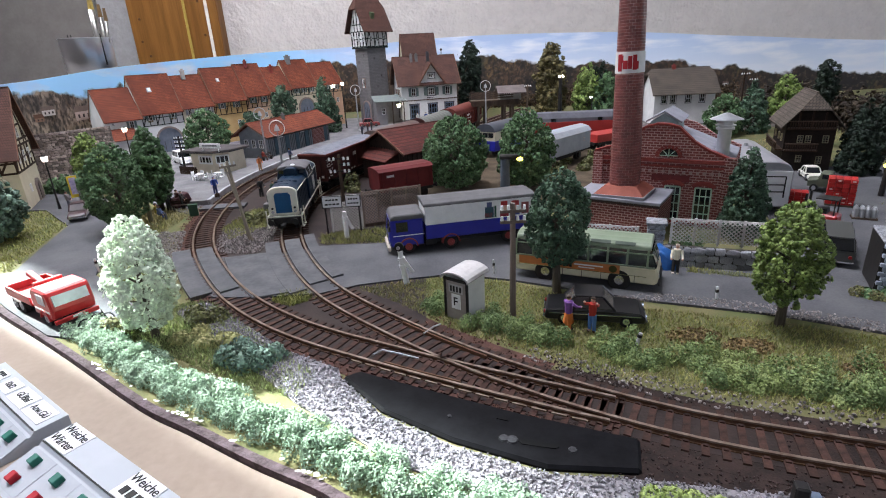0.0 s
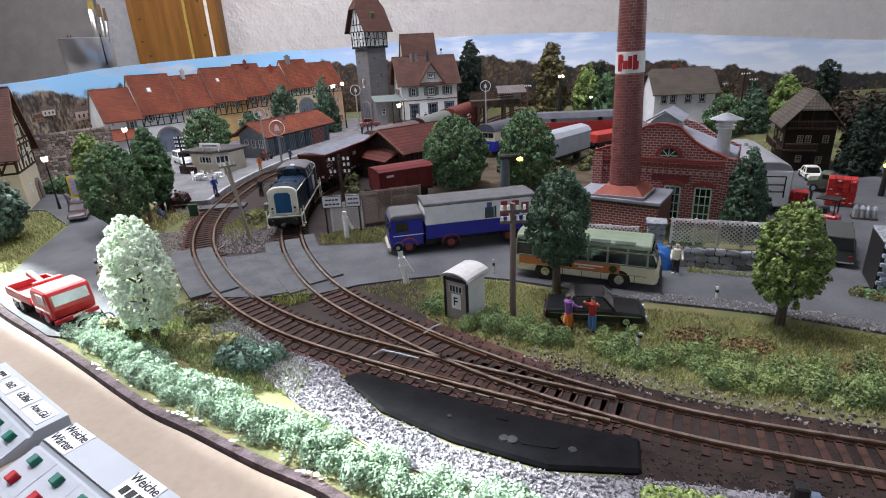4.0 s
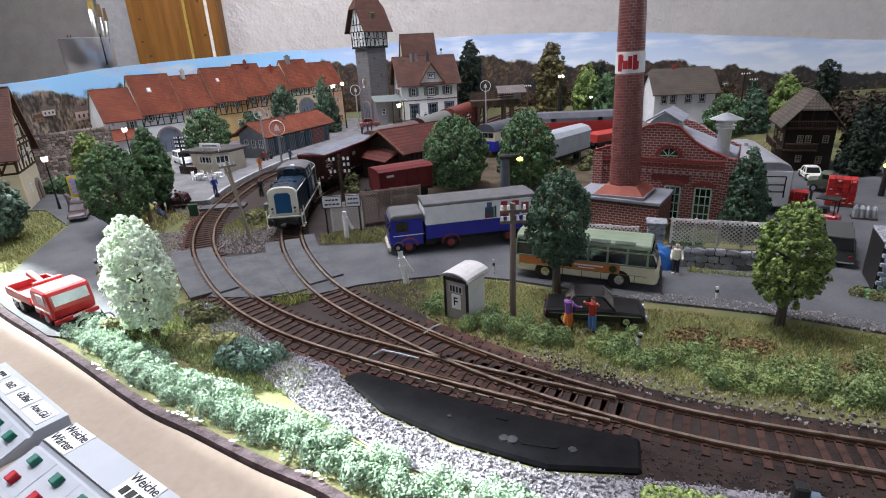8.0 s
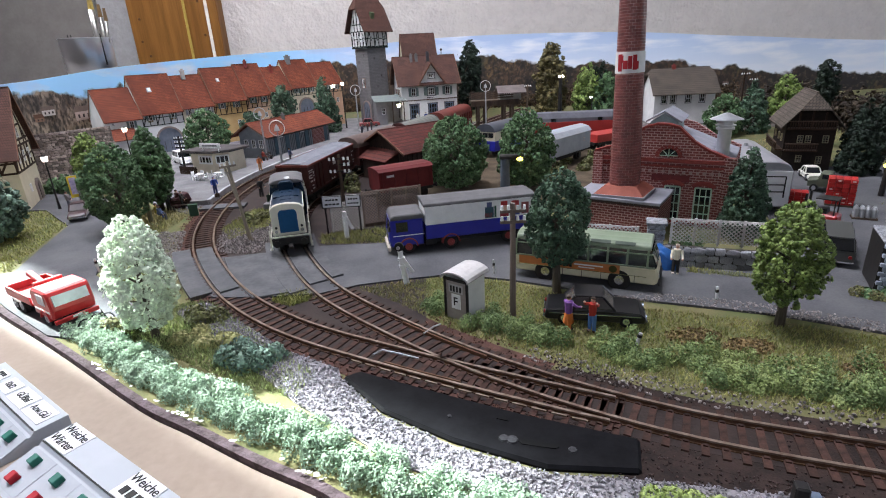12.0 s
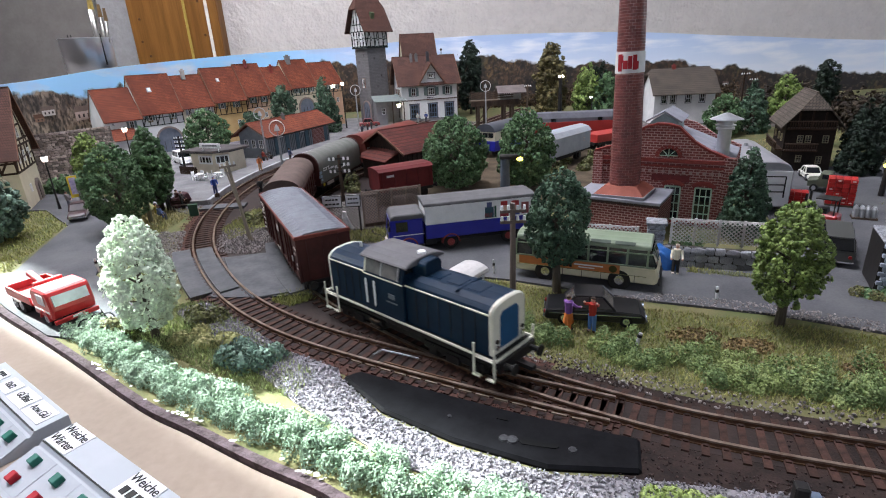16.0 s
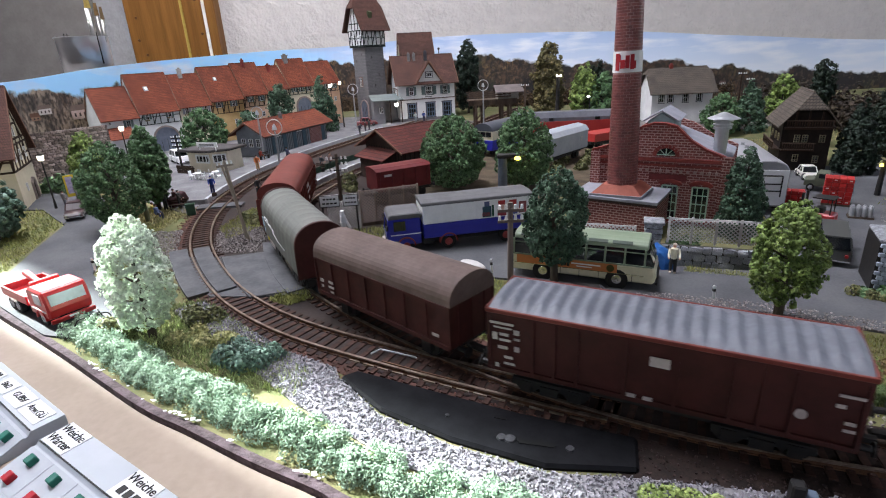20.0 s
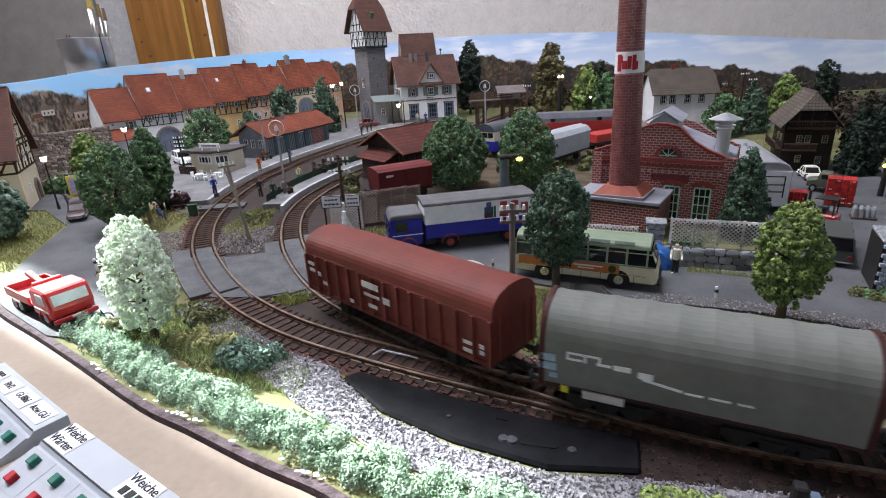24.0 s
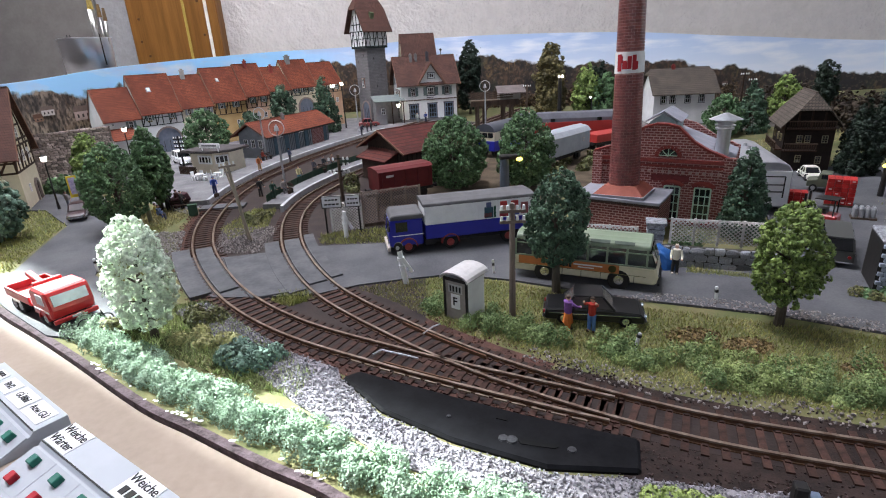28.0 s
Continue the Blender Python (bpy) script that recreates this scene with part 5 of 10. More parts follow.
for sx in (-1, 1):
    bm = bmesh.new()
    pts = [(sx * 0.032, -0.052, 0.0735), (0, -0.052, 0.121), (0, 0.0, 0.121), (sx * 0.032, -0.032, 0.0735)]
    lo, hi = [bm.verts.new(p) for p in pts], [bm.verts.new((p[0], p[1], p[2] + 0.0016)) for p in pts]
    bm.faces.new(lo), bm.faces.new(hi)
    for i in range(4):
        bm.faces.new((lo[i], lo[(i + 1) % 4], hi[(i + 1) % 4], hi[i]))
    bmesh.ops.recalc_face_normals(bm, faces=bm.faces)
    part("gable_roof", bm, M_BROWNTILE, gb)
    bm = bmesh.new()
    box(bm, (sx * 0.016, -0.0525, 0.098), (0.057, 0.001, 0.003), 0, sx * 56)
    part("verge_board", bm, surf("pale_verge", (0.19, 0.10, 0.07), None, 150, 0.8, 0.1), gb)
for x in (-0.030, -0.018):
    chimney(t, x, -0.008, 0.119, 0.0055, 0.019, surf("grey_chimney", (0.2, 0.19, 0.19), None, 200, 0.8, 0.3))
chimney(t, 0.007, -0.012, 0.119, 0.006, 0.022, surf("dark_chimney", (0.06, 0.06, 0.07), None, 200, 0.8, 0.3))
bm = bmesh.new()
cyl(bm, (0.042, 0, 0.134), (0.042, 0, 0.146), 0.0009)
ball(bm, (0.042, 0, 0.146), 0.0028, 8, 5)
part("weather_vane", bm, M_IRON, t)
# open porch at its side
an = thing("station_porch", pose(-0.103, 1.204, 0, 0, 0, 14), "grey wooden porch with a flat green roof", "porch")
bm = bmesh.new()
prism(bm, [(-0.026, 0.047), (-0.026, 0.0455), (0.028, 0.055), (0.028, 0.0565)], -0.034, 0.034, "x")
part("roof", bm, M_GREENROOF, an, "sloping green felt roof")
boxpart("back_wall", (0, 0.024, 0.020), (0.062, 0.002, 0.064), surf("grey_boards", (0.20, 0.20, 0.21), (0.15, 0.15, 0.16), 80, 0.8, 0.3), an)
bx = boxpart("booth", (-0.019, 0.002, 0.018), (0.024, 0.042, 0.056), surf("grey_boards", (0.20, 0.20, 0.21), None, 80, 0.8, 0.3), an, "grey boarded booth")
window(bx, pose(-0.017, -0.0195, 0), 0.002, 0.026, 0.008, 0.012)
for x in (0.005, 0.030):
    boxpart("post", (x, -0.020, 0.018), (0.002, 0.002, 0.060), M_TIMBERB, an)
# tall gabled house behind the station
t = house("gabled_house", "tall red-roofed house with a timbered gable", pose(-0.036, 1.345, 0, 0, 0, 12), 0.078, 0.066, 0.118, 0.183, M_PLASTERC, M_BROWNTILE, over=0.004, side=0.002)
beams(t, face_of("r", 0.078, 0.066), grid_beams(-0.033, 0.033, 0.09, 0.116, 5) + [(-0.024, 0.132, 0.024, 0.132), (0, 0.118, 0, 0.178), (-0.012, 0.118, -0.012, 0.156), (0.012, 0.118, 0.012, 0.156), (-0.028, 0.12, -0.003, 0.17), (0.028, 0.12, 0.003, 0.17)], M_TIMBERG, 0.002)

# the long goods house by the first platform
t = house("platform_shed", "grey boarded platform building with a red tiled roof", pose(-0.256, 0.920, 0, 0, 0, 66), 0.165, 0.055, 0.036, 0.052, surf("grey_blue_boards", (0.24, 0.26, 0.285), (0.18, 0.195, 0.215), 60, 0.8, 0.3), M_REDTILE, over=0.010, side=0.010, category="shed")
f, l = face_of("f", 0.165, 0.055), face_of("l", 0.165, 0.055)
for u in (-0.062, -0.036, -0.010, 0.016, 0.070):
    boxpart("door", (0, -0.0004, 0), (0.009, 0.0014, 0.026), surf("teal_door", (0.075, 0.125, 0.16), None, 100, 0.7, 0.1), t, "blue-grey plank door").matrix_basis = f @ pose(u, 0, 0.014)
bm = bmesh.new()
box(bm, (0, -0.0003, 0.016), (0.0006, 0.0008, 0.032))
joint = to_mesh("board_joint", bm, surf("board_joint", (0.09, 0.10, 0.11), None, 100, 0.8, 0))
for i in range(40):
    u = -0.08 + i * 0.16 / 39
    if not 0.03 < u < 0.066:
        ob = new("board_joint", joint)
        ob.parent, ob.matrix_basis = t, f @ pose(u, 0, 0)
boxpart("brick_bay", (0.050, -0.0279, 0.014), (0.036, 0.0012, 0.038), M_BRICK, t, "red brick bay")
for u in (-0.052, 0.004):
    boxpart("name_board", (0, -0.0010, 0), (0.012, 0.0010, 0.006), M_WHITE, t, "white name board").matrix_basis = f @ pose(u, 0, 0.029)
for u in (-0.018, 0.0, 0.018):
    window(t, l, u * 0.8, 0.020, 0.008, 0.013)
boxpart("fascia", (0, -0.0377, 0.0301), (0.185, 0.001, 0.0022), surf("dark_fascia", (0.06, 0.04, 0.035), None, 100, 0.8, 0.1), t)
chimney(t, -0.012, -0.006, 0.046, 0.005, 0.011, surf("grey_chimney", (0.2, 0.19, 0.19), None, 200, 0.8, 0.3))

# the dark red goods shed behind the fence
M_DARKBOARD = surf("dark_boards", (0.055, 0.035, 0.028), (0.035, 0.024, 0.02), 60, 0.85, 0.3)
t = house("goods_shed", "dark wooden goods shed with a dark red tiled roof", pose(-0.026, 0.690, 0, 0, 0, 40), 0.100, 0.078, 0.037, 0.0555, M_DARKBOARD, M_DARKREDTILE, over=0.012, side=0.010, category="shed")
bm = bmesh.new()
prism(bm, [(-0.024, 0.022), (0.002, 0.032), (0.002, 0.0335), (-0.024, 0.0235)], -0.032, 0.030, "x")
part("lean_to_roof", bm, M_DARKREDTILE, t, "dark red lean-to roof", m=face_of("l", 0.100, 0.078))
bm = bmesh.new()
prism(bm, [(-0.019, -0.004), (0.0, -0.004), (0.0, 0.031), (-0.019, 0.023)], -0.026, 0.024, "x")
part("lean_to", bm, M_DARKBOARD, t, m=face_of("l", 0.100, 0.078))
for fc, a in (("f", 0.100), ("l", 0.078)):
    bm = bmesh.new()
    for i in range(14):
        box(bm, (-a / 2 + (i + 0.5) * a / 14, -0.0003, 0.016), (0.0008, 0.0008, 0.038))
    part("board_joint", bm, surf("black_joint", (0.02, 0.014, 0.012), None, 100, 0.8, 0), t, m=face_of(fc, 0.100, 0.078))

# the brick works with its chimney
FAC = pose(0.2212, 0.4776, 0, 0, 0, -32)


def works():
    t = thing("brick_works", FAC, "red brick works building with a curved gable", "factory")
    xl, xr, d, back = -0.0605, 0.0473, 0.125, 0.0045
    w, xc = xr - xl, (xl + xr) / 2
    bm = bmesh.new()
    left = [(xl, -0.012), (xr, -0.012), (xr, 0.0515), (0.0280, 0.0590), (0.0170, 0.0655), (0.0115, 0.0705), (0.0050, 0.0765), (-0.0030, 0.0785), (-0.0120, 0.0788), (-0.0210, 0.0760), (-0.0270, 0.0705), (-0.0330, 0.0660), (-0.0440, 0.0605), (xl, 0.0555)]
    prism(bm, left, -d / 2, -d / 2 + 0.004, "y")
    g = part("gable_wall", bm, M_BRICK, t, "brick front with a curved gable")
    for (u0, v0), (u1, v1) in zip(left[2:-1], left[3:]):
        ln = math.hypot(u1 - u0, v1 - v0)
        bm = bmesh.new()
        box(bm, ((u0 + u1) / 2, -d / 2 + 0.002, (v0 + v1) / 2 + 0.0005), (ln + 0.001, 0.0055, 0.0016), 0, -math.degrees(math.atan2(v1 - v0, u1 - u0)))
        part("coping", bm, M_BRICKPLAIN, g)
    bm = bmesh.new()
    box(bm, (xc, (-d / 2 + 0.004 + back) / 2, 0.0190), (w - 0.002, back + d / 2 - 0.005, 0.058))
    part("wall", bm, M_BRICK, t)
    for x in (xl + 0.003, xr - 0.003):
        boxpart("pier", (x, -d / 2 - 0.0006, 0.022), (0.008, 0.003, 0.066), M_BRICK, g)
    boxpart("string_course", (xc, -d / 2 - 0.0008, 0.0505), (w, 0.0022, 0.0028), M_BRICKPLAIN, g)
    boxpart("string_course", (xc, -d / 2 - 0.0006, 0.0460), (w, 0.0018, 0.0014), M_BRICKPLAIN, g)
    dentil = to_mesh("dentil", (lambda b: (box(b, (0, 0, 0), (0.0022, 0.0022, 0.0020)), b)[1])(bmesh.new()), surf("pale_dentil", (0.42, 0.30, 0.28), None, 200, 0.8, 0.2))
    for k in range(20):
        ob = new("dentil", dentil)
        ob.parent, ob.matrix_basis = g, pose(xl + 0.0045 + k * (w - 0.009) / 19, -d / 2 - 0.0008, 0.0415)
    green = surf("pale_green_frame", (0.40, 0.52, 0.42), (0.34, 0.46, 0.36), 200, 0.6, 0.1)
    f = pose(0, -d / 2, 0)
    for u in (0.0045, 0.0275):
        win = window(g, f, u, 0.0155, 0.0130, 0.0290, frame_mat=green, rows=4, cols=3)
        for k in range(9):
            a = radians(50 + k * 10)
            bm = bmesh.new()
            box(bm, (0.018 * math.cos(a) * 0.62, -0.0009, 0.0085 + 0.0095 * math.sin(a)), (0.0022, 0.0022, 0.0032), 0, -math.degrees(a) + 90)
            part("arch_brick", bm, M_BRICKPLAIN, win)
        boxpart("sill", (0, -0.001, -0.0155), (0.016, 0.003, 0.0016), M_BRICKPLAIN, win)
    boxpart("name_panel", (0.0020, -d / 2 - 0.0006, 0.0362), (0.029, 0.0016, 0.0050), surf("maroon_panel", (0.14, 0.03, 0.03), None, 300, 0.8, 0.2), g, "dark maroon name panel")
    # half-round gable light
    bm = bmesh.new()
    prism(bm, [(0.0068 * math.cos(math.pi * i / 10), 0.0052 * math.sin(math.pi * i / 10)) for i in range(11)], -0.0006, 0.0004, "y")
    lt = part("gable_window", bm, M_GLASS_DARK, g, m=pose(-0.001, -d / 2, 0.0545))
    bm = bmesh.new()
    for a in (0, 45, 90, 135, 180):
        box(bm, (0.0034 * math.cos(radians(a)), -0.0008, 0.0026 * math.sin(radians(a))), (0.0066, 0.0008, 0.0006), 0, -a)
    part("glazing_bar", bm, green, lt)
    for k in range(11):
        a = math.pi * k / 10
        bm = bmesh.new()
        box(bm, (0.0088 * math.cos(a), -0.0006, 0.0070 * math.sin(a)), (0.0020, 0.002, 0.0028), 0, 90 - math.degrees(a))
        part("arch_brick", bm, M_BRICKPLAIN, lt)
    # roof with a raised vent ridge
    for sx in (-1, 1):
        bm = bmesh.new()
        xe = xr - 0.001 if sx > 0 else xl + 0.001
        pts = [(xe, -d / 2 + 0.0045, 0.050), (-0.009, -d / 2 + 0.0045, 0.0715), (-0.009, back, 0.0715), (xe, back, 0.050)]
        lo, hi = [bm.verts.new(p) for p in pts], [bm.verts.new((p[0], p[1], p[2] + 0.0016)) for p in pts]
        bm.faces.new(lo), bm.faces.new(hi)
        for i in range(4):
            bm.faces.new((lo[i], lo[(i + 1) % 4], hi[(i + 1) % 4], hi[i]))
        bmesh.ops.recalc_face_normals(bm, faces=bm.faces)
        part("roof", bm, M_SLATE, t, "grey felt roof")
    v = part("roof_lantern", (lambda b: (prism(b, [(-0.0195, 0.068), (0.0015, 0.068), (0.0015, 0.0795), (-0.009, 0.0860), (-0.0195, 0.0795)], -0.050, -0.012, "y"), b)[1])(bmesh.new()), surf("pale_green_boards", (0.30, 0.38, 0.38), None, 150, 0.7, 0.2), t, "pale green roof lantern")
    for sx in (-1, 1):
        boxpart("lantern_roof", (-0.009 + sx * 0.0068, -0.031, 0.0838), (0.0165, 0.042, 0.0012), M_SLATE, v, ry=sx * 31)
    bm = bmesh.new()
    prism(bm, [(xl, 0.030), (xr, 0.030), (xr, 0.0535), (0.0280, 0.0610), (0.0100, 0.0720), (-0.009, 0.0775), (-0.0280, 0.0720), (-0.0440, 0.0610), (xl, 0.0535)], back, back + 0.004, "y")
    part("back_gable", bm, M_BRICK, t)
    return t


works()


def vent(m):
    t = thing("roof_vent", m, "shiny metal roof ventilator with a cap", "ventilator")
    for z0, z1, r0, r1, nm in ((0.0, 0.0225, 0.0046, 0.0046, "pipe"), (0.0215, 0.0230, 0.0062, 0.0062, "collar"), (0.0245, 0.0255, 0.0068, 0.0068, "collar"), (0.0275, 0.0285, 0.0068, 0.0068, "collar"), (0.0225, 0.030, 0.0050, 0.0050, "neck"), (0.030, 0.0350, 0.0112, 0.0015, "cap")):
        bm = bmesh.new()
        cyl(bm, (0, 0, z0), (0, 0, z1), r0, r1, 20)
        part(nm, bm, surf("zinc_metal", (0.62, 0.64, 0.68), (0.5, 0.52, 0.56), 60, 0.32, 0.03, metal=0.75), t)


vent(FAC @ pose(0.0360, -0.0420, 0.0535) @ Matrix.Diagonal((1.1, 1.1, 0.94, 1)))

# boiler house and tall chimney
t = thing("boiler_house", pose(0.1517, 0.4223, 0, 0, 0, -35.6), "low brick boiler house with a flat grey roof", "outbuilding")
boxpart("wall", (0, 0.0, 0.0065), (0.066, 0.044, 0.037), M_BRICK, t)
boxpart("roof_slab", (0, 0.0, 0.0258), (0.0695, 0.049, 0.0026), M_SLATE, t, "flat grey roof slab", bevel=0.0004)
boxpart("fascia", (0, -0.0227, 0.0234), (0.0685, 0.001, 0.0022), surf("dark_fascia", (0.06, 0.04, 0.035), None, 100, 0.8, 0.1), t)
t = thing("factory_chimney", pose(0.1500, 0.4170, 0.0272, 0, -1.4, -35.6), "tall round red brick factory chimney with a white band", "chimney")
bm = bmesh.new()
prism(bm, [(-0.0205, -0.018), (0.0205, -0.018), (0.0205, 0.018), (-0.0205, 0.018)], 0, 0.002)
part("base_slab", bm, M_SLATE, t)
bm = bmesh.new()
lo = [bm.verts.new((x, y, 0.002)) for x, y in ((-0.0195, -0.017), (0.0195, -0.017), (0.0195, 0.017), (-0.0195, 0.017))]
hi = [bm.verts.new((x, y, 0.0085)) for x, y in ((-0.0125, -0.0115), (0.0125, -0.0115), (0.0125, 0.0115), (-0.0125, 0.0115))]
bm.faces.new(hi)
for i in range(4):
    bm.faces.new((lo[i], lo[(i + 1) % 4], hi[(i + 1) % 4], hi[i]))
bmesh.ops.recalc_face_normals(bm, faces=bm.faces)
part("base", bm, surf("red_brown_base", (0.30, 0.09, 0.06), (0.24, 0.07, 0.05), 100, 0.7, 0.1), t, "sloping red-brown base")
CH0, CH1, CHH = 0.0119, 0.0084, 0.215


def chim_r(z):
    return CH0 + (CH1 - CH0) * z / CHH


bm = bmesh.new()
cyl(bm, (0, 0, 0.006), (0, 0, CHH), chim_r(0) - 0.0005, chim_r(CHH) - 0.0005, 32)
part("shaft", bm, surf("chimney_mortar", (0.46, 0.29, 0.27), (0.34, 0.20, 0.185), 200, 0.85, 0.3), t, "mortar of the chimney shaft", smooth=True)
bz0, bz1 = 0.0935, 0.1085
bm = bmesh.new()
cyl(bm, (0, 0, bz0), (0, 0, bz1), chim_r(bz0) + 0.0004, chim_r(bz1) + 0.0004, 40)
band = part("band", bm, M_WHITE, t, "white band round the chimney")


def chimney_bricks(t):
    """Curved bricks in courses: those at the foot one by one, the rest joined."""
    def brick(bm, z, a0, a1, h):
        r = chim_r(z)
        pts = []
        for zz in (z, z + h):
            for a, rr in ((a0, r - 0.0008), (a0, r), ((a0 + a1) / 2, r), (a1, r), (a1, r - 0.0008)):
                pts.append(bm.verts.new((rr * math.cos(a), rr * math.sin(a), zz)))
        lo, hi = pts[:5], pts[5:]
        bm.faces.new(lo[::-1]), bm.faces.new(hi)
        for i in range(5):
            bm.faces.new((lo[i], lo[(i + 1) % 5], hi[(i + 1) % 5], hi[i]))

    mt = surf("chimney_brick", (0.255, 0.085, 0.078), (0.165, 0.055, 0.052), 200, 0.36, 0.3, spec=0.5, random_hue=0.22)
    n, dz = 15, 0.0021
    rest = bmesh.new()
    k = 0
    z = 0.0085
    count = 0
    while z < CHH - 0.002:
        if not bz0 - dz < z < bz1:
            off = (k % 2) * 0.5
            for i in range(n):
                a0, a1 = 2 * math.pi * (i + off) / n + 0.02, 2 * math.pi * (i + 1 + off) / n - 0.02
                if count < 300 and z < 0.06:
                    b = bmesh.new()
                    brick(b, z, a0, a1, dz * 0.86)
                    part("brick", b, mt, t)
                    count += 1
                else:
                    brick(rest, z, a0, a1, dz * 0.86)
        k += 1
        z += dz
    ob = part("brickwork", rest, mt, t, "upper brick courses of the chimney")
    tagged(ob, kind="stuff")


chimney_bricks(t)
# red sign shapes on the band, towards the track side
red = surf("red_sign_paint", (0.42, 0.03, 0.04), None, 200, 0.6, 0)
for a, w, h, z in ((-150, 0.0030, 0.012, 0.101), (-143, 0.0022, 0.0050, 0.1035), (-128, 0.0034, 0.0060, 0.0995), (-110, 0.0030, 0.0090, 0.101), (-92, 0.0028, 0.0105, 0.101), (-82, 0.0018, 0.0055, 0.099), (-155, 0.0016, 0.0105, 0.101)):
    r = chim_r(0.101) + 0.0005
    boxpart("sign_shape", (r * math.cos(radians(a + 35.6)), r * math.sin(radians(a + 35.6)), z), (0.0008, w, h), red, band, "red sign shape", rz=a + 35.6)

# the white house and the dark chalet at the back right
t = house("white_house", "white house with a broad grey-brown roof", pose(0.450, 1.010, 0, 0, 0, -5), 0.105, 0.075, 0.058, 0.092, M_PLASTERW, M_GREYTILE, over=0.010, side=0.006, hip=0.3)
f = face_of("f", 0.105, 0.075)
for u in (-0.036, -0.020, 0.006, 0.030):
    window(t, f, u, 0.042, 0.0085, 0.015, cols=2, trim=M_DARKTRIM)
chimney(t, -0.012, 0, 0.087, 0.006, 0.010)
M_CHALET = surf("chalet_boards", (0.022, 0.015, 0.012), (0.013, 0.009, 0.008), 80, 0.85, 0.3)
M_YELLOWED = surf("yellowed_frame", (0.30, 0.26, 0.16), None, 100, 0.7, 0.1)
CW, CD = 0.0611, 0.0466
t = house("dark_chalet", "dark wooden chalet with a steep hipped shingle roof and balconies", pose(0.4164, 0.6017, 0, 0, 0, 67.6), CW, CD, 0.053, 0.0815, M_CHALET, M_GREYTILE, over=0.006, side=0.009, hip=0.597, category="chalet")
l, f = face_of("l", CW, CD), face_of("b", CW, CD)
for u, v in ((-0.0085, 0.0335), (-0.0010, 0.0335), (0.0150, 0.0335), (-0.0070, 0.0120), (0.0120, 0.0110)):
    window(t, l, u, v, 0.0056, 0.0080, frame_mat=M_YELLOWED, rows=3)
for u in (-0.018, 0.002, 0.018):
    window(t, f, u, 0.0335, 0.0056, 0.0080, frame_mat=M_YELLOWED, rows=3)
bar = to_mesh("baluster", (lambda b: (box(b, (0, 0, 0), (0.0009, 0.0006, 0.0075)), b)[1])(bmesh.new()), M_TIMBERB)
for fm, u, a, z in ((f, 0, CW, 0.0215), (l, -0.0075, 0.0310, 0.0215), (l, 0.0, CD * 0.94, 0.0455)):
    bl = boxpart("balcony", (0, 0, 0), (a, 0.0075, 0.0012), M_TIMBERB, t, "wooden balcony")
    bl.matrix_basis = fm @ pose(u, -0.0038, z)
    boxpart("rail", (0, -0.0034, 0.0078), (a, 0.0010, 0.0012), surf("worn_rail", (0.075, 0.050, 0.036), None, 120, 0.8, 0.2), bl, "worn wooden handrail")
    n = int(a / 0.0022)
    for i in range(n):
        ob = new("baluster", bar)
        ob.parent, ob.matrix_basis = bl, pose(-a / 2 + (i + 0.5) * a / n, -0.0034, 0.0042)
beams(t, l, [(-0.022, 0.0440, 0.022, 0.0440), (0, 0.046, 0, 0.066), (-0.012, 0.046, -0.012, 0.062), (0.012, 0.046, 0.012, 0.062)], M_TIMBERB, 0.0018)

# the kiosk
t = thing("kiosk", pose(-0.318, 0.765, 0, 0, 0, -22), "small cream kiosk with a flat dark roof and white sign", "kiosk")
bm = bmesh.new()
prism(bm, [(-0.026, -0.022), (0.014, -0.022), (0.030, -0.006), (0.030, 0.022), (-0.026, 0.022)], -0.004, 0.026)
part("wall", bm, surf("kiosk_grey_cream", (0.70, 0.62, 0.49), (0.60, 0.53, 0.41), 80, 0.85, 0.15), t)
bm = bmesh.new()
prism(bm, [(-0.036, -0.030), (0.018, -0.030), (0.038, -0.010), (0.038, 0.027), (-0.036, 0.027)], 0.026, 0.0295)
part("roof", bm, surf("dark_felt", (0.05, 0.045, 0.045), (0.08, 0.07, 0.07), 80, 0.85, 0.2), t, "flat dark roof", bevel=0.0005)
window(t, pose(0, -0.022, 0), 0.000, 0.016, 0.024, 0.012, rows=1, cols=4)
window(t, pose(0.0225, -0.0142, 0, 0, 0, 45), 0.0, 0.016, 0.018, 0.012, rows=1, cols=3)
window(t, pose(-0.026, 0, 0, 0, 0, -90), 0.0, 0.014, 0.012, 0.012)
sg = boxpart("sign", (0.014, -0.024, 0.0365), (0.036, 0.0010, 0.0065), M_WHITE, t, "white roof sign")
boxpart("sign_bar", (0, -0.0007, 0), (0.026, 0.0004, 0.0024), surf("grey_letter", (0.25, 0.25, 0.26), None, 100, 0.6, 0), sg).matrix_basis = pose(0.014, -0.024, 0.0365)
for x in (0.0, 0.028):
    boxpart("sign_post", (x, -0.0236, 0.031), (0.0009, 0.0009, 0.006), M_WHITE, t)

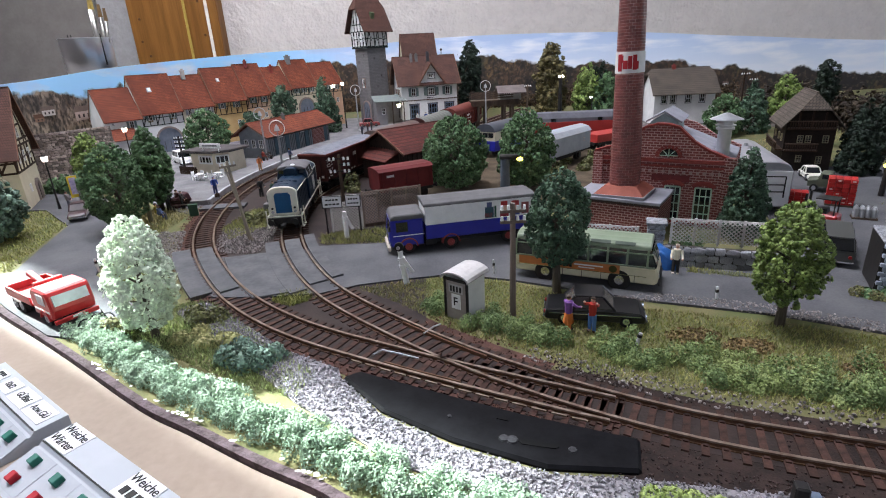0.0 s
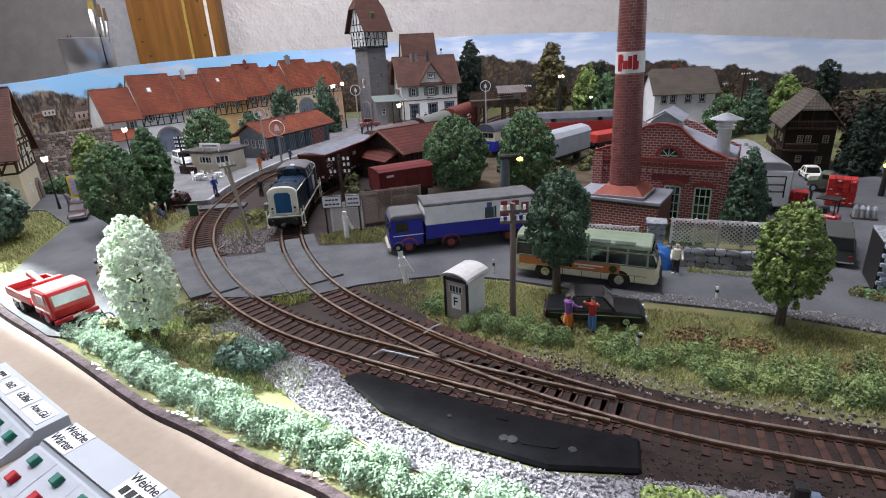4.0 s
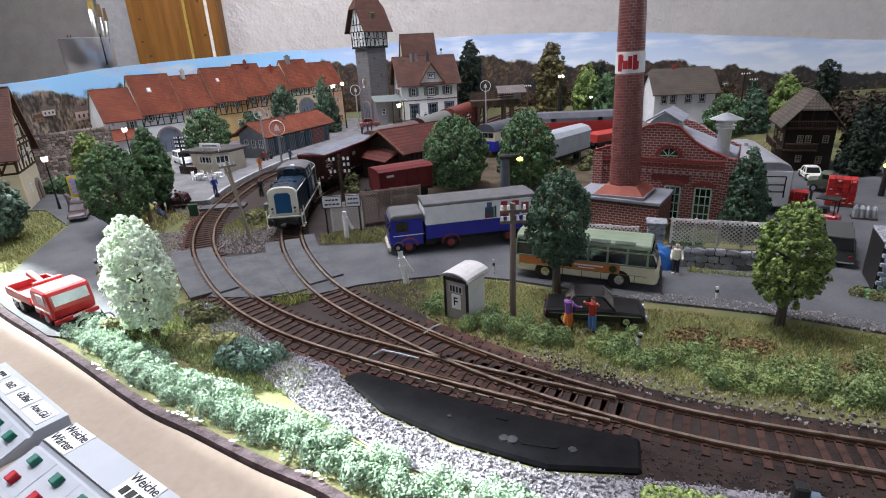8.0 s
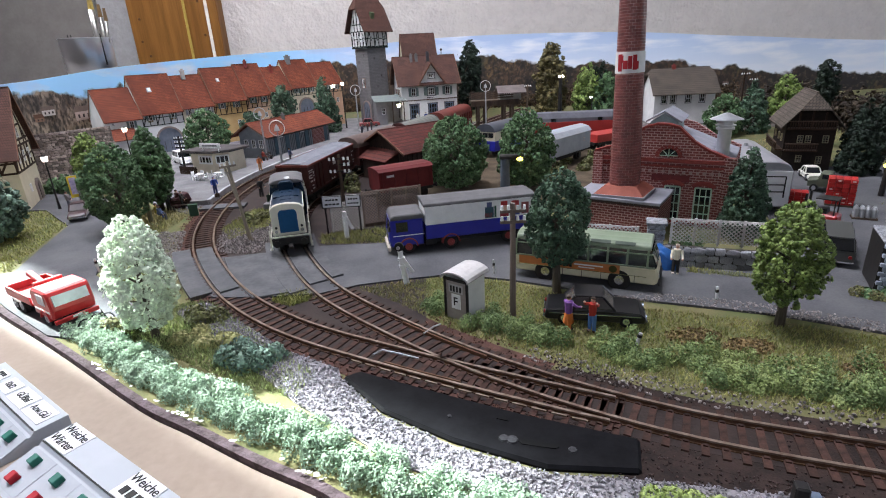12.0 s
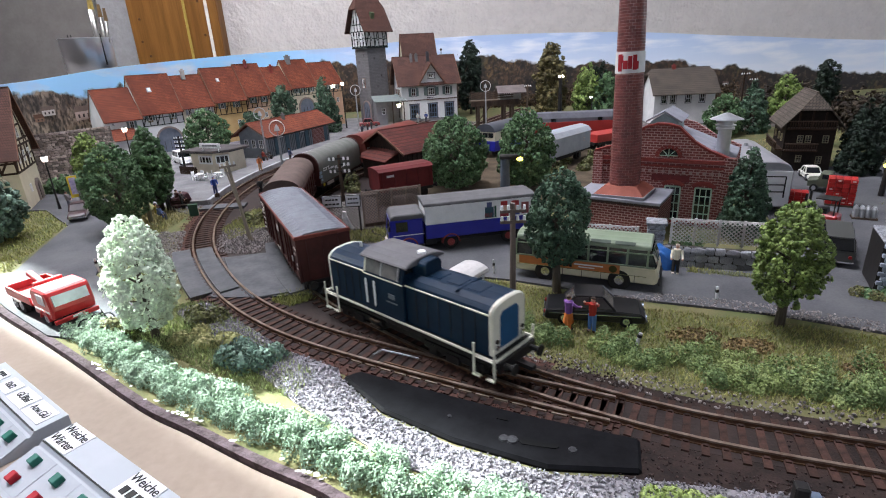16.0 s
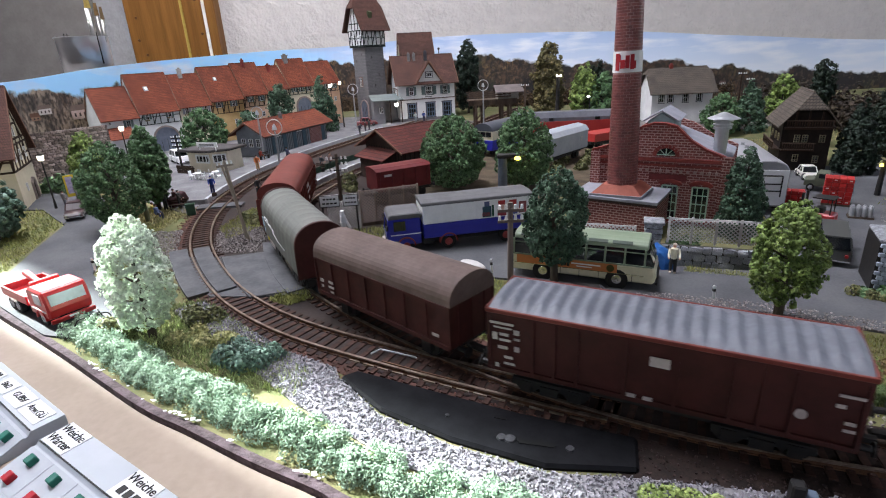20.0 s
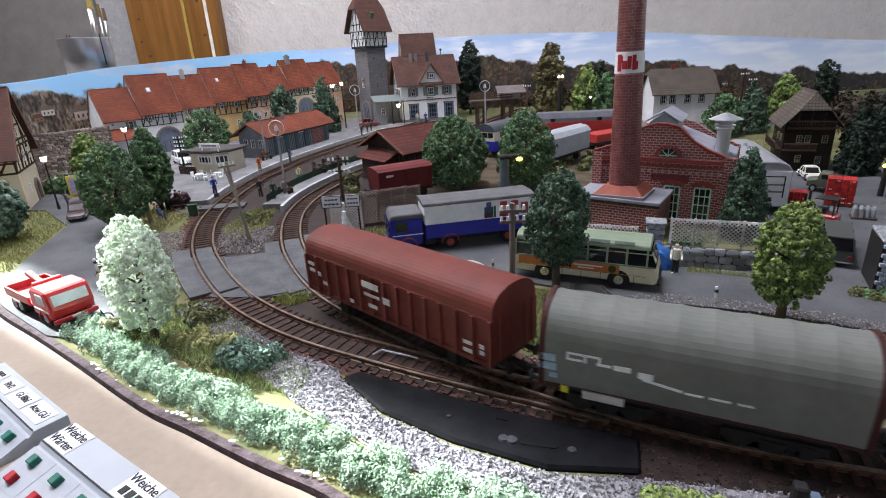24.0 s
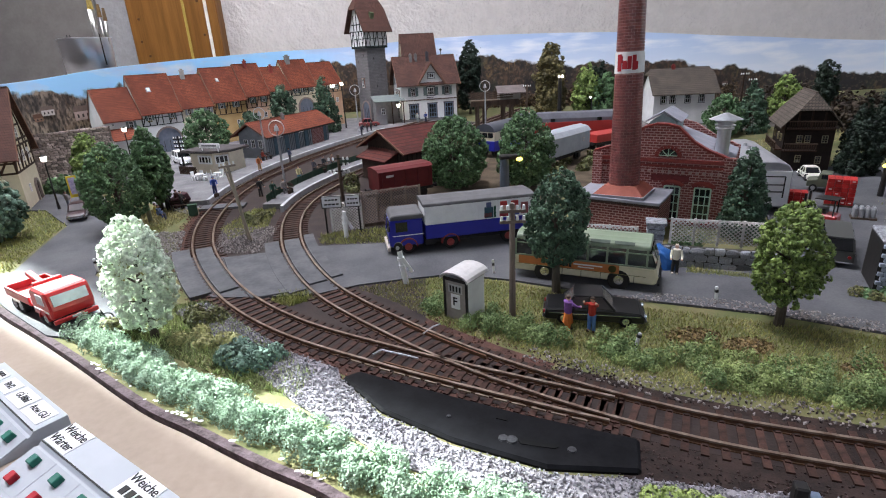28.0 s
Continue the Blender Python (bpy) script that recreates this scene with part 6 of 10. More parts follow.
# wooden loading stage with a cabin, beside the station
t = thing("loading_stage", pose(0.112, 1.04, 0, 0, 0, 4), "weathered wooden loading stage on trestles with a cabin", "stage")
boxpart("deck", (0.0, 0, 0.0500), (0.092, 0.030, 0.003), M_WOOD, t)
for y in (-0.015, 0.015):
    for z in (0.0560, 0.0600, 0.0640):
        boxpart("rail_board", (-0.006, y, z), (0.080, 0.0010, 0.0022), M_WOOD, t)
boxpart("beam", (0, -0.012, 0.0450), (0.092, 0.003, 0.007), M_WOOD, t)
for x in (-0.032, -0.018, 0.018, 0.034):
    for y in (-0.012, 0.012):
        boxpart("trestle_post", (x, y, 0.020), (0.004, 0.004, 0.048), M_WOOD, t)
boxpart("brace", (-0.025, -0.0145, 0.024), (0.044, 0.0014, 0.002), M_WOOD, t, ry=-50)
cb = boxpart("cabin", (0.030, 0.004, 0.058), (0.040, 0.026, 0.018), surf("pale_boards", (0.30, 0.28, 0.25), None, 80, 0.8, 0.3), t)
bm = bmesh.new()
prism(bm, [(-0.022, 0.064), (0.0, 0.076), (0.022, 0.064), (0.022, 0.0625), (0.0, 0.0745), (-0.022, 0.0625)], 0.004, 0.058, "x")
part("cabin_roof", bm, surf("brown_grey_felt", (0.16, 0.13, 0.125), (0.12, 0.10, 0.095), 80, 0.8, 0.2), t)
window(cb, pose(0.024, -0.009, 0), 0, 0.0605, 0.012, 0.006, rows=1, cols=3)

# ---- ground cover: roads, platforms, ballast ----
def plate(name, poly, z0, z1, material, label, kind="structure", bevel=0.0):
    bm = bmesh.new()
    prism(bm, poly, z0, z1)
    return solo(name, bm, material, label, kind=kind, bevel=bevel)


ROAD_L = [(-0.60, 0.60), (-0.44, 0.575), (-0.372, 0.508), (-0.352, 0.438), (-0.335, 0.385), (-0.352, 0.37), (-0.29, 0.318), (-0.235, 0.277), (-0.19, 0.265), (-0.19, 0.30), (-0.225, 0.335), (-0.262, 0.37), (-0.292, 0.445), (-0.325, 0.52), (-0.40, 0.62), (-0.46, 0.70), (-0.60, 0.72)]
plate("road", ROAD_L, -0.006, -0.0018, M_ASPHALT, "grey asphalt village street")
ROAD_M = [(-0.214, 0.398), (-0.176, 0.393), (-0.130, 0.396), (-0.100, 0.408), (-0.055, 0.407), (-0.028, 0.405), (0.09, 0.425), (0.115, 0.372), (0.150, 0.330), (0.20, 0.314), (0.24, 0.345), (0.275, 0.42), (0.33, 0.56), (0.50, 0.60), (0.50, 0.40), (0.36, 0.30), (0.232, 0.226), (0.183, 0.256),
          (0.125, 0.279), (0.075, 0.305), (0.043, 0.322), (0.005, 0.336), (-0.032, 0.331), (-0.058, 0.326), (-0.083, 0.315), (-0.119, 0.3145), (-0.153, 0.318), (-0.19, 0.352), (-0.203, 0.372)]
plate("road_main", ROAD_M, -0.0075, -0.0016, M_ASPHALT, "grey asphalt road over the level crossing")
plate("forecourt", [(-0.61, 0.73), (-0.44, 0.72), (-0.345, 0.60), (-0.262, 0.53), (-0.255, 0.66), (-0.238, 0.76), (-0.20, 0.86), (-0.13, 1.0), (-0.06, 1.13), (0.05, 1.19), (0.05, 1.35), (-0.3, 1.35), (-0.5, 1.1)], -0.0055, -0.0024, M_PAVE, "grey paved station forecourt")
plate("yard", [(0.02, 0.93), (0.12, 0.86), (0.36, 0.84), (0.60, 0.90), (0.60, 1.02), (0.15, 1.10), (0.06, 1.18)], -0.0055, -0.0026, surf("cinder_yard", (0.09, 0.08, 0.075), (0.15, 0.135, 0.125), 60, 0.95, 0.4), "grey cinder railway yard")

plate("goods_yard", [(-0.125, 0.60), (-0.085, 0.455), (-0.011, 0.485), (0.10, 0.50), (0.21, 0.60), (0.30, 0.70), (0.30, 0.83), (0.13, 0.85), (0.02, 0.90), (-0.05, 0.80), (-0.095, 0.72)], -0.0058, -0.0028, M_SOIL, "dark brown soil of the goods yard")

# level crossing boards between the rails
M_BOARD = surf("crossing_concrete", (0.066, 0.066, 0.071), (0.105, 0.105, 0.11), 70, 0.85, 0.25)


def crossing_board(line, a, b, d0, d1, label):
    ribbon("crossing_plate", line, d0, d1, -0.0045, -0.0003, M_BOARD, label, 0.006, a, b)


def near_s(line, x, y):
    return line.s[min(range(len(line.p)), key=lambda i: (line.p[i] - Vector((x, y))).length)]


sa0, sa1 = near_s(line_a, -0.197, 0.415), near_s(line_a, -0.143, 0.325)
sb0, sb1 = near_s(line_b, -0.127, 0.423), near_s(line_b, -0.086, 0.330)
crossing_board(line_a, sa0, sa1, -0.0062, 0.0062, "concrete crossing plate between the rails")
crossing_board(line_b, sb0, sb1, -0.0062, 0.0062, "concrete crossing plate between the rails")
crossing_board(line_a, sa0 - 0.004, sa1 - 0.004, -0.024, -0.0105, "concrete crossing plate beside the rail")
crossing_board(line_b, sb0 - 0.008, sb1, 0.0105, 0.019, "concrete crossing plate beside the rail")
crossing_board(line_b, sb0, sb1 + 0.01, -0.022, -0.0105, "concrete crossing plate beside the rail")
plate("crossing_slab", [(-0.1726, 0.3898), (-0.1383, 0.3973), (-0.1255, 0.3756), (-0.0960, 0.3200), (-0.1255, 0.3121), (-0.154, 0.3520)], -0.005, -0.0006, M_BOARD, "grey concrete slab between the two tracks", bevel=0.0004)
# small timber crossing at the platform end
s0 = near_s(line_a, -0.237, 0.545)
for d0, d1 in ((-0.020, -0.0095), (-0.006, 0.006), (0.0095, 0.026)):
    ribbon("foot_crossing", line_a, d0, d1, -0.004, -0.0003, M_BOARD, "small concrete foot crossing", 0.004, s0 - 0.009, s0 + 0.009)

# platforms with white edges
P1A, P1B = near_s(line_a, -0.09, 1.08), near_s(line_a, -0.238, 0.56)
ribbon("platform_one", line_a, -0.050, -0.0165, -0.006, 0.0028, M_PAVE, "grey paved platform beside the station", 0.012, P1A, P1B)
ribbon("platform_edge", line_a, -0.0185, -0.0150, -0.006, 0.0036, M_CONCRETE, "pale stone platform edge", 0.012, P1A, P1B)
P2A, P2B = near_s(line_b, -0.02, 0.855), near_s(line_b, -0.1436, 0.520)
ribbon("platform_two", line_b, -0.040, -0.0165, -0.006, 0.0030, M_PAVE, "grey island platform", 0.012, P2A, P2B - 0.012)
ribbon("platform_edge_two", line_b, -0.0185, -0.0150, -0.006, 0.0038, M_CONCRETE, "pale stone platform edge", 0.012, P2A, P2B)

# turnout machine plate
pl = thing("turnout_plate", Matrix(), "long black plastic turnout mechanism plate beside the track", "turnout plate")
bm = bmesh.new()
PLATE = [(-0.0515, 0.217), (-0.0435, 0.2215), (0.0, 0.1985), (0.030, 0.183), (0.0725, 0.1645), (0.067, 0.1475), (0.034, 0.1520), (0.0, 0.1690), (-0.030, 0.190)]
prism(bm, PLATE, -0.006, -0.0008)
part("cover", bm, M_BLACK, pl, "black plastic cover", bevel=0.0012)
for x, y, r in ((0.020, 0.1680, 0.0022), (0.0232, 0.1668, 0.0026), (0.045, 0.1595, 0.0019), (-0.001, 0.183, 0.001)):
    bm = bmesh.new()
    cyl(bm, (x, y, -0.0012), (x, y, -0.0002), r, r * 0.8, 14)
    part("screw", bm, surf("worn_black", (0.045, 0.045, 0.05), (0.02, 0.02, 0.022), 600, 0.5, 0.2), pl, "worn screw head")
bm = bmesh.new()
prism(bm, [(-0.0065, -0.0012), (0.0065, -0.0012), (0.0075, 0), (0.0065, 0.0012), (-0.0065, 0.0012), (-0.0075, 0)], -0.0009, -0.0005)
part("slot", bm, surf("slot_black", (0.004, 0.004, 0.004), None, 100, 0.9, 0), pl, "dark slot", m=pose(0.033, 0.1635, 0, 0, 0, -16))
bm = bmesh.new()
box(bm, (0.021, 0.1795, -0.0007), (0.005, 0.0012, 0.0004), -24)
part("slot", bm, surf("slot_black", (0.004, 0.004, 0.004), None, 100, 0.9, 0), pl)
# guard rail pieces beside the nearest rail
gd = thing("guard_strip", Matrix(), "row of short brass contact strips beside the rail", "contact strip")
for s in np.arange(near_s(line_a, -0.04, 0.238), near_s(line_a, 0.06, 0.186), 0.0085):
    p, wv = line_a.at(s)
    q = p + Vector((wv.y, -wv.x)) * 0.0118
    boxpart("contact", (q.x, q.y, -0.0006), (0.0062, 0.0008, 0.0008), M_RAIL_TOP, gd, rz=math.degrees(math.atan2(wv.y, wv.x)))
# throw bars and check rails of the turnout
tb = thing("turnout_rods", Matrix(), "bent wire rods and check rails of the turnout", "turnout")
for pts in (((-0.0385, 0.2345), (-0.034, 0.2385), (-0.024, 0.2335), (-0.015, 0.2285)), ((-0.013, 0.253), (-0.0075, 0.2605), (-0.0035, 0.263))):
    bm = bmesh.new()
    for a, b in zip(pts[:-1], pts[1:]):
        cyl(bm, (*a, -0.0004), (*b, -0.0004), 0.0005, n=6)
    part("rod", bm, M_GREYMETAL, tb)
for ln, d, a, b in ((line_a, -0.0062, (-0.030, 0.234), (0.012, 0.211)), (line_b, 0.0060, (-0.028, 0.2625), (0.016, 0.224))):
    ribbon("check_rail", ln, d - 0.0004, d + 0.0004, -0.0022, -0.0002, M_RAIL_SIDE, "", 0.006, near_s(ln, *a), near_s(ln, *b), parent=tb)


# ---- loose stones ----
def scatter(name, pts, sizes, template, faces, material, label, kind="stuff", flat=0.7, parent=None, up=None):
    """Many small turned copies of one shape in a single mesh. up: lean of each piece's z axis."""
    n, k = len(pts), len(template)
    rng = np.random.default_rng(7)
    if up is None:
        q = rng.normal(size=(n, 4))
        q /= np.linalg.norm(q, axis=1)[:, None]
    else:
        a = rng.uniform(0, 2 * np.pi, n)
        z = up / np.linalg.norm(up, axis=1)[:, None]
        ref = np.where(np.abs(z[:, 2:3]) < 0.9, np.array([[0, 0, 1.0]]), np.array([[1.0, 0, 0]]))
        x = np.cross(ref, z)
        x /= np.linalg.norm(x, axis=1)[:, None]
        y = np.cross(z, x)
        xx = x * np.cos(a)[:, None] + y * np.sin(a)[:, None]
        yy = np.cross(z, xx)
        rot = np.stack([xx, yy, z], axis=2)
    if up is None:
        w, x, y, z = q.T
        rot = np.stack([np.stack([1 - 2 * (y * y + z * z), 2 * (x * y - z * w), 2 * (x * z + y * w)], 1), np.stack([2 * (x * y + z * w), 1 - 2 * (x * x + z * z), 2 * (y * z - x * w)], 1),
                        np.stack([2 * (x * z - y * w), 2 * (y * z + x * w), 1 - 2 * (x * x + y * y)], 1)], 1)
    jit = 1 + rng.uniform(-0.25, 0.25, size=(n, k, 3))
    v = np.einsum("nij,nkj->nki", rot, template[None] * jit) * np.asarray(sizes)[:, None, None]
    v = v + np.asarray(pts)[:, None, :]
    f = (np.asarray(faces)[None] + (np.arange(n) * k)[:, None, None]).reshape(-1, len(faces[0]))
    me = bpy.data.meshes.new(name)
    me.from_pydata(v.reshape(-1, 3).tolist(), [], f.tolist())
    me.materials.append(material)
    ob = new(name, me)
    if parent:
        ob.parent = parent
        return tagged(ob, label)
    return tagged(ob, label, kind=kind)


STONE = np.array([(1, 0, 0), (-1, 0, 0), (0, 0.8, 0), (0, -0.8, 0), (0, 0, 0.7), (0, 0, -0.7)])
STONE_F = [(0, 2, 4), (2, 1, 4), (1, 3, 4), (3, 0, 4), (2, 0, 5), (1, 2, 5), (3, 1, 5), (0, 3, 5)]
rng = np.random.default_rng(3)


def dist_to(line, p):
    a = np.array([tuple(q) for q in line.p])
    d = np.linalg.norm(p[:, None] - a[None], axis=2)
    return d.min(1)


def fill(poly, n, seed):
    """n random plan points inside a polygon."""
    r = np.random.default_rng(seed)
    xs, ys = [p[0] for p in poly], [p[1] for p in poly]
    out = []
    while len(out) < n:
        p = (r.uniform(min(xs), max(xs)), r.uniform(min(ys), max(ys)))
        if inside(p, poly):
            out.append(p)
    return np.array(out)


def with_z(p, z, dz=0.0, seed=1):
    r = np.random.default_rng(seed)
    return np.c_[p, np.full(len(p), z) + r.uniform(-dz, dz, len(p))]


# grey gravel along the front, between hedge and track
FRONT = [(-0.155, 0.312), (-0.125, 0.283), (-0.085, 0.245), (-0.055, 0.226), (-0.052, 0.217), (-0.030, 0.188), (0.0, 0.167), (0.034, 0.150), (0.068, 0.1445), (0.085, 0.1405), (0.141, 0.128), (0.30, 0.062), (0.30, 0.045), (0.1, 0.085), (0.03, 0.132), (-0.02, 0.158), (-0.07, 0.20), (-0.13, 0.262), (-0.17, 0.300)]
plate("gravel_bed", FRONT, -0.006, -0.0022, surf("gravel_bed", (0.30, 0.28, 0.30), (0.20, 0.19, 0.20), 400, 0.95, 0.6, fine=1500), "grey gravel strip along the front")
p = fill(FRONT, 15000, 5)
scatter("gravel", with_z(p, -0.0016, 0.0005), rng.uniform(0.00038, 0.00098, len(p)), STONE, STONE_F, M_GRAVEL, "loose grey gravel along the front of the layout")
# rusty ballast on the shoulders and between sleepers
stones = {False: ([], []), True: ([], [])}
for line, s_end in ((line_a, END_A), (line_b, 1.62)):
    for q0 in np.arange(0.25, s_end, 0.0011):
        c, wv = line.at(q0)
        for _ in range(9):
            d = rng.choice([-1, 1]) * rng.uniform(0.0, 0.026)
            if c.x > 0.075 and rng.uniform() < 0.4:
                d = -rng.uniform(0.02, 0.040)
            q = c + Vector((-wv.y, wv.x)) * float(d)
            if q.y > 0.07 and q.x < 0.35 and not inside(q, TURNOUT):
                bed, size = stones[q.x > OILY_X]
                bed.append((q.x, q.y, -0.0026 if abs(d) < 0.0155 else -0.0026))
                size.append(rng.uniform(0.0003, 0.0007) if abs(d) < 0.0155 else rng.uniform(0.0004, 0.0010))
scatter("ballast", np.array(stones[False][0]), stones[False][1], STONE, STONE_F, M_RUST, "rust brown track ballast stones")
scatter("dark_ballast", np.array(stones[True][0]), stones[True][1], STONE, STONE_F, surf("oily_gravel", (0.060, 0.038, 0.033), (0.022, 0.015, 0.014), 300, 0.8, 0.2, random_hue=0.6), "oily dark ballast stones")
ribbon("ballast_shoulder", line_b, -0.044, -0.0208, -0.006, -0.0029, M_OILY, "dark ballast shoulder on the near side of the track", 0.01, near_s(line_b, 0.078, 0.180), near_s(line_b, 0.36, 0.078))
# grey ballast on the far side of the tracks and along the kerbs
strip = []
for s in np.arange(near_s(line_b, 0.03, 0.215), near_s(line_b, 0.36, 0.08), 0.0004):
    c, wv = line_b.at(s)
    strip.append(tuple(c + Vector((-wv.y, wv.x)) * float(rng.uniform(0.016, 0.030))))
for poly, n in (([(-0.235, 0.455), (-0.205, 0.46), (-0.16, 0.455), (-0.16, 0.40), (-0.172, 0.40), (-0.205, 0.44)], 0), ([(-0.203, 0.47), (-0.15, 0.47), (-0.148, 0.40), (-0.185, 0.402), (-0.195, 0.43)], 1500), ([(0.09, 0.288), (0.13, 0.278), (0.183, 0.255), (0.232, 0.226), (0.24, 0.235), (0.19, 0.266), (0.13, 0.290)], 1800),
                ([(-0.265, 0.47), (-0.238, 0.47), (-0.215, 0.405), (-0.205, 0.37), (-0.225, 0.375), (-0.25, 0.43)], 1400), ([(0.232, 0.226), (0.36, 0.30), (0.42, 0.30), (0.3, 0.22)], 1200), ([(0.25, 0.29), (0.30, 0.32), (0.37, 0.42), (0.39, 0.42), (0.36, 0.33), (0.29, 0.28)], 900)):
    if n:
        strip += [tuple(q) for q in fill(poly, n, 11 + n)]
p = np.array(strip)
scatter("roadside_gravel", with_z(p, -0.0020, 0.0005), rng.uniform(0.0004, 0.0011, len(p)), STONE, STONE_F, surf("mixed_gravel", (0.30, 0.27, 0.26), (0.18, 0.155, 0.145), 300, 0.9, 0.2, random_hue=0.5), "mixed grey and brown gravel beside track and road")

# ---- plants ----
LEAF = np.array([(0, 0, 0.18), (1, 0, 0), (0, 0.72, 0.02), (-1, 0, 0), (0, -0.72, 0.02)])
LEAF_F = [(0, 1, 2), (0, 2, 3), (0, 3, 4), (0, 4, 1)]
BLADE = np.array([(-0.10, 0, 0), (0.10, 0, 0), (0.22, 0.05, 1.0)])
BLADE_F = [(0, 1, 2)]


def leaf_mat(name, a, b, hue=0.62):
    return surf(name, a, b, 60, 0.7, 0.0, random_hue=hue, spec=0.28)


M_LEAF_MID = leaf_mat("mid_green_leaves", (0.055, 0.110, 0.048), (0.105, 0.180, 0.080))
M_LEAF_DARK = leaf_mat("dark_green_leaves", (0.034, 0.068, 0.042), (0.080, 0.135, 0.082))
M_LEAF_LIME = leaf_mat("yellow_green_leaves", (0.085, 0.135, 0.034), (0.21, 0.28, 0.075))
# the sunlit tree's leaves: sun glare is painted in as a near-white green
M_LEAF_SUNLIT = leaf_mat("sunlit_green_leaves", (0.55, 0.63, 0.50), (0.70, 0.76, 0.64), 0.25)
M_LEAF_TEAL = leaf_mat("blue_green_leaves", (0.095, 0.165, 0.125), (0.17, 0.25, 0.19))
M_LEAF_OLIVE = leaf_mat("olive_leaves", (0.075, 0.085, 0.03), (0.13, 0.125, 0.05))
M_LEAF_BROWN = leaf_mat("autumn_leaves", (0.075, 0.066, 0.026), (0.135, 0.11, 0.045))
M_CONIFER = leaf_mat("conifer_green", (0.008, 0.016, 0.010), (0.017, 0.029, 0.018), 0.6)


def crown_points(profile, n, seed, rough=0.12, tuft=20):
    """Leaves set in tufts over the outer shell of a lumpy crown. profile: (height, radius) pairs."""
    r = np.random.default_rng(seed)
    hs, rs = np.array([p[0] for p in profile]), np.array([p[1] for p in profile])
    span, steps = hs[-1] - hs[0], np.linspace(hs[0], hs[-1], 200)
    w = np.interp(steps, hs, rs)
    slope = np.gradient(w, span / 199)
    cum = np.cumsum(w * np.sqrt(1 + np.clip(slope, -3, 3) ** 2))
    cum /= cum[-1]
    k = max(60, n // tuft)
    z = np.interp(r.uniform(0, 1, k), cum, steps)
    a = r.uniform(0, 2 * np.pi, k)
    ph = r.uniform(0, 6.28, 3)
    lump = 1 + rough * (np.sin(3 * a + ph[0] + 9 * z / span) + 0.8 * np.sin(5 * a + ph[1] - 14 * z / span) + 0.6 * np.sin(8 * a + ph[2] + 23 * z / span)) * 0.6
    rad = np.interp(z, hs, rs) * lump * (1 - 0.16 * r.uniform(0, 1, k) ** 1.5)
    nz = np.clip(-np.interp(z, steps, slope), -1, 2)
    out = np.c_[np.cos(a), np.sin(a), nz]
    out /= np.linalg.norm(out, axis=1)[:, None]
    size = math.sqrt(2 * np.pi * float(np.mean(rs)) * span / k)
    which = r.integers(0, k, n)
    d = r.normal(size=(n, 3))
    d /= np.linalg.norm(d, axis=1)[:, None]
    d += out[which] * 0.6
    d /= np.linalg.norm(d, axis=1)[:, None]
    inner = r.uniform(0, 1, n) < 0.38
    c = np.c_[rad * np.cos(a), rad * np.sin(a), z][which]
    mid = np.array([0, 0, (hs[0] + hs[-1]) / 2])
    c[inner] = mid + (c[inner] - mid) * r.uniform(0.72, 0.92, (int(inner.sum()), 1)) + r.normal(scale=size * 0.5, size=(int(inner.sum()), 3))
    p = c + d * (size * 0.72 * r.uniform(0.6, 1.05, n) * r.uniform(0.7, 1.2, k)[which])[:, None] * np.where(inner, 0.4, 1.0)[:, None]
    return p, d + r.normal(scale=0.3, size=(n, 3)) + np.array([0, 0, 0.2])


def tree(x, y, profile, trunk_h, leaf, n, size, label, seed, trunk_r=0.0028, category="tree", name="tree", z=-0.003, rough=0.12):
    t = thing(name, pose(x, y, z), label, category)
    bm = bmesh.new()
    r = random.Random(seed)
    top = profile[-1][0] * 0.8
    px, py, pz = 0.0, 0.0, -0.002
    for k in range(6):
        nx, ny, nz = px + r.uniform(-0.0008, 0.0008), py + r.uniform(-0.0008, 0.0008), top * (k + 1) / 6
        cyl(bm, (px, py, pz), (nx, ny, nz), trunk_r * (1.15 - k * 0.16), trunk_r * (1.15 - (k + 1) * 0.16), 9)
        px, py, pz = nx, ny, nz
    trunk = part("trunk", bm, M_BARK, t, "rough bark trunk")
    for k in range(7):
        a, h = k * 2.4 + seed, trunk_h * 0.85 + (top - trunk_h) * k / 8
        rr = float(np.interp(h + 0.006, [p[0] for p in profile], [p[1] for p in profile])) * 0.75
        bm = bmesh.new()
        cyl(bm, (0, 0, h), (rr * math.cos(a), rr * math.sin(a), h + rr * 0.6), trunk_r * 0.4, trunk_r * 0.12, 6)
        part("limb", bm, M_BARK, trunk)
    n, size = int(n * 1.65), size * 0.74
    p, up = crown_points(profile, n, seed, rough)
    rg = np.random.default_rng(seed)
    scatter("crown", p, rg.uniform(size * 0.6, size * 1.3, n), LEAF, LEAF_F, leaf, "crown of many small leaf clumps", parent=t, up=up)
    return t


ROUND = [(0.0, 0.30), (0.12, 0.75), (0.35, 1.0), (0.6, 0.92), (0.8, 0.66), (0.93, 0.36), (1.0, 0.08)]
EGG = [(0.0, 0.45), (0.10, 0.80), (0.28, 1.0), (0.5, 0.92), (0.72, 0.70), (0.9, 0.40), (1.0, 0.08)]
OVAL = [(0.0, 0.42), (0.08, 0.74), (0.25, 0.98), (0.48, 1.0), (0.70, 0.84), (0.88, 0.54), (0.97, 0.26), (1.0, 0.06)]
CONE = [(0.0, 0.85), (0.08, 1.0), (0.3, 0.88), (0.55, 0.66), (0.8, 0.36), (1.0, 0.03)]
COLUMN = [(0.0, 0.6), (0.15, 1.0), (0.4, 0.85), (0.6, 1.0), (0.8, 0.7), (1.0, 0.15)]


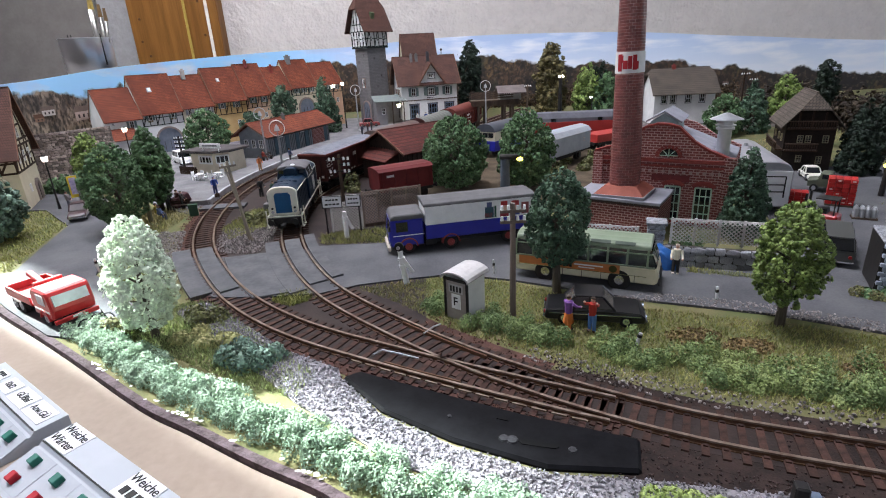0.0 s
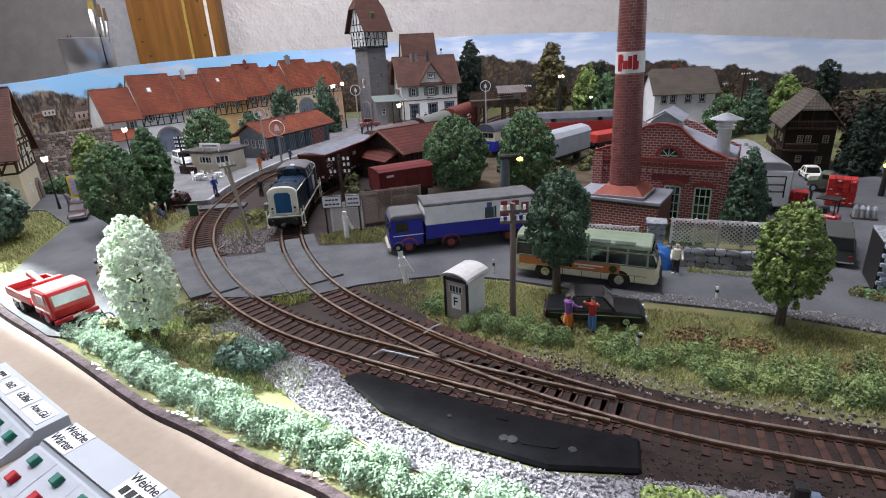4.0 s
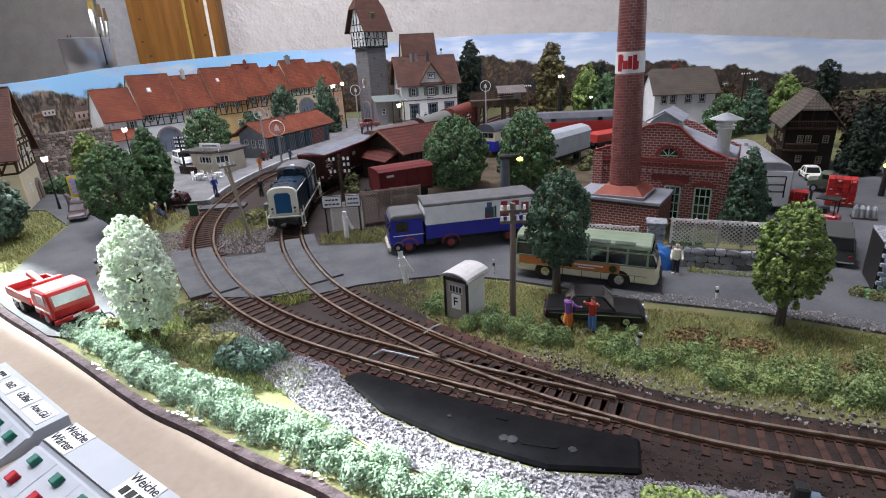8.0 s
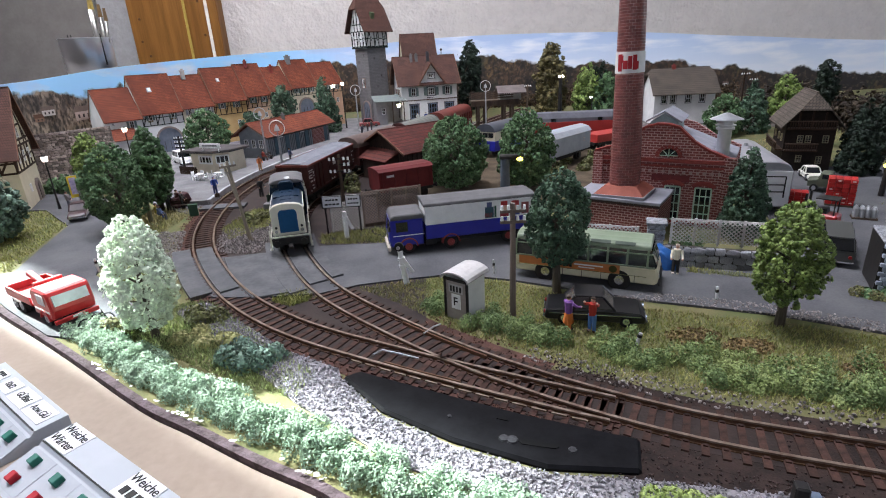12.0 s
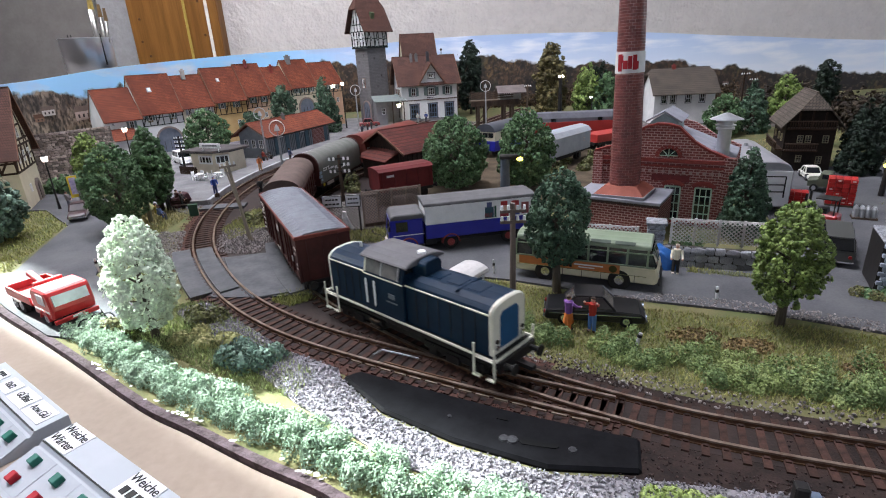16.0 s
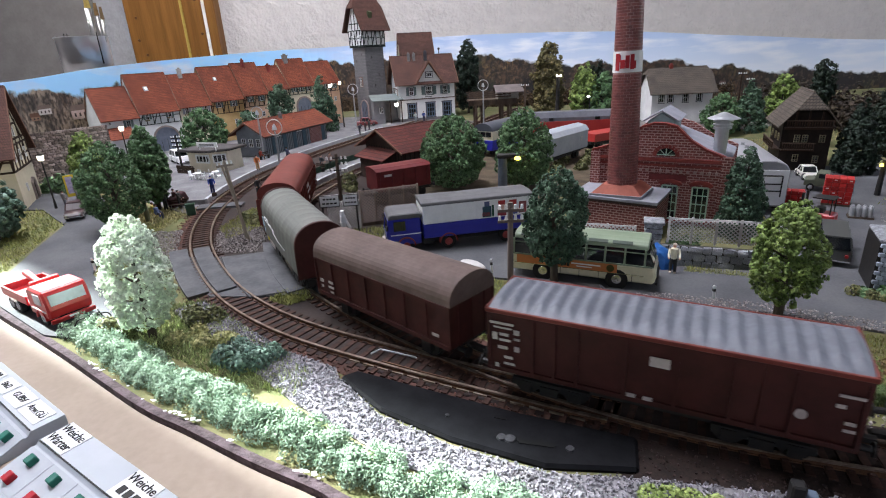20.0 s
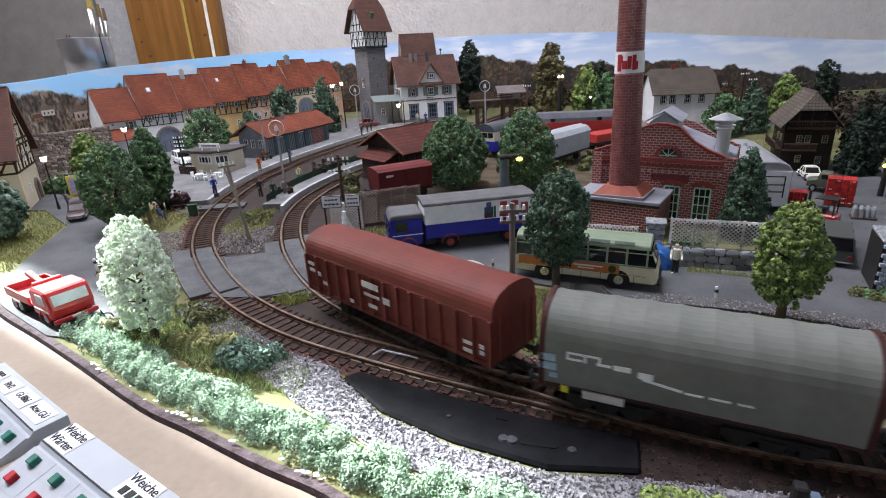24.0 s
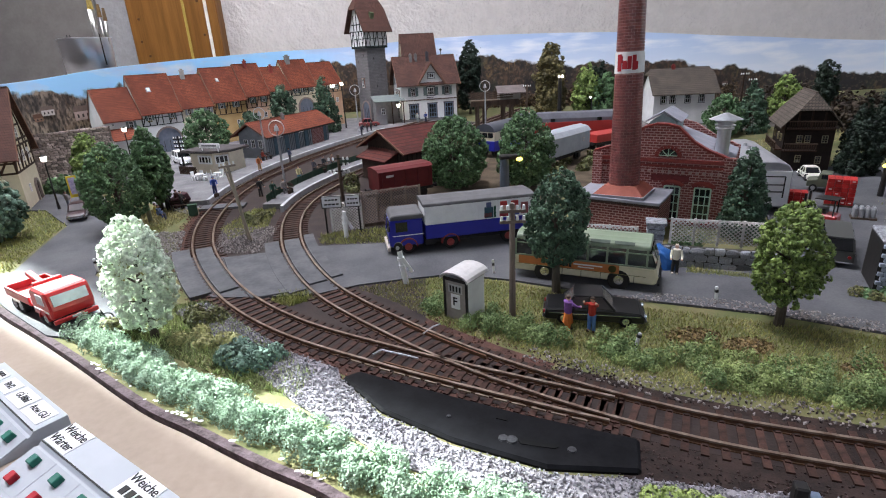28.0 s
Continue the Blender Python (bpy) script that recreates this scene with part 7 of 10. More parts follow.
def prof(shape, z0, z1, r):
    return [(z0 + h * (z1 - z0), q * r) for h, q in shape]


tree(0.0185, 0.583, prof(ROUND, 0.004, 0.080, 0.0365), 0.012, M_LEAF_MID, 7750, 0.0021, "round leafy green model tree behind the truck", 1)
tree(0.0955, 0.570, prof(ROUND, 0.004, 0.084, 0.0300), 0.012, M_LEAF_MID, 6820, 0.0021, "tall leafy green model tree beside the tracks", 2)
tree(0.0700, 0.300, prof(OVAL, 0.0225, 0.0790, 0.0180), 0.024, M_LEAF_DARK, 5580, 0.0015, "dark green egg-shaped tree beside the bus", 3, 0.0026)
tree(0.1775, 0.247, prof(OVAL, 0.0145, 0.0680, 0.0160), 0.015, M_LEAF_LIME, 5580, 0.0014, "bright yellow-green tree on the meadow", 4, 0.0024)
tree(0.2300, 0.3813, prof([(0.0, 0.8), (0.12, 1.0), (0.4, 0.92), (0.65, 0.72), (0.85, 0.45), (1.0, 0.06)], 0.002, 0.0686, 0.0150), 0.006, M_LEAF_DARK, 5600, 0.0016, "dark conical tree beside the brick works", 5)
tree(-0.1680, 0.2700, prof(OVAL, 0.0085, 0.0725, 0.0165), 0.012, M_LEAF_SUNLIT, 5890, 0.0015, "green tree at the layout edge, sun glare painted into its pale leaves", 6, 0.0022)
tree(-0.3000, 0.4836, prof(ROUND, 0.008, 0.084, 0.0275), 0.012, M_LEAF_MID, 9500, 0.0016, "dark green spreading tree by the street", 7, rough=0.10)
tree(-0.3000, 0.5530, prof(ROUND, 0.010, 0.087, 0.0175), 0.014, M_LEAF_MID, 4030, 0.0027, "green leafy tree by the forecourt", 8, rough=0.10)
tree(-0.4600, 0.7045, prof(EGG, 0.004, 0.068, 0.0200), 0.008, M_LEAF_LIME, 2790, 0.0028, "light green tree against the stone wall", 9)
tree(-0.4090, 0.4697, prof(ROUND, 0.004, 0.068, 0.0245), 0.010, M_LEAF_TEAL, 4030, 0.0028, "blue-green tree beside the timber house", 10)
tree(-0.3600, 0.845, prof(ROUND, 0.006, 0.078, 0.0345), 0.012, M_LEAF_MID, 3100, 0.0034, "round green tree behind the kiosk", 11)
tree(-0.3050, 0.900, prof(COLUMN, 0.0, 0.072, 0.0165), 0.008, M_LEAF_DARK, 1550, 0.0034, "slim dark tree before the town houses", 12)
tree(-0.2950, 1.060, prof(COLUMN, 0.0, 0.100, 0.020), 0.008, M_LEAF_DARK, 1705, 0.0039, "dark tree before the arched gateway", 13, rough=0.25)
tree(-0.2250, 1.120, prof(CONE, 0.0, 0.110, 0.026), 0.008, M_LEAF_DARK, 1860, 0.0041, "dark spruce beside the town houses", 14, rough=0.2)
tree(0.0850, 1.310, prof(COLUMN, 0.010, 0.162, 0.026), 0.020, M_CONIFER, 2480, 0.0048, "tall dark tree beside the station", 15, rough=0.25)
tree(0.2450, 1.160, prof(COLUMN, 0.004, 0.150, 0.029), 0.012, M_LEAF_BROWN, 3410, 0.0047, "tall autumn tree behind the loading stage", 16, rough=0.2)
tree(0.3000, 1.080, prof(ROUND, 0.010, 0.108, 0.026), 0.012, M_LEAF_LIME, 2015, 0.0041, "small light green tree by the yard", 17)
tree(0.3350, 1.060, prof(ROUND, 0.0, 0.090, 0.028), 0.008, M_LEAF_MID, 2015, 0.0041, "green bushy tree by the yard", 18)
tree(0.3600, 1.200, prof(CONE, 0.0, 0.115, 0.030), 0.008, M_CONIFER, 1860, 0.0044, "dark spruce behind the yard", 19)
tree(0.4450, 0.830, prof(ROUND, 0.0, 0.062, 0.026), 0.006, M_LEAF_MID, 2015, 0.0033, "green tree before the white house", 20)
tree(0.5000, 0.850, prof(CONE, 0.0, 0.076, 0.024), 0.006, M_LEAF_DARK, 1860, 0.0033, "dark green tree by the white house", 21)
tree(0.5850, 0.905, prof(ROUND, 0.008, 0.080, 0.021), 0.010, M_LEAF_LIME, 1395, 0.0034, "light green tree on the far field", 22)
tree(0.5060, 0.7046, prof([(0.0, 0.6), (0.3, 0.7), (0.5, 0.55), (0.62, 1.0), (0.8, 0.75), (0.9, 0.9), (1.0, 0.2)], 0.010, 0.110, 0.0120), 0.030, M_CONIFER, 2790, 0.0028, "tall dark conifer behind the chalet", 23, rough=0.25)
tree(0.4460, 0.5520, prof(CONE, 0.0, 0.080, 0.0180), 0.006, M_CONIFER, 3410, 0.0028, "dark conifer beside the chalet", 24, rough=0.2)
tree(0.5500, 0.640, prof(CONE, 0.0, 0.088, 0.024), 0.006, M_CONIFER, 2790, 0.0030, "dark spruce at the wood's edge", 25, rough=0.2)


def shrub_cloud(pts, heights, radius, per, seed):
    r = np.random.default_rng(seed)
    out, up = [], []
    for (x, y), h in zip(pts, heights):
        d = r.normal(size=(per, 3))
        d /= np.linalg.norm(d, axis=1)[:, None]
        d[:, 2] = np.abs(d[:, 2])
        s = r.uniform(0.72, 1.05, per)[:, None]
        out.append(np.c_[x + d[:, 0] * radius * s[:, 0], y + d[:, 1] * radius * s[:, 0], -0.0025 + d[:, 2] * h * s[:, 0]])
        up.append(d + r.normal(scale=0.5, size=(per, 3)))
    return np.vstack(out), np.vstack(up)


def shrubs(name, pts, h0, h1, radius, per, leaf, size, label, seed):
    r = np.random.default_rng(seed)
    p, up = shrub_cloud(pts, r.uniform(h0, h1, len(pts)), radius, per, seed)
    return scatter(name, p, r.uniform(size * 0.6, size * 1.3, len(p)), LEAF, LEAF_F, leaf, label, up=up)


# the low hedge along the front edge
row = []
rg = np.random.default_rng(21)
for s in np.arange(near_s(edge_line, -0.232, 0.272), near_s(edge_line, 0.09, 0.09), 0.0030):
    c, wv = edge_line.at(s)
    for _ in range(2):
        q = c + Vector((-wv.y, wv.x)) * float(rg.uniform(0.0085, 0.024))
        row.append((q.x, q.y))
shrubs("hedge", row, 0.005, 0.0105, 0.0050, 340, leaf_mat("hedge_green", (0.18, 0.265, 0.175), (0.27, 0.36, 0.26), 0.22), 0.00052, "long low pale green hedge along the layout edge", 31)
BUSH_DARK = [(-0.138, 0.2870), (-0.146, 0.2815), (-0.152, 0.289), (-0.190, 0.282), (-0.196, 0.276), (-0.182, 0.272)]
shrubs("dark_bushes", BUSH_DARK, 0.007, 0.012, 0.007, 360, M_LEAF_OLIVE, 0.0011, "dark olive bushes beside the pale tree", 32)
BUSH_TEAL = [(-0.102, 0.240), (-0.110, 0.247), (-0.095, 0.232), (-0.104, 0.231), (-0.115, 0.238), (-0.09, 0.2395)]
shrubs("teal_bushes", BUSH_TEAL, 0.007, 0.011, 0.0065, 360, M_LEAF_TEAL, 0.0011, "blue-green bushes beside the gravel", 33)
shrubs("wall_plants", [(0.1640, 0.3420), (0.1690, 0.3395), (0.1600, 0.3440), (0.1760, 0.3370)], 0.015, 0.020, 0.0042, 260, M_LEAF_MID, 0.0011, "green plants growing up behind the fence", 37)
shrubs("shed_bushes", [(0.2455, 0.2690), (0.2500, 0.2665), (0.2400, 0.2745)], 0.004, 0.007, 0.0048, 240, M_LEAF_OLIVE, 0.0010, "olive weeds at the foot of the shed", 38)
shrubs("edge_bushes", [(0.0790, 0.1330), (0.0860, 0.1300), (0.0725, 0.1345), (0.0660, 0.1350)], 0.004, 0.0065, 0.0048, 320, leaf_mat("lime_foam", (0.26, 0.34, 0.10), (0.38, 0.46, 0.16), 0.25), 0.0007, "yellow-green foam bushes at the layout edge", 35)
PALE = [(-0.125, 0.262), (-0.133, 0.256), (-0.118, 0.258), (-0.14, 0.268), (-0.15, 0.262)]
shrubs("moss_bushes", PALE, 0.004, 0.008, 0.006, 300, leaf_mat("moss_leaves", (0.30, 0.30, 0.12), (0.40, 0.38, 0.18), 0.35), 0.0009, "pale mossy cushions beside the tree", 34)

# the meadow: turf, tufts and a belt of bushes along the track
MEADOW = [(-0.058, 0.322), (-0.030, 0.329), (0.006, 0.334), (0.045, 0.318), (0.09, 0.285), (0.13, 0.268), (0.19, 0.242), (0.235, 0.222), (0.40, 0.23), (0.40, 0.10), (0.20, 0.160), (0.152, 0.176), (0.108, 0.194), (0.07, 0.212), (0.035, 0.236), (0.0, 0.263), (-0.03, 0.297)]


def grass(name, pts, h, leaf, label, seed, lean=0.5):
    r = np.random.default_rng(seed)
    up = np.c_[r.normal(scale=lean, size=(len(pts), 2)), np.ones(len(pts))]
    return scatter(name, with_z(pts, -0.0032), r.uniform(h * 0.5, h * 1.3, len(pts)), BLADE, BLADE_F, leaf, label, up=up)


M_GRASS_A = leaf_mat("meadow_grass", (0.21, 0.235, 0.07), (0.38, 0.37, 0.13), 0.5)
M_GRASS_B = leaf_mat("dry_grass", (0.24, 0.21, 0.09), (0.38, 0.32, 0.15), 0.5)
p = fill(MEADOW, 44000, 41)
grass("meadow_grass", p, 0.0024, M_GRASS_A, "short green meadow grass fibres", 42)
p = fill(MEADOW, 14000, 43)
grass("dry_grass", p, 0.0026, M_GRASS_B, "short dry straw-coloured grass fibres", 44)
RUSTY = [(0.150 + 0.010 * math.cos(a) * k, 0.227 + 0.006 * math.sin(a) * k) for a in np.arange(0, 6.28, 0.4) for k in (0.2, 0.5, 0.8, 1.0)] + [(0.196 + 0.014 * math.cos(a) * k, 0.203 + 0.004 * math.sin(a) * k) for a in np.arange(0, 6.28, 0.4) for k in (0.2, 0.5, 0.8, 1.0)] + [(0.128 + 0.012 * math.cos(a) * k, 0.240 + 0.006 * math.sin(a) * k) for a in np.arange(0, 6.28, 0.5) for k in (0.3, 0.7, 1.0)]
shrubs("rusty_moss", RUSTY, 0.0008, 0.0016, 0.0030, 14, leaf_mat("rust_moss", (0.12, 0.085, 0.034), (0.18, 0.12, 0.05)), 0.0011, "rust brown mossy patches in the meadow", 45)
belt, rg = [], np.random.default_rng(46)
for s in np.arange(near_s(line_b, 0.018, 0.222), near_s(line_b, 0.34, 0.085), 0.0028):
    c, wv = line_b.at(s)
    wide = 0.012 if c.x < 0.05 else 0.030
    for _ in range(2 if c.x < 0.06 else 3):
        q = c + Vector((-wv.y, wv.x)) * float(0.034 + rg.uniform(0, wide))
        if noise.noise(Vector((q.x * 75, q.y * 75, 0.3))) > -0.12:
            belt.append((q.x, q.y))
half = len(belt) // 2
sel = rg.permutation(len(belt))
shrubs("meadow_bushes", [belt[i] for i in sel[:half]], 0.004, 0.012, 0.0046, 260, leaf_mat("foam_green", (0.100, 0.155, 0.058), (0.20, 0.265, 0.10), 0.4), 0.00062, "belt of green bushes along the track", 47)
shrubs("meadow_undergrowth", [belt[i] for i in sel[half:]], 0.002, 0.008, 0.0048, 230, leaf_mat("bush_olive_green", (0.16, 0.22, 0.070), (0.26, 0.31, 0.115), 0.4), 0.00062, "belt of olive green undergrowth", 48)
HUTB = [(0.012, 0.262), (0.019, 0.264), (0.026, 0.262), (0.033, 0.258), (0.04, 0.254), (0.047, 0.250), (0.024, 0.256), (0.036, 0.249), (-0.006, 0.282), (-0.010, 0.288), (-0.004, 0.29), (0.053, 0.246), (0.045, 0.244), (0.060, 0.240), (0.027, 0.27)]
shrubs("hut_bushes", HUTB, 0.006, 0.011, 0.0055, 480, leaf_mat("foam_green", (0.100, 0.155, 0.058), (0.20, 0.265, 0.10), 0.4), 0.00062, "dull green bushes round the telephone hut", 49)
# turf beside the streets and under the trees
TURF_STREET = [(-0.52, 0.49), (-0.52, 0.575), (-0.44, 0.575), (-0.372, 0.508), (-0.40, 0.50)]
TURF_TREES = [(-0.31, 0.56), (-0.26, 0.545), (-0.258, 0.50), (-0.262, 0.45), (-0.30, 0.455), (-0.318, 0.52)]
TURF = [(TURF_STREET, 2600, M_GRASS_A), (TURF_TREES, 2600, M_GRASS_B), ([(-0.47, 0.46), (-0.40, 0.505), (-0.375, 0.505), (-0.356, 0.437), (-0.34, 0.39), (-0.36, 0.378), (-0.44, 0.44)], 3800, M_GRASS_A), ([(-0.288, 0.445), (-0.258, 0.37), (-0.228, 0.34), (-0.20, 0.36), (-0.255, 0.44), (-0.27, 0.51)], 4200, M_GRASS_A), ([(-0.105, 0.435), (-0.09, 0.445), (-0.03, 0.452), (-0.025, 0.409), (-0.055, 0.411), (-0.10, 0.413)], 2600, M_GRASS_A),
                                   ([(-0.195, 0.535), (-0.17, 0.535), (-0.162, 0.47), (-0.185, 0.44), (-0.205, 0.47)], 2600, M_GRASS_A), ([(-0.108, 0.320), (-0.092, 0.322), (-0.085, 0.308), (-0.098, 0.300), (-0.112, 0.308)], 1300, M_GRASS_A), ([(0.16, 0.318), (0.205, 0.300), (0.205, 0.306), (0.165, 0.325)], 1300, M_GRASS_A),
                                   ([(0.38, 0.44), (0.52, 0.52), (0.62, 0.52), (0.45, 0.40)], 2600, M_GRASS_A), ([(0.40, 0.75), (0.75, 0.88), (0.75, 0.80), (0.45, 0.70)], 2600, M_GRASS_B), ([(-0.19, 0.305), (-0.155, 0.315), (-0.125, 0.283), (-0.085, 0.243), (-0.066, 0.222), (-0.070, 0.203), (-0.10, 0.217), (-0.17, 0.26), (-0.2, 0.28)], 7500, leaf_mat("pale_turf", (0.24, 0.30, 0.12), (0.34, 0.38, 0.18)))]
for k, (poly, n, mt) in enumerate(TURF):
    grass("turf", fill(poly, n, 60 + k), 0.0034, mt, "short green turf fibres", 80 + k)
WALLB = [(-0.455, 0.655), (-0.47, 0.66), (-0.435, 0.650), (-0.49, 0.665), (-0.425, 0.64)]
shrubs("wall_bushes", WALLB, 0.010, 0.030, 0.010, 200, M_LEAF_MID, 0.0030, "green bushes at the foot of the wall", 96)
PLATB = [(-0.178, 0.495), (-0.185, 0.488), (-0.175, 0.482), (-0.19, 0.50), (-0.18, 0.51), (-0.172, 0.505)]
shrubs("platform_bushes", PLATB, 0.003, 0.007, 0.005, 80, M_LEAF_OLIVE, 0.0018, "dry bushes at the platform end", 97)
SHEDB = [(-0.105, 0.60), (-0.10, 0.61), (-0.098, 0.59), (-0.06, 0.63), (-0.066, 0.62)]
shrubs("shed_bushes", SHEDB, 0.006, 0.020, 0.007, 130, M_LEAF_OLIVE, 0.0022, "olive bushes beside the goods shed", 98)
YARDB = [(0.13 + 0.012 * i, 0.60 + 0.018 * (i % 4) + 0.01 * i) for i in range(10)]
shrubs("yard_bushes", YARDB, 0.004, 0.012, 0.008, 120, M_LEAF_OLIVE, 0.0026, "brown-green weeds in the yard", 99)
PILB = [(0.252, 0.268), (0.262, 0.262), (0.244, 0.272), (0.272, 0.268), (0.258, 0.275), (0.165, 0.338), (0.157, 0.345), (0.172, 0.340)]
shrubs("pillar_bushes", PILB, 0.004, 0.008, 0.005, 110, M_LEAF_MID, 0.0018, "green weeds at the wall's foot", 100)

rg = np.random.default_rng(131)
WOODB = [(float(0.56 + 0.085 * f + rg.uniform(-0.005, 0.10)), float(1.02 - 0.28 * f + rg.uniform(-0.01, 0.05))) for f in np.linspace(0, 1, 90) ** 0.7]
shrubs("wood_edge", WOODB, 0.026, 0.066, 0.022, 110, leaf_mat("bare_brown_twigs", (0.022, 0.014, 0.010), (0.045, 0.032, 0.018)), 0.0036, "dark bare undergrowth at the wood's edge", 132)

rg = np.random.default_rng(133)
back_line = Line(BACK[2:8], 8)
FOOT = []
for q0 in np.arange(0.02, back_line.length - 0.05, 0.006):
    c, wv = back_line.at(q0)
    FOOT.append(tuple(c + Vector((-wv.y, wv.x)) * float(rg.uniform(0.022, 0.055))))
shrubs("wood_foot", FOOT, 0.016, 0.046, 0.020, 110, leaf_mat("rusty_brown_twigs", (0.040, 0.024, 0.013), (0.085, 0.052, 0.024)), 0.0036, "rusty brown undergrowth at the foot of the backdrop", 134)

# ---- road vehicles ----
def paint(name, c, rough=0.35):
    return surf(name, c, tuple(k * 0.86 for k in c), 80, rough, 0.03, spec=0.5)


def road_wheel(parent, x, y, r, w, rim=M_GREYMETAL):
    bm = bmesh.new()
    cyl(bm, (0, -w / 2, 0), (0, w / 2, 0), r, n=18)
    wh = part("wheel", bm, M_TYRE, parent, "black tyre", bevel=0.0004, m=pose(x, y, r))
    bm = bmesh.new()
    s = -1 if y < 0 else 1
    cyl(bm, (0, s * w * 0.35, 0), (0, s * (w / 2 + 0.0003), 0), r * 0.62, r * 0.5, 14)
    cyl(bm, (0, s * w * 0.4, 0), (0, s * (w / 2 + 0.0008), 0), r * 0.25, r * 0.15, 8)
    part("rim", bm, rim, wh, "wheel rim")
    return wh


def arch_mesh(x, y, z, r0, r1, w, n=12):
    """A half-round mudguard over a wheel, as one closed strip."""
    bm = bmesh.new()
    rows = []
    for k in range(n + 1):
        a = math.pi * k / n
        rows.append([bm.verts.new((x + r * math.cos(a), y + q * w / 2, z + r * math.sin(a))) for r, q in ((r0, -1), (r1, -1), (r1, 1), (r0, 1))])
    for p, q in zip(rows[:-1], rows[1:]):
        for i in range(4):
            bm.faces.new((p[i], p[(i + 1) % 4], q[(i + 1) % 4], q[i]))
    bm.faces.new(rows[0]), bm.faces.new(rows[-1])
    bmesh.ops.recalc_face_normals(bm, faces=bm.faces)
    return bm


def car(name, label, m, L, W, H, body_c, glass=M_GLASS_DARK, style="saloon", roof_c=None, rim=M_CHROME, r=0.0036):
    t = thing(name, m, label, "car")
    mt = paint(name + "_paint_%d" % (sum(body_c) * 1000), body_c)
    hw, g, belt = W / 2, r * 0.7, H * 0.58
    bm = bmesh.new()
    if style == "saloon":
        side = [(-L / 2, g + 0.001), (-L / 2 + 0.001, belt * 0.92), (-L * 0.28, belt), (L * 0.14, belt), (L / 2 - 0.003, belt * 0.88), (L / 2, belt * 0.6), (L / 2 - 0.0005, g), (-L / 2 + 0.001, g)]
    else:
        side = [(-L / 2, g), (-L / 2 + 0.0008, belt), (L * 0.44, belt), (L / 2, belt * 0.7), (L / 2, g)]
    prism(bm, side, -hw, hw, "y")
    body = part("body", bm, mt, t, bevel=0.0009)
    bm = bmesh.new()
    top = {"saloon": (-0.30, -0.20, 0.08, 0.20), "van": (-0.49, -0.46, 0.30, 0.44), "estate": (-0.48, -0.42, 0.08, 0.20)}[style]
    lo = [bm.verts.new((L * top[0], s * hw * 0.93, belt)) for s in (-1, 1)] + [bm.verts.new((L * top[3], s * hw * 0.93, belt)) for s in (1, -1)]
    hi = [bm.verts.new((L * top[1], s * hw * 0.78, H)) for s in (-1, 1)] + [bm.verts.new((L * top[2], s * hw * 0.78, H)) for s in (1, -1)]
    bm.faces.new(hi), bm.faces.new(lo)
    for i in range(4):
        bm.faces.new((lo[i], lo[(i + 1) % 4], hi[(i + 1) % 4], hi[i]))
    bmesh.ops.recalc_face_normals(bm, faces=bm.faces)
    cab = part("cabin", bm, glass, t, "cabin windows", bevel=0.0005)
    rc = paint(name + "_roof_%d" % (sum(roof_c or body_c) * 1000), roof_c or body_c)
    bm = bmesh.new()
    prism(bm, [(L * top[1], -hw * 0.79), (L * top[2], -hw * 0.79), (L * top[2] + 0.0006, 0), (L * top[2], hw * 0.79), (L * top[1], hw * 0.79), (L * top[1] - 0.0006, 0)], H - 0.0004, H + 0.0006)
    part("roof", bm, rc, t, bevel=0.0003)
    for s in (-1, 1):
        bm = bmesh.new()
        for k0, k1 in ((0, 1), (3, 2)):
            a, b = Vector((L * top[k0], s * hw * 0.935, belt)), Vector((L * top[k1], s * hw * 0.785, H))
            cyl(bm, a, b, 0.0006, n=5)
        mid = (top[0] + top[3]) / 2
        cyl(bm, (L * mid, s * hw * 0.94, belt), (L * mid, s * hw * 0.79, H), 0.0005, n=5)
        part("pillar", bm, mt, cab)
        boxpart("door_seam", (L * mid, s * (hw + 0.0001), (belt + g) / 2), (0.0003, 0.0003, belt - g), M_IRON, body)
        boxpart("trim_strip", (0, s * (hw + 0.0002), belt * 0.72), (L * 0.9, 0.0004, 0.0004), M_CHROME, body)
        for x in (-L * 0.30, L * 0.31):
            road_wheel(t, x, s * (hw - 0.0012), r, 0.0024, rim)
    for sx in (-1, 1):
        bm = bmesh.new()
        box(bm, (sx * (L / 2 + 0.0004), 0, g + 0.0014), (0.0010, W * 0.98, 0.0012))
        part("bumper", bm, M_CHROME, t, "chrome bumper", bevel=0.0003)
        for s in (-1, 1):
            bm = bmesh.new()
            cyl(bm, (sx * (L / 2 - 0.0006), s * hw * 0.72, belt * 0.66), (sx * (L / 2 + 0.0004), s * hw * 0.72, belt * 0.66), 0.0011, n=8)
            part("headlight" if sx > 0 else "tail_light", bm, M_CHROME if sx > 0 else surf("red_lens", (0.3, 0.02, 0.02), None, 50, 0.3, 0), t)
    return t


car("saloon_car", "shiny black saloon car on the grass", pose(0.0825, 0.2635, -0.0015, 0, 0, -14), 0.0535, 0.0200, 0.0162, (0.006, 0.006, 0.007), surf("smoky_glass", (0.06, 0.055, 0.055), (0.10, 0.09, 0.09), 60, 0.12, 0))
car("small_car", "maroon saloon car on the village street", pose(-0.3790, 0.5400, -0.0018, 0, 0, -66), 0.042, 0.0165, 0.0150, (0.030, 0.007, 0.009), surf("pale_glass", (0.22, 0.2, 0.2), None, 60, 0.15, 0))
car("delivery_car", "white estate car before the gate", pose(-0.399, 0.832, -0.002, 0, 0, -50), 0.050, 0.020, 0.0185, (0.72, 0.72, 0.71), style="estate")
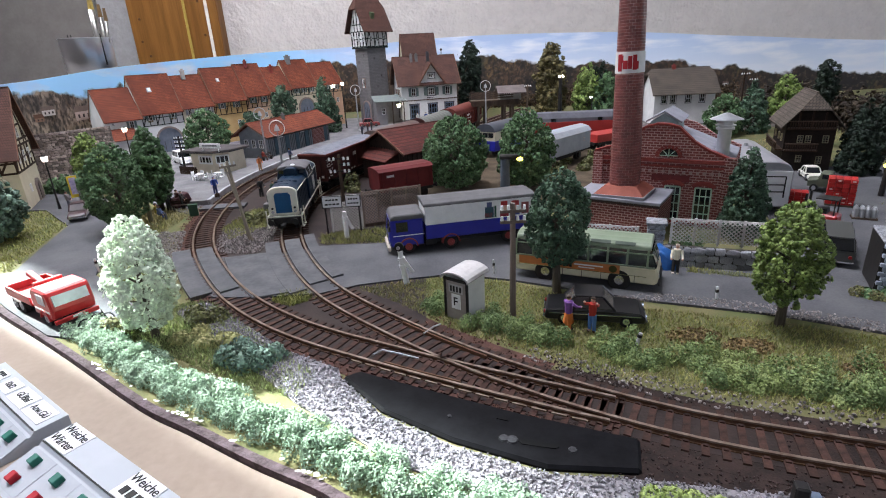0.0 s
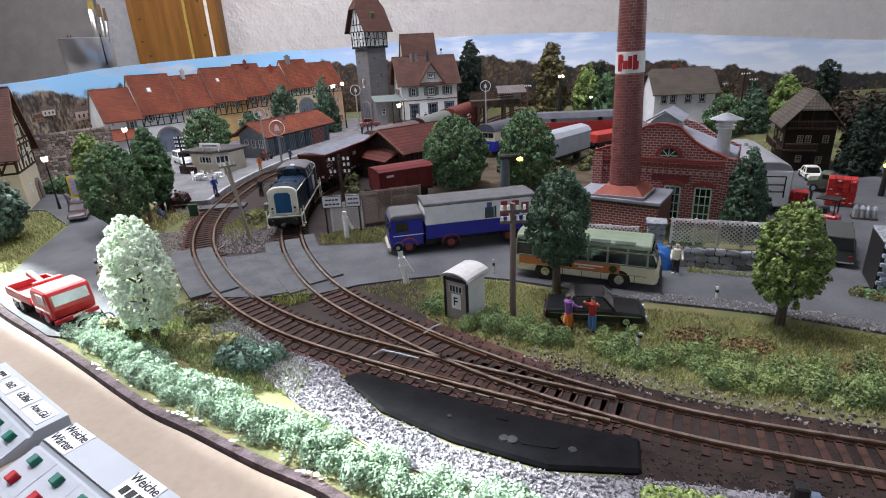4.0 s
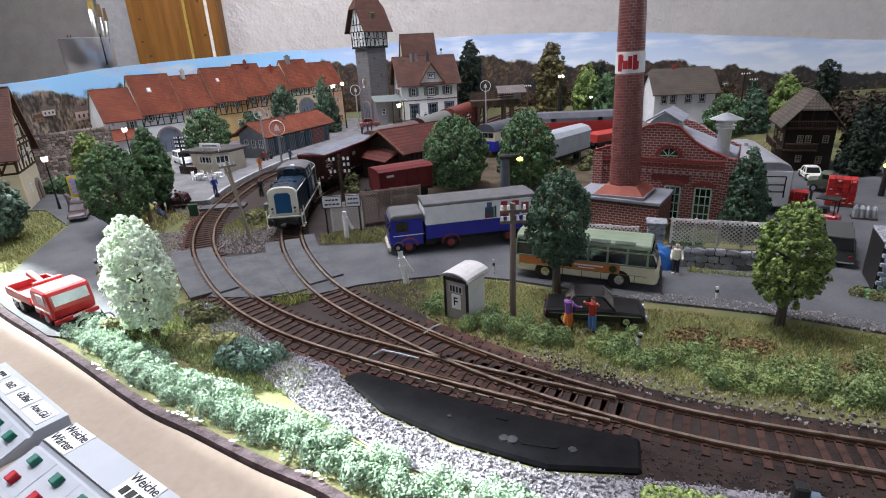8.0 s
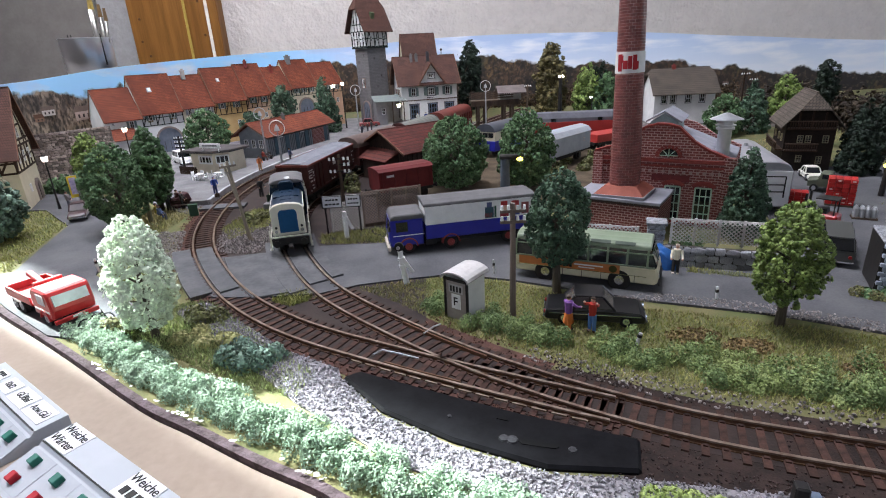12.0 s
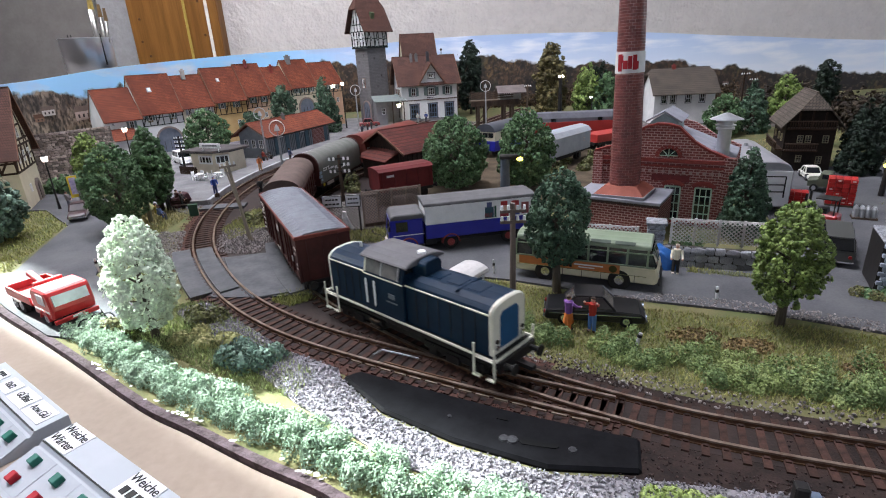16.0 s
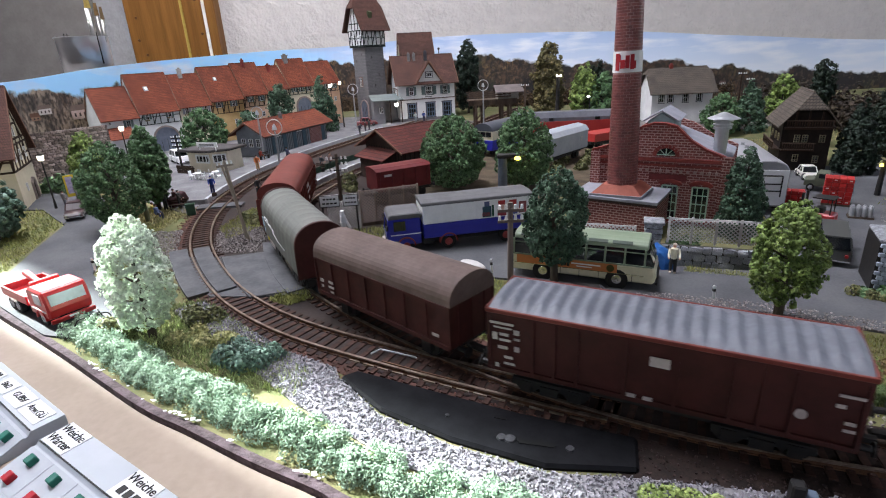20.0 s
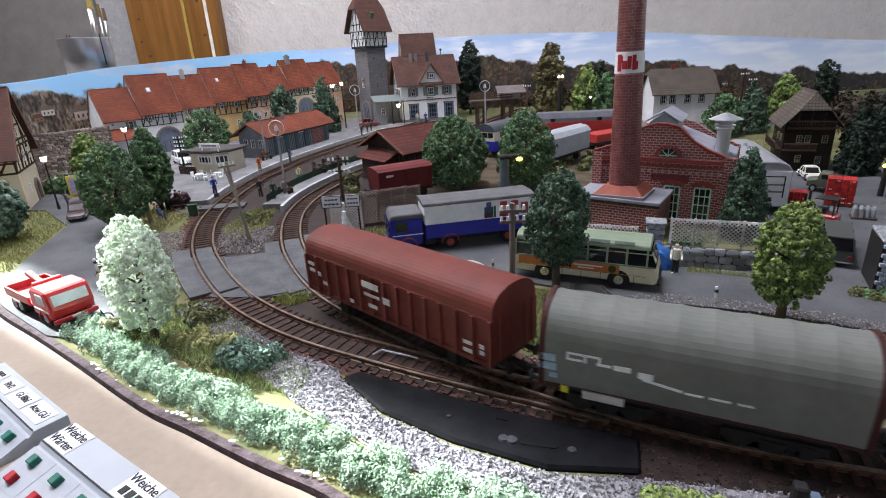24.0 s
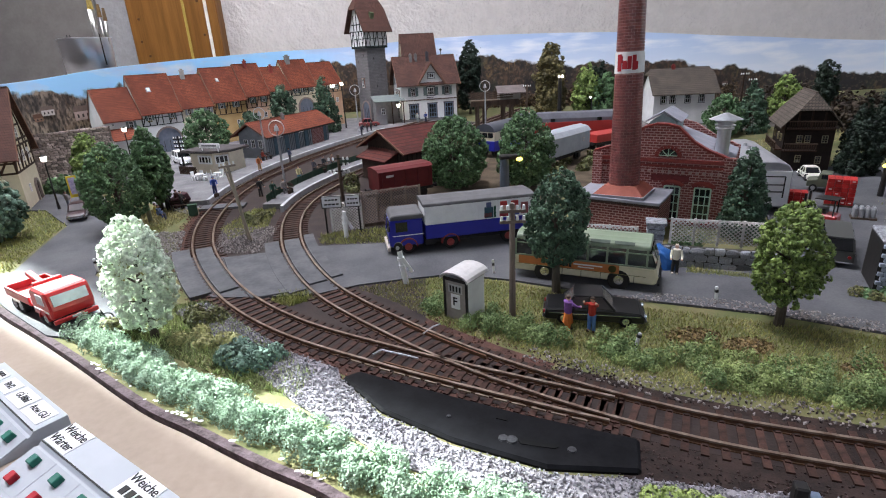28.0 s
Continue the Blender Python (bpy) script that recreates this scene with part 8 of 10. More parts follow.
car("small_white_car", "white saloon car parked by the chalet", pose(0.3900, 0.5400, -0.0018, 0, 0, -108), 0.034, 0.0150, 0.0125, (0.66, 0.64, 0.58))
car("delivery_van", "dark grey delivery van on the yard road", pose(0.2690, 0.3350, -0.0016, 0, 0, 56), 0.050, 0.0190, 0.0195, (0.045, 0.047, 0.045), style="van", rim=M_GREYMETAL)

# the blue lorry with its box body
t = thing("lorry", pose(0.0165, 0.4015, -0.0016, 0, 0, 190.5), "blue lorry with a long white and blue box body", "lorry")
M_LBLUE = paint("lorry_blue", (0.016, 0.020, 0.30), 0.4)
M_LGREY = surf("lorry_grey_roof", (0.115, 0.112, 0.115), (0.085, 0.083, 0.086), 60, 0.7, 0.1)
M_LRED = paint("lorry_red", (0.26, 0.035, 0.03), 0.5)
bm = bmesh.new()
prism(bm, [(0.0335, 0.006), (0.0590, 0.006), (0.0600, 0.0155), (0.0585, 0.0275), (0.0335, 0.0275)], -0.0138, 0.0138, "y")
cab = part("cab", bm, M_LBLUE, t, "blue driver's cab", bevel=0.0012)
bm = bmesh.new()
prism(bm, [(0.0325, 0.0270), (0.0590, 0.0270), (0.0575, 0.0300), (0.0560, 0.0312), (0.0345, 0.0312), (0.0325, 0.0300)], -0.0140, 0.0140, "y")
part("cab_roof", bm, M_LGREY, cab, "grey cab roof", bevel=0.0008)
for s in (-1, 1):
    boxpart("side_window", (0.0500, s * 0.0139, 0.0218), (0.009, 0.0006, 0.0075), M_GLASS_DARK, cab, "side window")
    boxpart("door_line", (0.0450, s * 0.0139, 0.0150), (0.024, 0.0005, 0.0006), M_WHITE, cab)
    boxpart("mirror", (0.0595, s * 0.0158, 0.0220), (0.0010, 0.0024, 0.0036), M_IRON, cab)
boxpart("windscreen", (0.0594, 0, 0.0222), (0.0008, 0.024, 0.0082), M_GLASS_DARK, cab, "windscreen", ry=-7)
boxpart("centre_bar", (0.0598, 0, 0.0222), (0.0008, 0.0008, 0.0086), M_LBLUE, cab, ry=-7)
boxpart("grille", (0.0600, 0, 0.0125), (0.0008, 0.013, 0.0055), M_CHROME, cab)
boxpart("bumper", (0.0605, 0, 0.0050), (0.0022, 0.028, 0.0032), surf("pale_bumper", (0.55, 0.48, 0.42), None, 80, 0.5, 0.05), t, "pale bumper", bevel=0.0004)
for y in (-0.0095, 0.0095):
    bm = bmesh.new()
    cyl(bm, (0.0595, y, 0.0095), (0.0606, y, 0.0095), 0.0018, n=10)
    part("headlight", bm, M_CHROME, cab)
boxpart("lower_box", (-0.0115, 0, 0.0155), (0.0865, 0.0290, 0.0110), M_LBLUE, t, "blue lower half of the box body", bevel=0.0005)
ub = boxpart("upper_box", (-0.0115, 0, 0.0285), (0.0870, 0.0292, 0.0150), M_WHITE, t, "white upper half of the box body", bevel=0.0008)
bm = bmesh.new()
prism(bm, [(-0.0150, 0.0355), (0.0150, 0.0355), (0.0142, 0.0378), (0.006, 0.0388), (-0.006, 0.0388), (-0.0142, 0.0378)], -0.0558, 0.0330, "x")
part("box_roof", bm, M_LGREY, t, "grey box roof", bevel=0.0004)
# painted picture panel as plain shapes, on both sides
for s in (-1, 1):
    pc = boxpart("picture", (-0.030, s * 0.0148, 0.0285), (0.040, 0.0004, 0.0140), M_WHITE, t, "coloured picture panel")
    for x, z, w, h, c in ((-0.0142, 0.0265, 0.007, 0.0085, (0.05, 0.10, 0.13)), (-0.0142, 0.0325, 0.004, 0.004, (0.10, 0.12, 0.22)), (-0.0135, 0.0245, 0.006, 0.003, (0.35, 0.05, 0.05)), (-0.0190, 0.0268, 0.0016, 0.009, (0.03, 0.09, 0.06)),
                          (-0.0260, 0.0325, 0.0055, 0.0035, (0.40, 0.04, 0.04)), (-0.0262, 0.0290, 0.004, 0.004, (0.65, 0.42, 0.34)), (-0.0262, 0.0245, 0.007, 0.005, (0.30, 0.05, 0.06)), (-0.0350, 0.0320, 0.006, 0.004, (0.42, 0.05, 0.05)), (-0.0352, 0.0280, 0.005, 0.004, (0.6, 0.38, 0.3)), (-0.0352, 0.0245, 0.007, 0.004, (0.10, 0.12, 0.30)), (-0.043, 0.0275, 0.006, 0.009, (0.30, 0.10, 0.10))):
        boxpart("painted_shape", (x - 0.004, s * 0.0151, z), (w, 0.0003, h), surf("shape_%d" % (c[0] * 100 + c[1] * 1000 + c[2] * 5000), c, None, 300, 0.6, 0), pc, "painted colour shape")
boxpart("chassis", (0.0, 0, 0.0070), (0.108, 0.0150, 0.0040), M_IRON, t)
for s in (-1, 1):
    for x in (0.0455, 0.0125, -0.034, -0.045):
        road_wheel(t, x, s * 0.0118, 0.0056, 0.0038, M_LRED)
        if x > 0:
            part("mudguard", arch_mesh(x, s * 0.0128, 0.0056, 0.0064, 0.0073, 0.0042), M_LRED, t, "red mudguard")
    boxpart("tool_box", (0.028, s * 0.0105, 0.0075), (0.008, 0.005, 0.005), M_IRON, t)

# the cream touring coach
t = thing("coach", pose(0.0935, 0.3214, -0.0016, 0, 0, -25.5), "cream and orange touring coach with a green roof", "bus")
M_CGREEN = surf("coach_green", (0.20, 0.24, 0.17), (0.16, 0.20, 0.135), 80, 0.4, 0.03)
M_CCREAM = paint("coach_cream", (0.68, 0.63, 0.46), 0.35)
M_CORANGE = paint("coach_orange", (0.52, 0.17, 0.05), 0.45)
L = 0.0915
bm = bmesh.new()
prism(bm, [(-L / 2, 0.0045), (-L / 2 + 0.0005, 0.016), (L / 2 - 0.0015, 0.016), (L / 2, 0.0095), (L / 2 - 0.001, 0.0045)], -0.0138, 0.0138, "y")
body = part("body", bm, M_CCREAM, t, "cream lower body", bevel=0.0014)
bm = bmesh.new()
lo = [bm.verts.new((x, y, 0.0158)) for x, y in ((-L / 2 + 0.0010, -0.0136), (L / 2 - 0.0018, -0.0136), (L / 2 - 0.0018, 0.0136), (-L / 2 + 0.0010, 0.0136))]
hi = [bm.verts.new((x, y, 0.0262)) for x, y in ((-L / 2 + 0.0030, -0.0122), (L / 2 - 0.0060, -0.0122), (L / 2 - 0.0060, 0.0122), (-L / 2 + 0.0030, 0.0122))]
bm.faces.new(lo), bm.faces.new(hi)
for i in range(4):
    bm.faces.new((lo[i], lo[(i + 1) % 4], hi[(i + 1) % 4], hi[i]))
bmesh.ops.recalc_face_normals(bm, faces=bm.faces)
gl = part("window_band", bm, M_GLASS_DARK, t, "dark window band")
bm = bmesh.new()
prism(bm, [(-0.0125, 0.0258), (0.0125, 0.0258), (0.0118, 0.0285), (0.0095, 0.0302), (0.0045, 0.0310), (-0.0045, 0.0310), (-0.0095, 0.0302), (-0.0118, 0.0285)], -L / 2 + 0.0025, L / 2 - 0.0055, "x")
rf = part("roof", bm, M_CGREEN, t, "green curved roof", bevel=0.0006)
for s in (-1, 1):
    for k in range(8):
        x = -L / 2 + 0.0025 + k * (L - 0.0095) / 7
        boxpart("window_pillar", (x, s * 0.0131, 0.0210), (0.0012, 0.0012, 0.0108), M_CGREEN, gl, rx=s * 7.5)
    boxpart("window_rail", (-0.001, s * 0.0126, 0.0240), (L - 0.006, 0.0008, 0.0006), M_CGREEN, gl)
    boxpart("waist_rail", (-0.001, s * 0.0138, 0.0160), (L - 0.003, 0.0010, 0.0008), M_CGREEN, gl)
    for k in range(5):
        boxpart("roof_light", (-0.033 + k * 0.0145, s * 0.0109, 0.0291), (0.0118, 0.0008, 0.0022), surf("roof_glass", (0.10, 0.12, 0.10), None, 60, 0.12, 0), rf, "curved roof window", rx=s * 50)
    boxpart("side_band", (-0.009, s * 0.01395, 0.0128), (0.064, 0.0004, 0.0056), M_CORANGE, body, "orange advertising band")
    f = -s
    for k, x in enumerate((-0.019, -0.017, -0.015, -0.013, -0.011, -0.009, -0.007)):
        boxpart("sign_bar", (x * 1, s * 0.01425, 0.0132), (0.0016, 0.0004, 0.0034 if k % 2 else 0.0042), surf("sign_black", (0.03, 0.025, 0.02), None, 80, 0.6, 0), body)
    boxpart("sign_bar", (0.004, s * 0.01425, 0.0135), (0.018, 0.0004, 0.0008), M_WHITE, body)
    boxpart("sign_bar", (0.003, s * 0.01425, 0.0118), (0.010, 0.0004, 0.0006), M_WHITE, body)
    bm = bmesh.new()
    cyl(bm, (0.0190, s * 0.0139, 0.0128), (0.0190, s * 0.01435, 0.0128), 0.0024, n=14)
    part("emblem", bm, surf("emblem_dark", (0.08, 0.07, 0.02), None, 80, 0.6, 0), body, "dark round emblem")
    for x in (-0.012, 0.000, 0.012, 0.032):
        boxpart("panel_line", (x, s * 0.01390, 0.0075), (0.0003, 0.0004, 0.0055), M_IRON, body)
    boxpart("trim_strip", (-0.002, s * 0.0140, 0.0098), (L - 0.010, 0.0004, 0.0004), M_CHROME, body)
    for x in (-0.0235, 0.0230):
        road_wheel(t, x, s * 0.0120, 0.0058, 0.0040, M_CHROME)
        bm = bmesh.new()
        cyl(bm, (x, s * 0.0136, 0.0056), (x, s * 0.0141, 0.0056), 0.0068, n=20)
        part("wheel_arch", bm, M_IRON, body, "dark wheel arch")
boxpart("windscreen", (L / 2 - 0.0036, 0, 0.0208), (0.0008, 0.0235, 0.0090), M_GLASS_DARK, t, "windscreen", ry=-22)
boxpart("screen_bar", (L / 2 - 0.0033, 0, 0.0208), (0.0008, 0.0010, 0.0092), M_CGREEN, t, ry=-22)
boxpart("grille", (L / 2 - 0.0002, 0, 0.0092), (0.0008, 0.0150, 0.0026), M_IRON, t, "dark oval grille", bevel=0.0003)
boxpart("bumper", (L / 2 + 0.0004, 0, 0.0055), (0.0014, 0.0275, 0.0016), M_IRON, t, bevel=0.0003)
for y in (-0.0102, 0.0102):
    bm = bmesh.new()
    cyl(bm, (L / 2 - 0.001, y, 0.0092), (L / 2 + 0.0004, y, 0.0092), 0.0015, n=10)
    part("headlight", bm, M_CHROME, t)

# the red tow lorry at the front edge
t = thing("red_lorry", pose(-0.2490, 0.3080, -0.0018, 0, 0, -34) @ Matrix.Diagonal((0.92, 0.9, 0.9, 1)), "bright red short lorry with an open bed", "lorry")
M_RED = paint("fire_red", (0.42, 0.018, 0.02), 0.35)
bm = bmesh.new()
prism(bm, [(0.0035, 0.0065), (0.0300, 0.0065), (0.0312, 0.0130), (0.0290, 0.0235), (0.0270, 0.0262), (0.0080, 0.0262), (0.0035, 0.0235)], -0.0135, 0.0135, "y")
cab = part("cab", bm, M_RED, t, "red driver's cab", bevel=0.0012)
# the panes' pale colour paints in the sky reflected by the glass
boxpart("windscreen", (0.0302, 0, 0.0195), (0.0008, 0.0215, 0.0072), surf("sky_glare_window", (0.55, 0.6, 0.65), None, 60, 0.15, 0), cab, "windscreen", ry=-12)
for s in (-1, 1):
    boxpart("side_window", (0.0190, s * 0.01355, 0.0195), (0.0100, 0.0006, 0.0070), surf("sky_glare_window", (0.55, 0.6, 0.65), None, 60, 0.15, 0), cab, "side window")
    boxpart("stripe", (0.0175, s * 0.01365, 0.0118), (0.021, 0.0004, 0.0012), M_WHITE, cab)
    for x in (0.0190, -0.0205, -0.0300):
        road_wheel(t, x, s * 0.0112, 0.0056, 0.0038, M_GREYMETAL)
    part("mudguard", arch_mesh(0.0190, s * 0.0125, 0.0054, 0.0062, 0.0070, 0.0036), M_RED, t)
    boxpart("bed_side", (-0.0205, s * 0.0130, 0.0140), (0.0400, 0.0012, 0.0060), M_RED, t, "red bed side")
    boxpart("hose_rack", (-0.0255, s * 0.0120, 0.0092), (0.0130, 0.0024, 0.0030), M_CHROME, t)
boxpart("bed", (-0.0205, 0, 0.0112), (0.0405, 0.0265, 0.0016), M_RED, t)
boxpart("crane_post", (0.0000, 0.0, 0.0185), (0.0035, 0.0180, 0.0150), M_RED, t, bevel=0.0005)
boxpart("crane_arm", (-0.0150, 0.0, 0.0215), (0.0300, 0.0040, 0.0035), M_RED, t, ry=12, bevel=0.0004)
boxpart("sheet", (-0.0160, -0.004, 0.0130), (0.0160, 0.0120, 0.0020), surf("pale_blue_sheet", (0.35, 0.50, 0.60), None, 80, 0.6, 0.1), t, "pale blue sheet on the bed")
boxpart("bed_tail", (-0.0405, 0, 0.0140), (0.0010, 0.0265, 0.0060), M_RED, t)
boxpart("bumper", (0.0318, 0, 0.0055), (0.0020, 0.0275, 0.0030), M_RED, t, bevel=0.0004)
boxpart("chassis", (-0.004, 0, 0.0070), (0.068, 0.0150, 0.0035), M_IRON, t)
boxpart("number_plate", (0.0330, 0, 0.0062), (0.0004, 0.0060, 0.0014), M_WHITE, t)

# yard vehicles by the works
t = thing("works_trailer", pose(0.2950, 0.4867, -0.0018, 0, 0, 73), "silver and white box trailer with a rear ladder rack", "trailer")
M_SILVER = surf("silver_paint", (0.30, 0.30, 0.32), (0.25, 0.25, 0.27), 60, 0.4, 0.05, metal=0.3)
bm = bmesh.new()
prism(bm, [(-0.0165, 0.006), (0.0165, 0.006), (0.0165, 0.037), (0.013, 0.0425), (0.005, 0.0450), (-0.005, 0.0450), (-0.013, 0.0425), (-0.0165, 0.037)], -0.058, 0.058, "x")
part("body", bm, M_SILVER, t, "rounded silver body", bevel=0.0006)
ed = boxpart("end_panel", (-0.0584, 0, 0.0225), (0.001, 0.031, 0.030), M_WHITE, t, "white end panel")
for y, z, w, h in ((-0.011, 0.024, 0.0008, 0.018), (0.011, 0.024, 0.0008, 0.018), (0, 0.033, 0.022, 0.0008), (0, 0.026, 0.022, 0.0008), (0, 0.020, 0.022, 0.0008)):
    boxpart("rack_bar", (-0.0598, y, z), (0.001, w, h), M_IRON, ed)
for s in (-1, 1):
    for x in (-0.040, 0.036):
        road_wheel(t, x, s * 0.0135, 0.0056, 0.0038)
for x in (-0.012, 0.004, 0.020):
    bm = bmesh.new()
    cyl(bm, (x, 0.004, 0.044), (x, 0.004, 0.0475), 0.0022, 0.0016, 10)
    part("roof_fan", bm, M_GREYMETAL, t)

t = thing("pickup_truck", pose(0.3740, 0.4900, -0.0018, 0, 0, 140) @ Matrix.Diagonal((0.72, 0.85, 0.85, 1)), "olive green pickup truck in the yard", "truck")
M_OLIVE = paint("olive_green", (0.075, 0.085, 0.055), 0.6)
bm = bmesh.new()
prism(bm, [(-0.002, 0.006), (0.024, 0.006), (0.024, 0.013), (0.013, 0.0145), (0.010, 0.0215), (-0.002, 0.0215)], -0.0105, 0.0105, "y")
cb = part("cab", bm, M_OLIVE, t, bevel=0.0008)
boxpart("windscreen", (0.0118, 0, 0.018), (0.0006, 0.017, 0.0055), M_GLASS_DARK, cb, ry=-24)
boxpart("bed", (-0.014, 0, 0.0105), (0.024, 0.021, 0.0060), M_OLIVE, t)
for s in (-1, 1):
    boxpart("side_window", (0.0045, s * 0.0106, 0.0180), (0.008, 0.0004, 0.0050), M_GLASS_DARK, cb)
    for x in (-0.016, 0.016):
        road_wheel(t, x, s * 0.0092, 0.0046, 0.0034)


def crate_stack(m, nx, ny, nz, label):
    t = thing("crate_stack", m, label, "crates")
    bm = bmesh.new()
    for z in (-0.0011,):
        box(bm, (0, 0, 0.0010), (nx * 0.0052, ny * 0.0052, 0.0014))
    part("pallet", bm, M_WOOD, t)
    bm = bmesh.new()
    box(bm, (0, 0, 0), (0.0049, 0.0049, 0.0036))
    red = surf("red_crate", (0.36, 0.02, 0.018), (0.30, 0.018, 0.016), 120, 0.45, 0.05, random_hue=0.3)
    me = to_mesh("crate", bm, red, 0.0003)
    bm = bmesh.new()
    box(bm, (0, 0, 0), (0.0053, 0.0022, 0.0010))
    handle = to_mesh("grip", bm, surf("pale_grip", (0.55, 0.42, 0.4), None, 80, 0.6, 0))
    for i, j, k in itertools.product(range(nx), range(ny), range(nz)):
        ob = new("crate", me)
        ob.parent, ob.matrix_basis = t, pose((i - (nx - 1) / 2) * 0.0052, (j - (ny - 1) / 2) * 0.0052, 0.0036 + k * 0.0038, 0, 0, random.uniform(-3, 3))
        if random.random() < 0.4 and (i in (0, nx - 1) or j == 0):
            h = new("grip", handle)
            h.parent, h.matrix_basis = ob, pose(0, 0, 0.0003, 0, 0, random.choice([0, 90]))
    return t


crate_stack(pose(0.3520, 0.4460, -0.0018, 0, 0, -35), 4, 3, 6, "tall stack of red drink crates on a pallet")
crate_stack(pose(0.3090, 0.4390, -0.0018, 0, 0, -30), 3, 2, 4, "low stack of red drink crates on a pallet")
t = thing("milk_churns", pose(0.3440, 0.4060, -0.0018, 0, 0, -30), "pallet with grey metal churns", "churns")
boxpart("pallet", (0, 0, 0.0008), (0.017, 0.010, 0.0016), M_WOOD, t)
for i in range(4):
    for j in range(2):
        bm = bmesh.new()
        cyl(bm, (-0.006 + i * 0.004, -0.002 + j * 0.004, 0.0016), (-0.006 + i * 0.004, -0.002 + j * 0.004, 0.0085), 0.0018, n=10)
        cyl(bm, (-0.006 + i * 0.004, -0.002 + j * 0.004, 0.0085), (-0.006 + i * 0.004, -0.002 + j * 0.004, 0.0105), 0.0018, 0.0009, 10)
        part("churn", bm, M_GREYMETAL, t)
t = thing("forklift", pose(0.2980, 0.3890, -0.0018, 0, 0, 130), "red forklift with a black mast", "forklift")
boxpart("body", (0, 0, 0.0080), (0.0200, 0.0130, 0.0095), M_RED, t, "red body", bevel=0.0012)
boxpart("seat", (0.001, 0, 0.0145), (0.006, 0.008, 0.004), M_IRON, t)
for y in (-0.0055, 0.0055):
    boxpart("mast", (0.0125, y, 0.0140), (0.0016, 0.0016, 0.026), M_IRON, t)
    boxpart("guard_post", (-0.007, y, 0.0180), (0.0008, 0.0008, 0.012), M_IRON, t)
    boxpart("fork", (0.0185, y * 0.6, 0.0020), (0.0120, 0.0016, 0.0008), M_IRON, t)
    for x in (-0.006, 0.007):
        road_wheel(t, x, y * 1.2, 0.0034, 0.0026)
boxpart("roof_guard", (-0.001, 0, 0.0245), (0.014, 0.013, 0.0008), M_IRON, t)

# rolling stock standing in the yard
t = thing("red_diesel_locomotive", pose(0.2150, 0.8350, -0.001, 0, 0, -4), "red diesel locomotive with a grey roof, standing in the yard", "locomotive")
M_VRED = paint("traffic_red", (0.40, 0.03, 0.025), 0.45)
bm = bmesh.new()
prism(bm, [(-0.088, 0.012), (0.088, 0.012), (0.0925, 0.022), (0.088, 0.034), (-0.088, 0.034), (-0.0925, 0.022)], -0.0160, 0.0160, "y")
bd = part("body", bm, M_VRED, t, "red body", bevel=0.0008)
bm = bmesh.new()
prism(bm, [(-0.0160, 0.0300), (0.0160, 0.0300), (0.0155, 0.0385), (0.0105, 0.0465), (-0.0105, 0.0465), (-0.0155, 0.0385)], -0.086, 0.086, "x")
rf = part("roof", bm, surf("grey_blue_roof", (0.12, 0.12, 0.14), (0.09, 0.09, 0.105), 60, 0.6, 0.1), t, "grey roof", bevel=0.0008)
for sx in (-1, 1):
    boxpart("windscreen", (sx * 0.0868, 0, 0.0375), (0.0010, 0.022, 0.0065), M_GLASS_DARK, rf, "cab windscreen")
    for s in (-1, 1):
        boxpart("cab_window", (sx * 0.078, s * 0.0160, 0.0362), (0.008, 0.0008, 0.0058), M_WHITE if sx > 0 else M_GLASS_DARK, rf, "pale cab window")
        boxpart("side_window", (sx * 0.035, s * 0.0158, 0.0362), (0.007, 0.0010, 0.0045), M_GLASS_DARK, rf)
    bogie(t, sx * 0.055, 0.032)
    buffers(t, sx * 0.0905, sign=sx)
boxpart("lower_stripe", (0, -0.0162, 0.0140), (0.170, 0.0006, 0.0050), surf("grey_blue_roof", (0.12, 0.12, 0.14)), bd, "grey lower band")
boxpart("tank", (0, 0, 0.008), (0.05, 0.024, 0.007), M_IRON, t)

t = thing("refrigerator_wagon", pose(0.1540, 0.6800, -0.001, 0, 0, 46), "pale grey covered wagon with a low pitched roof", "goods wagon")
wagon_base(t, 0.128, False)
boxpart("body", (0, 0, 0.0245), (0.116, 0.0305, 0.0230), surf("pale_grey_paint", (0.38, 0.40, 0.43), (0.32, 0.34, 0.37), 60, 0.55, 0.1), t, "pale grey body", bevel=0.0005)
bm = bmesh.new()
prism(bm, [(-0.0165, 0.0355), (0.0165, 0.0355), (0.011, 0.0415), (0.0, 0.0440), (-0.011, 0.0415)], -0.059, 0.059, "x")
part("roof", bm, surf("light_grey_roof", (0.34, 0.35, 0.37), (0.28, 0.29, 0.31), 60, 0.6, 0.1), t, "light grey roof", bevel=0.0003)
marks(t, 0.12, -0.0156, ((0.040, 0.028, 0.006, 0.0016), (0.040, 0.0245, 0.005, 0.0014)))
t = thing("red_flat_wagon", pose(0.250, 0.770, -0.001, 0, 0, 30), "low red wagon standing in the yard", "goods wagon")
wagon_base(t, 0.090, False)
boxpart("body", (0, 0, 0.0185), (0.080, 0.029, 0.011), M_VRED, t, "red low body", bevel=0.0005)

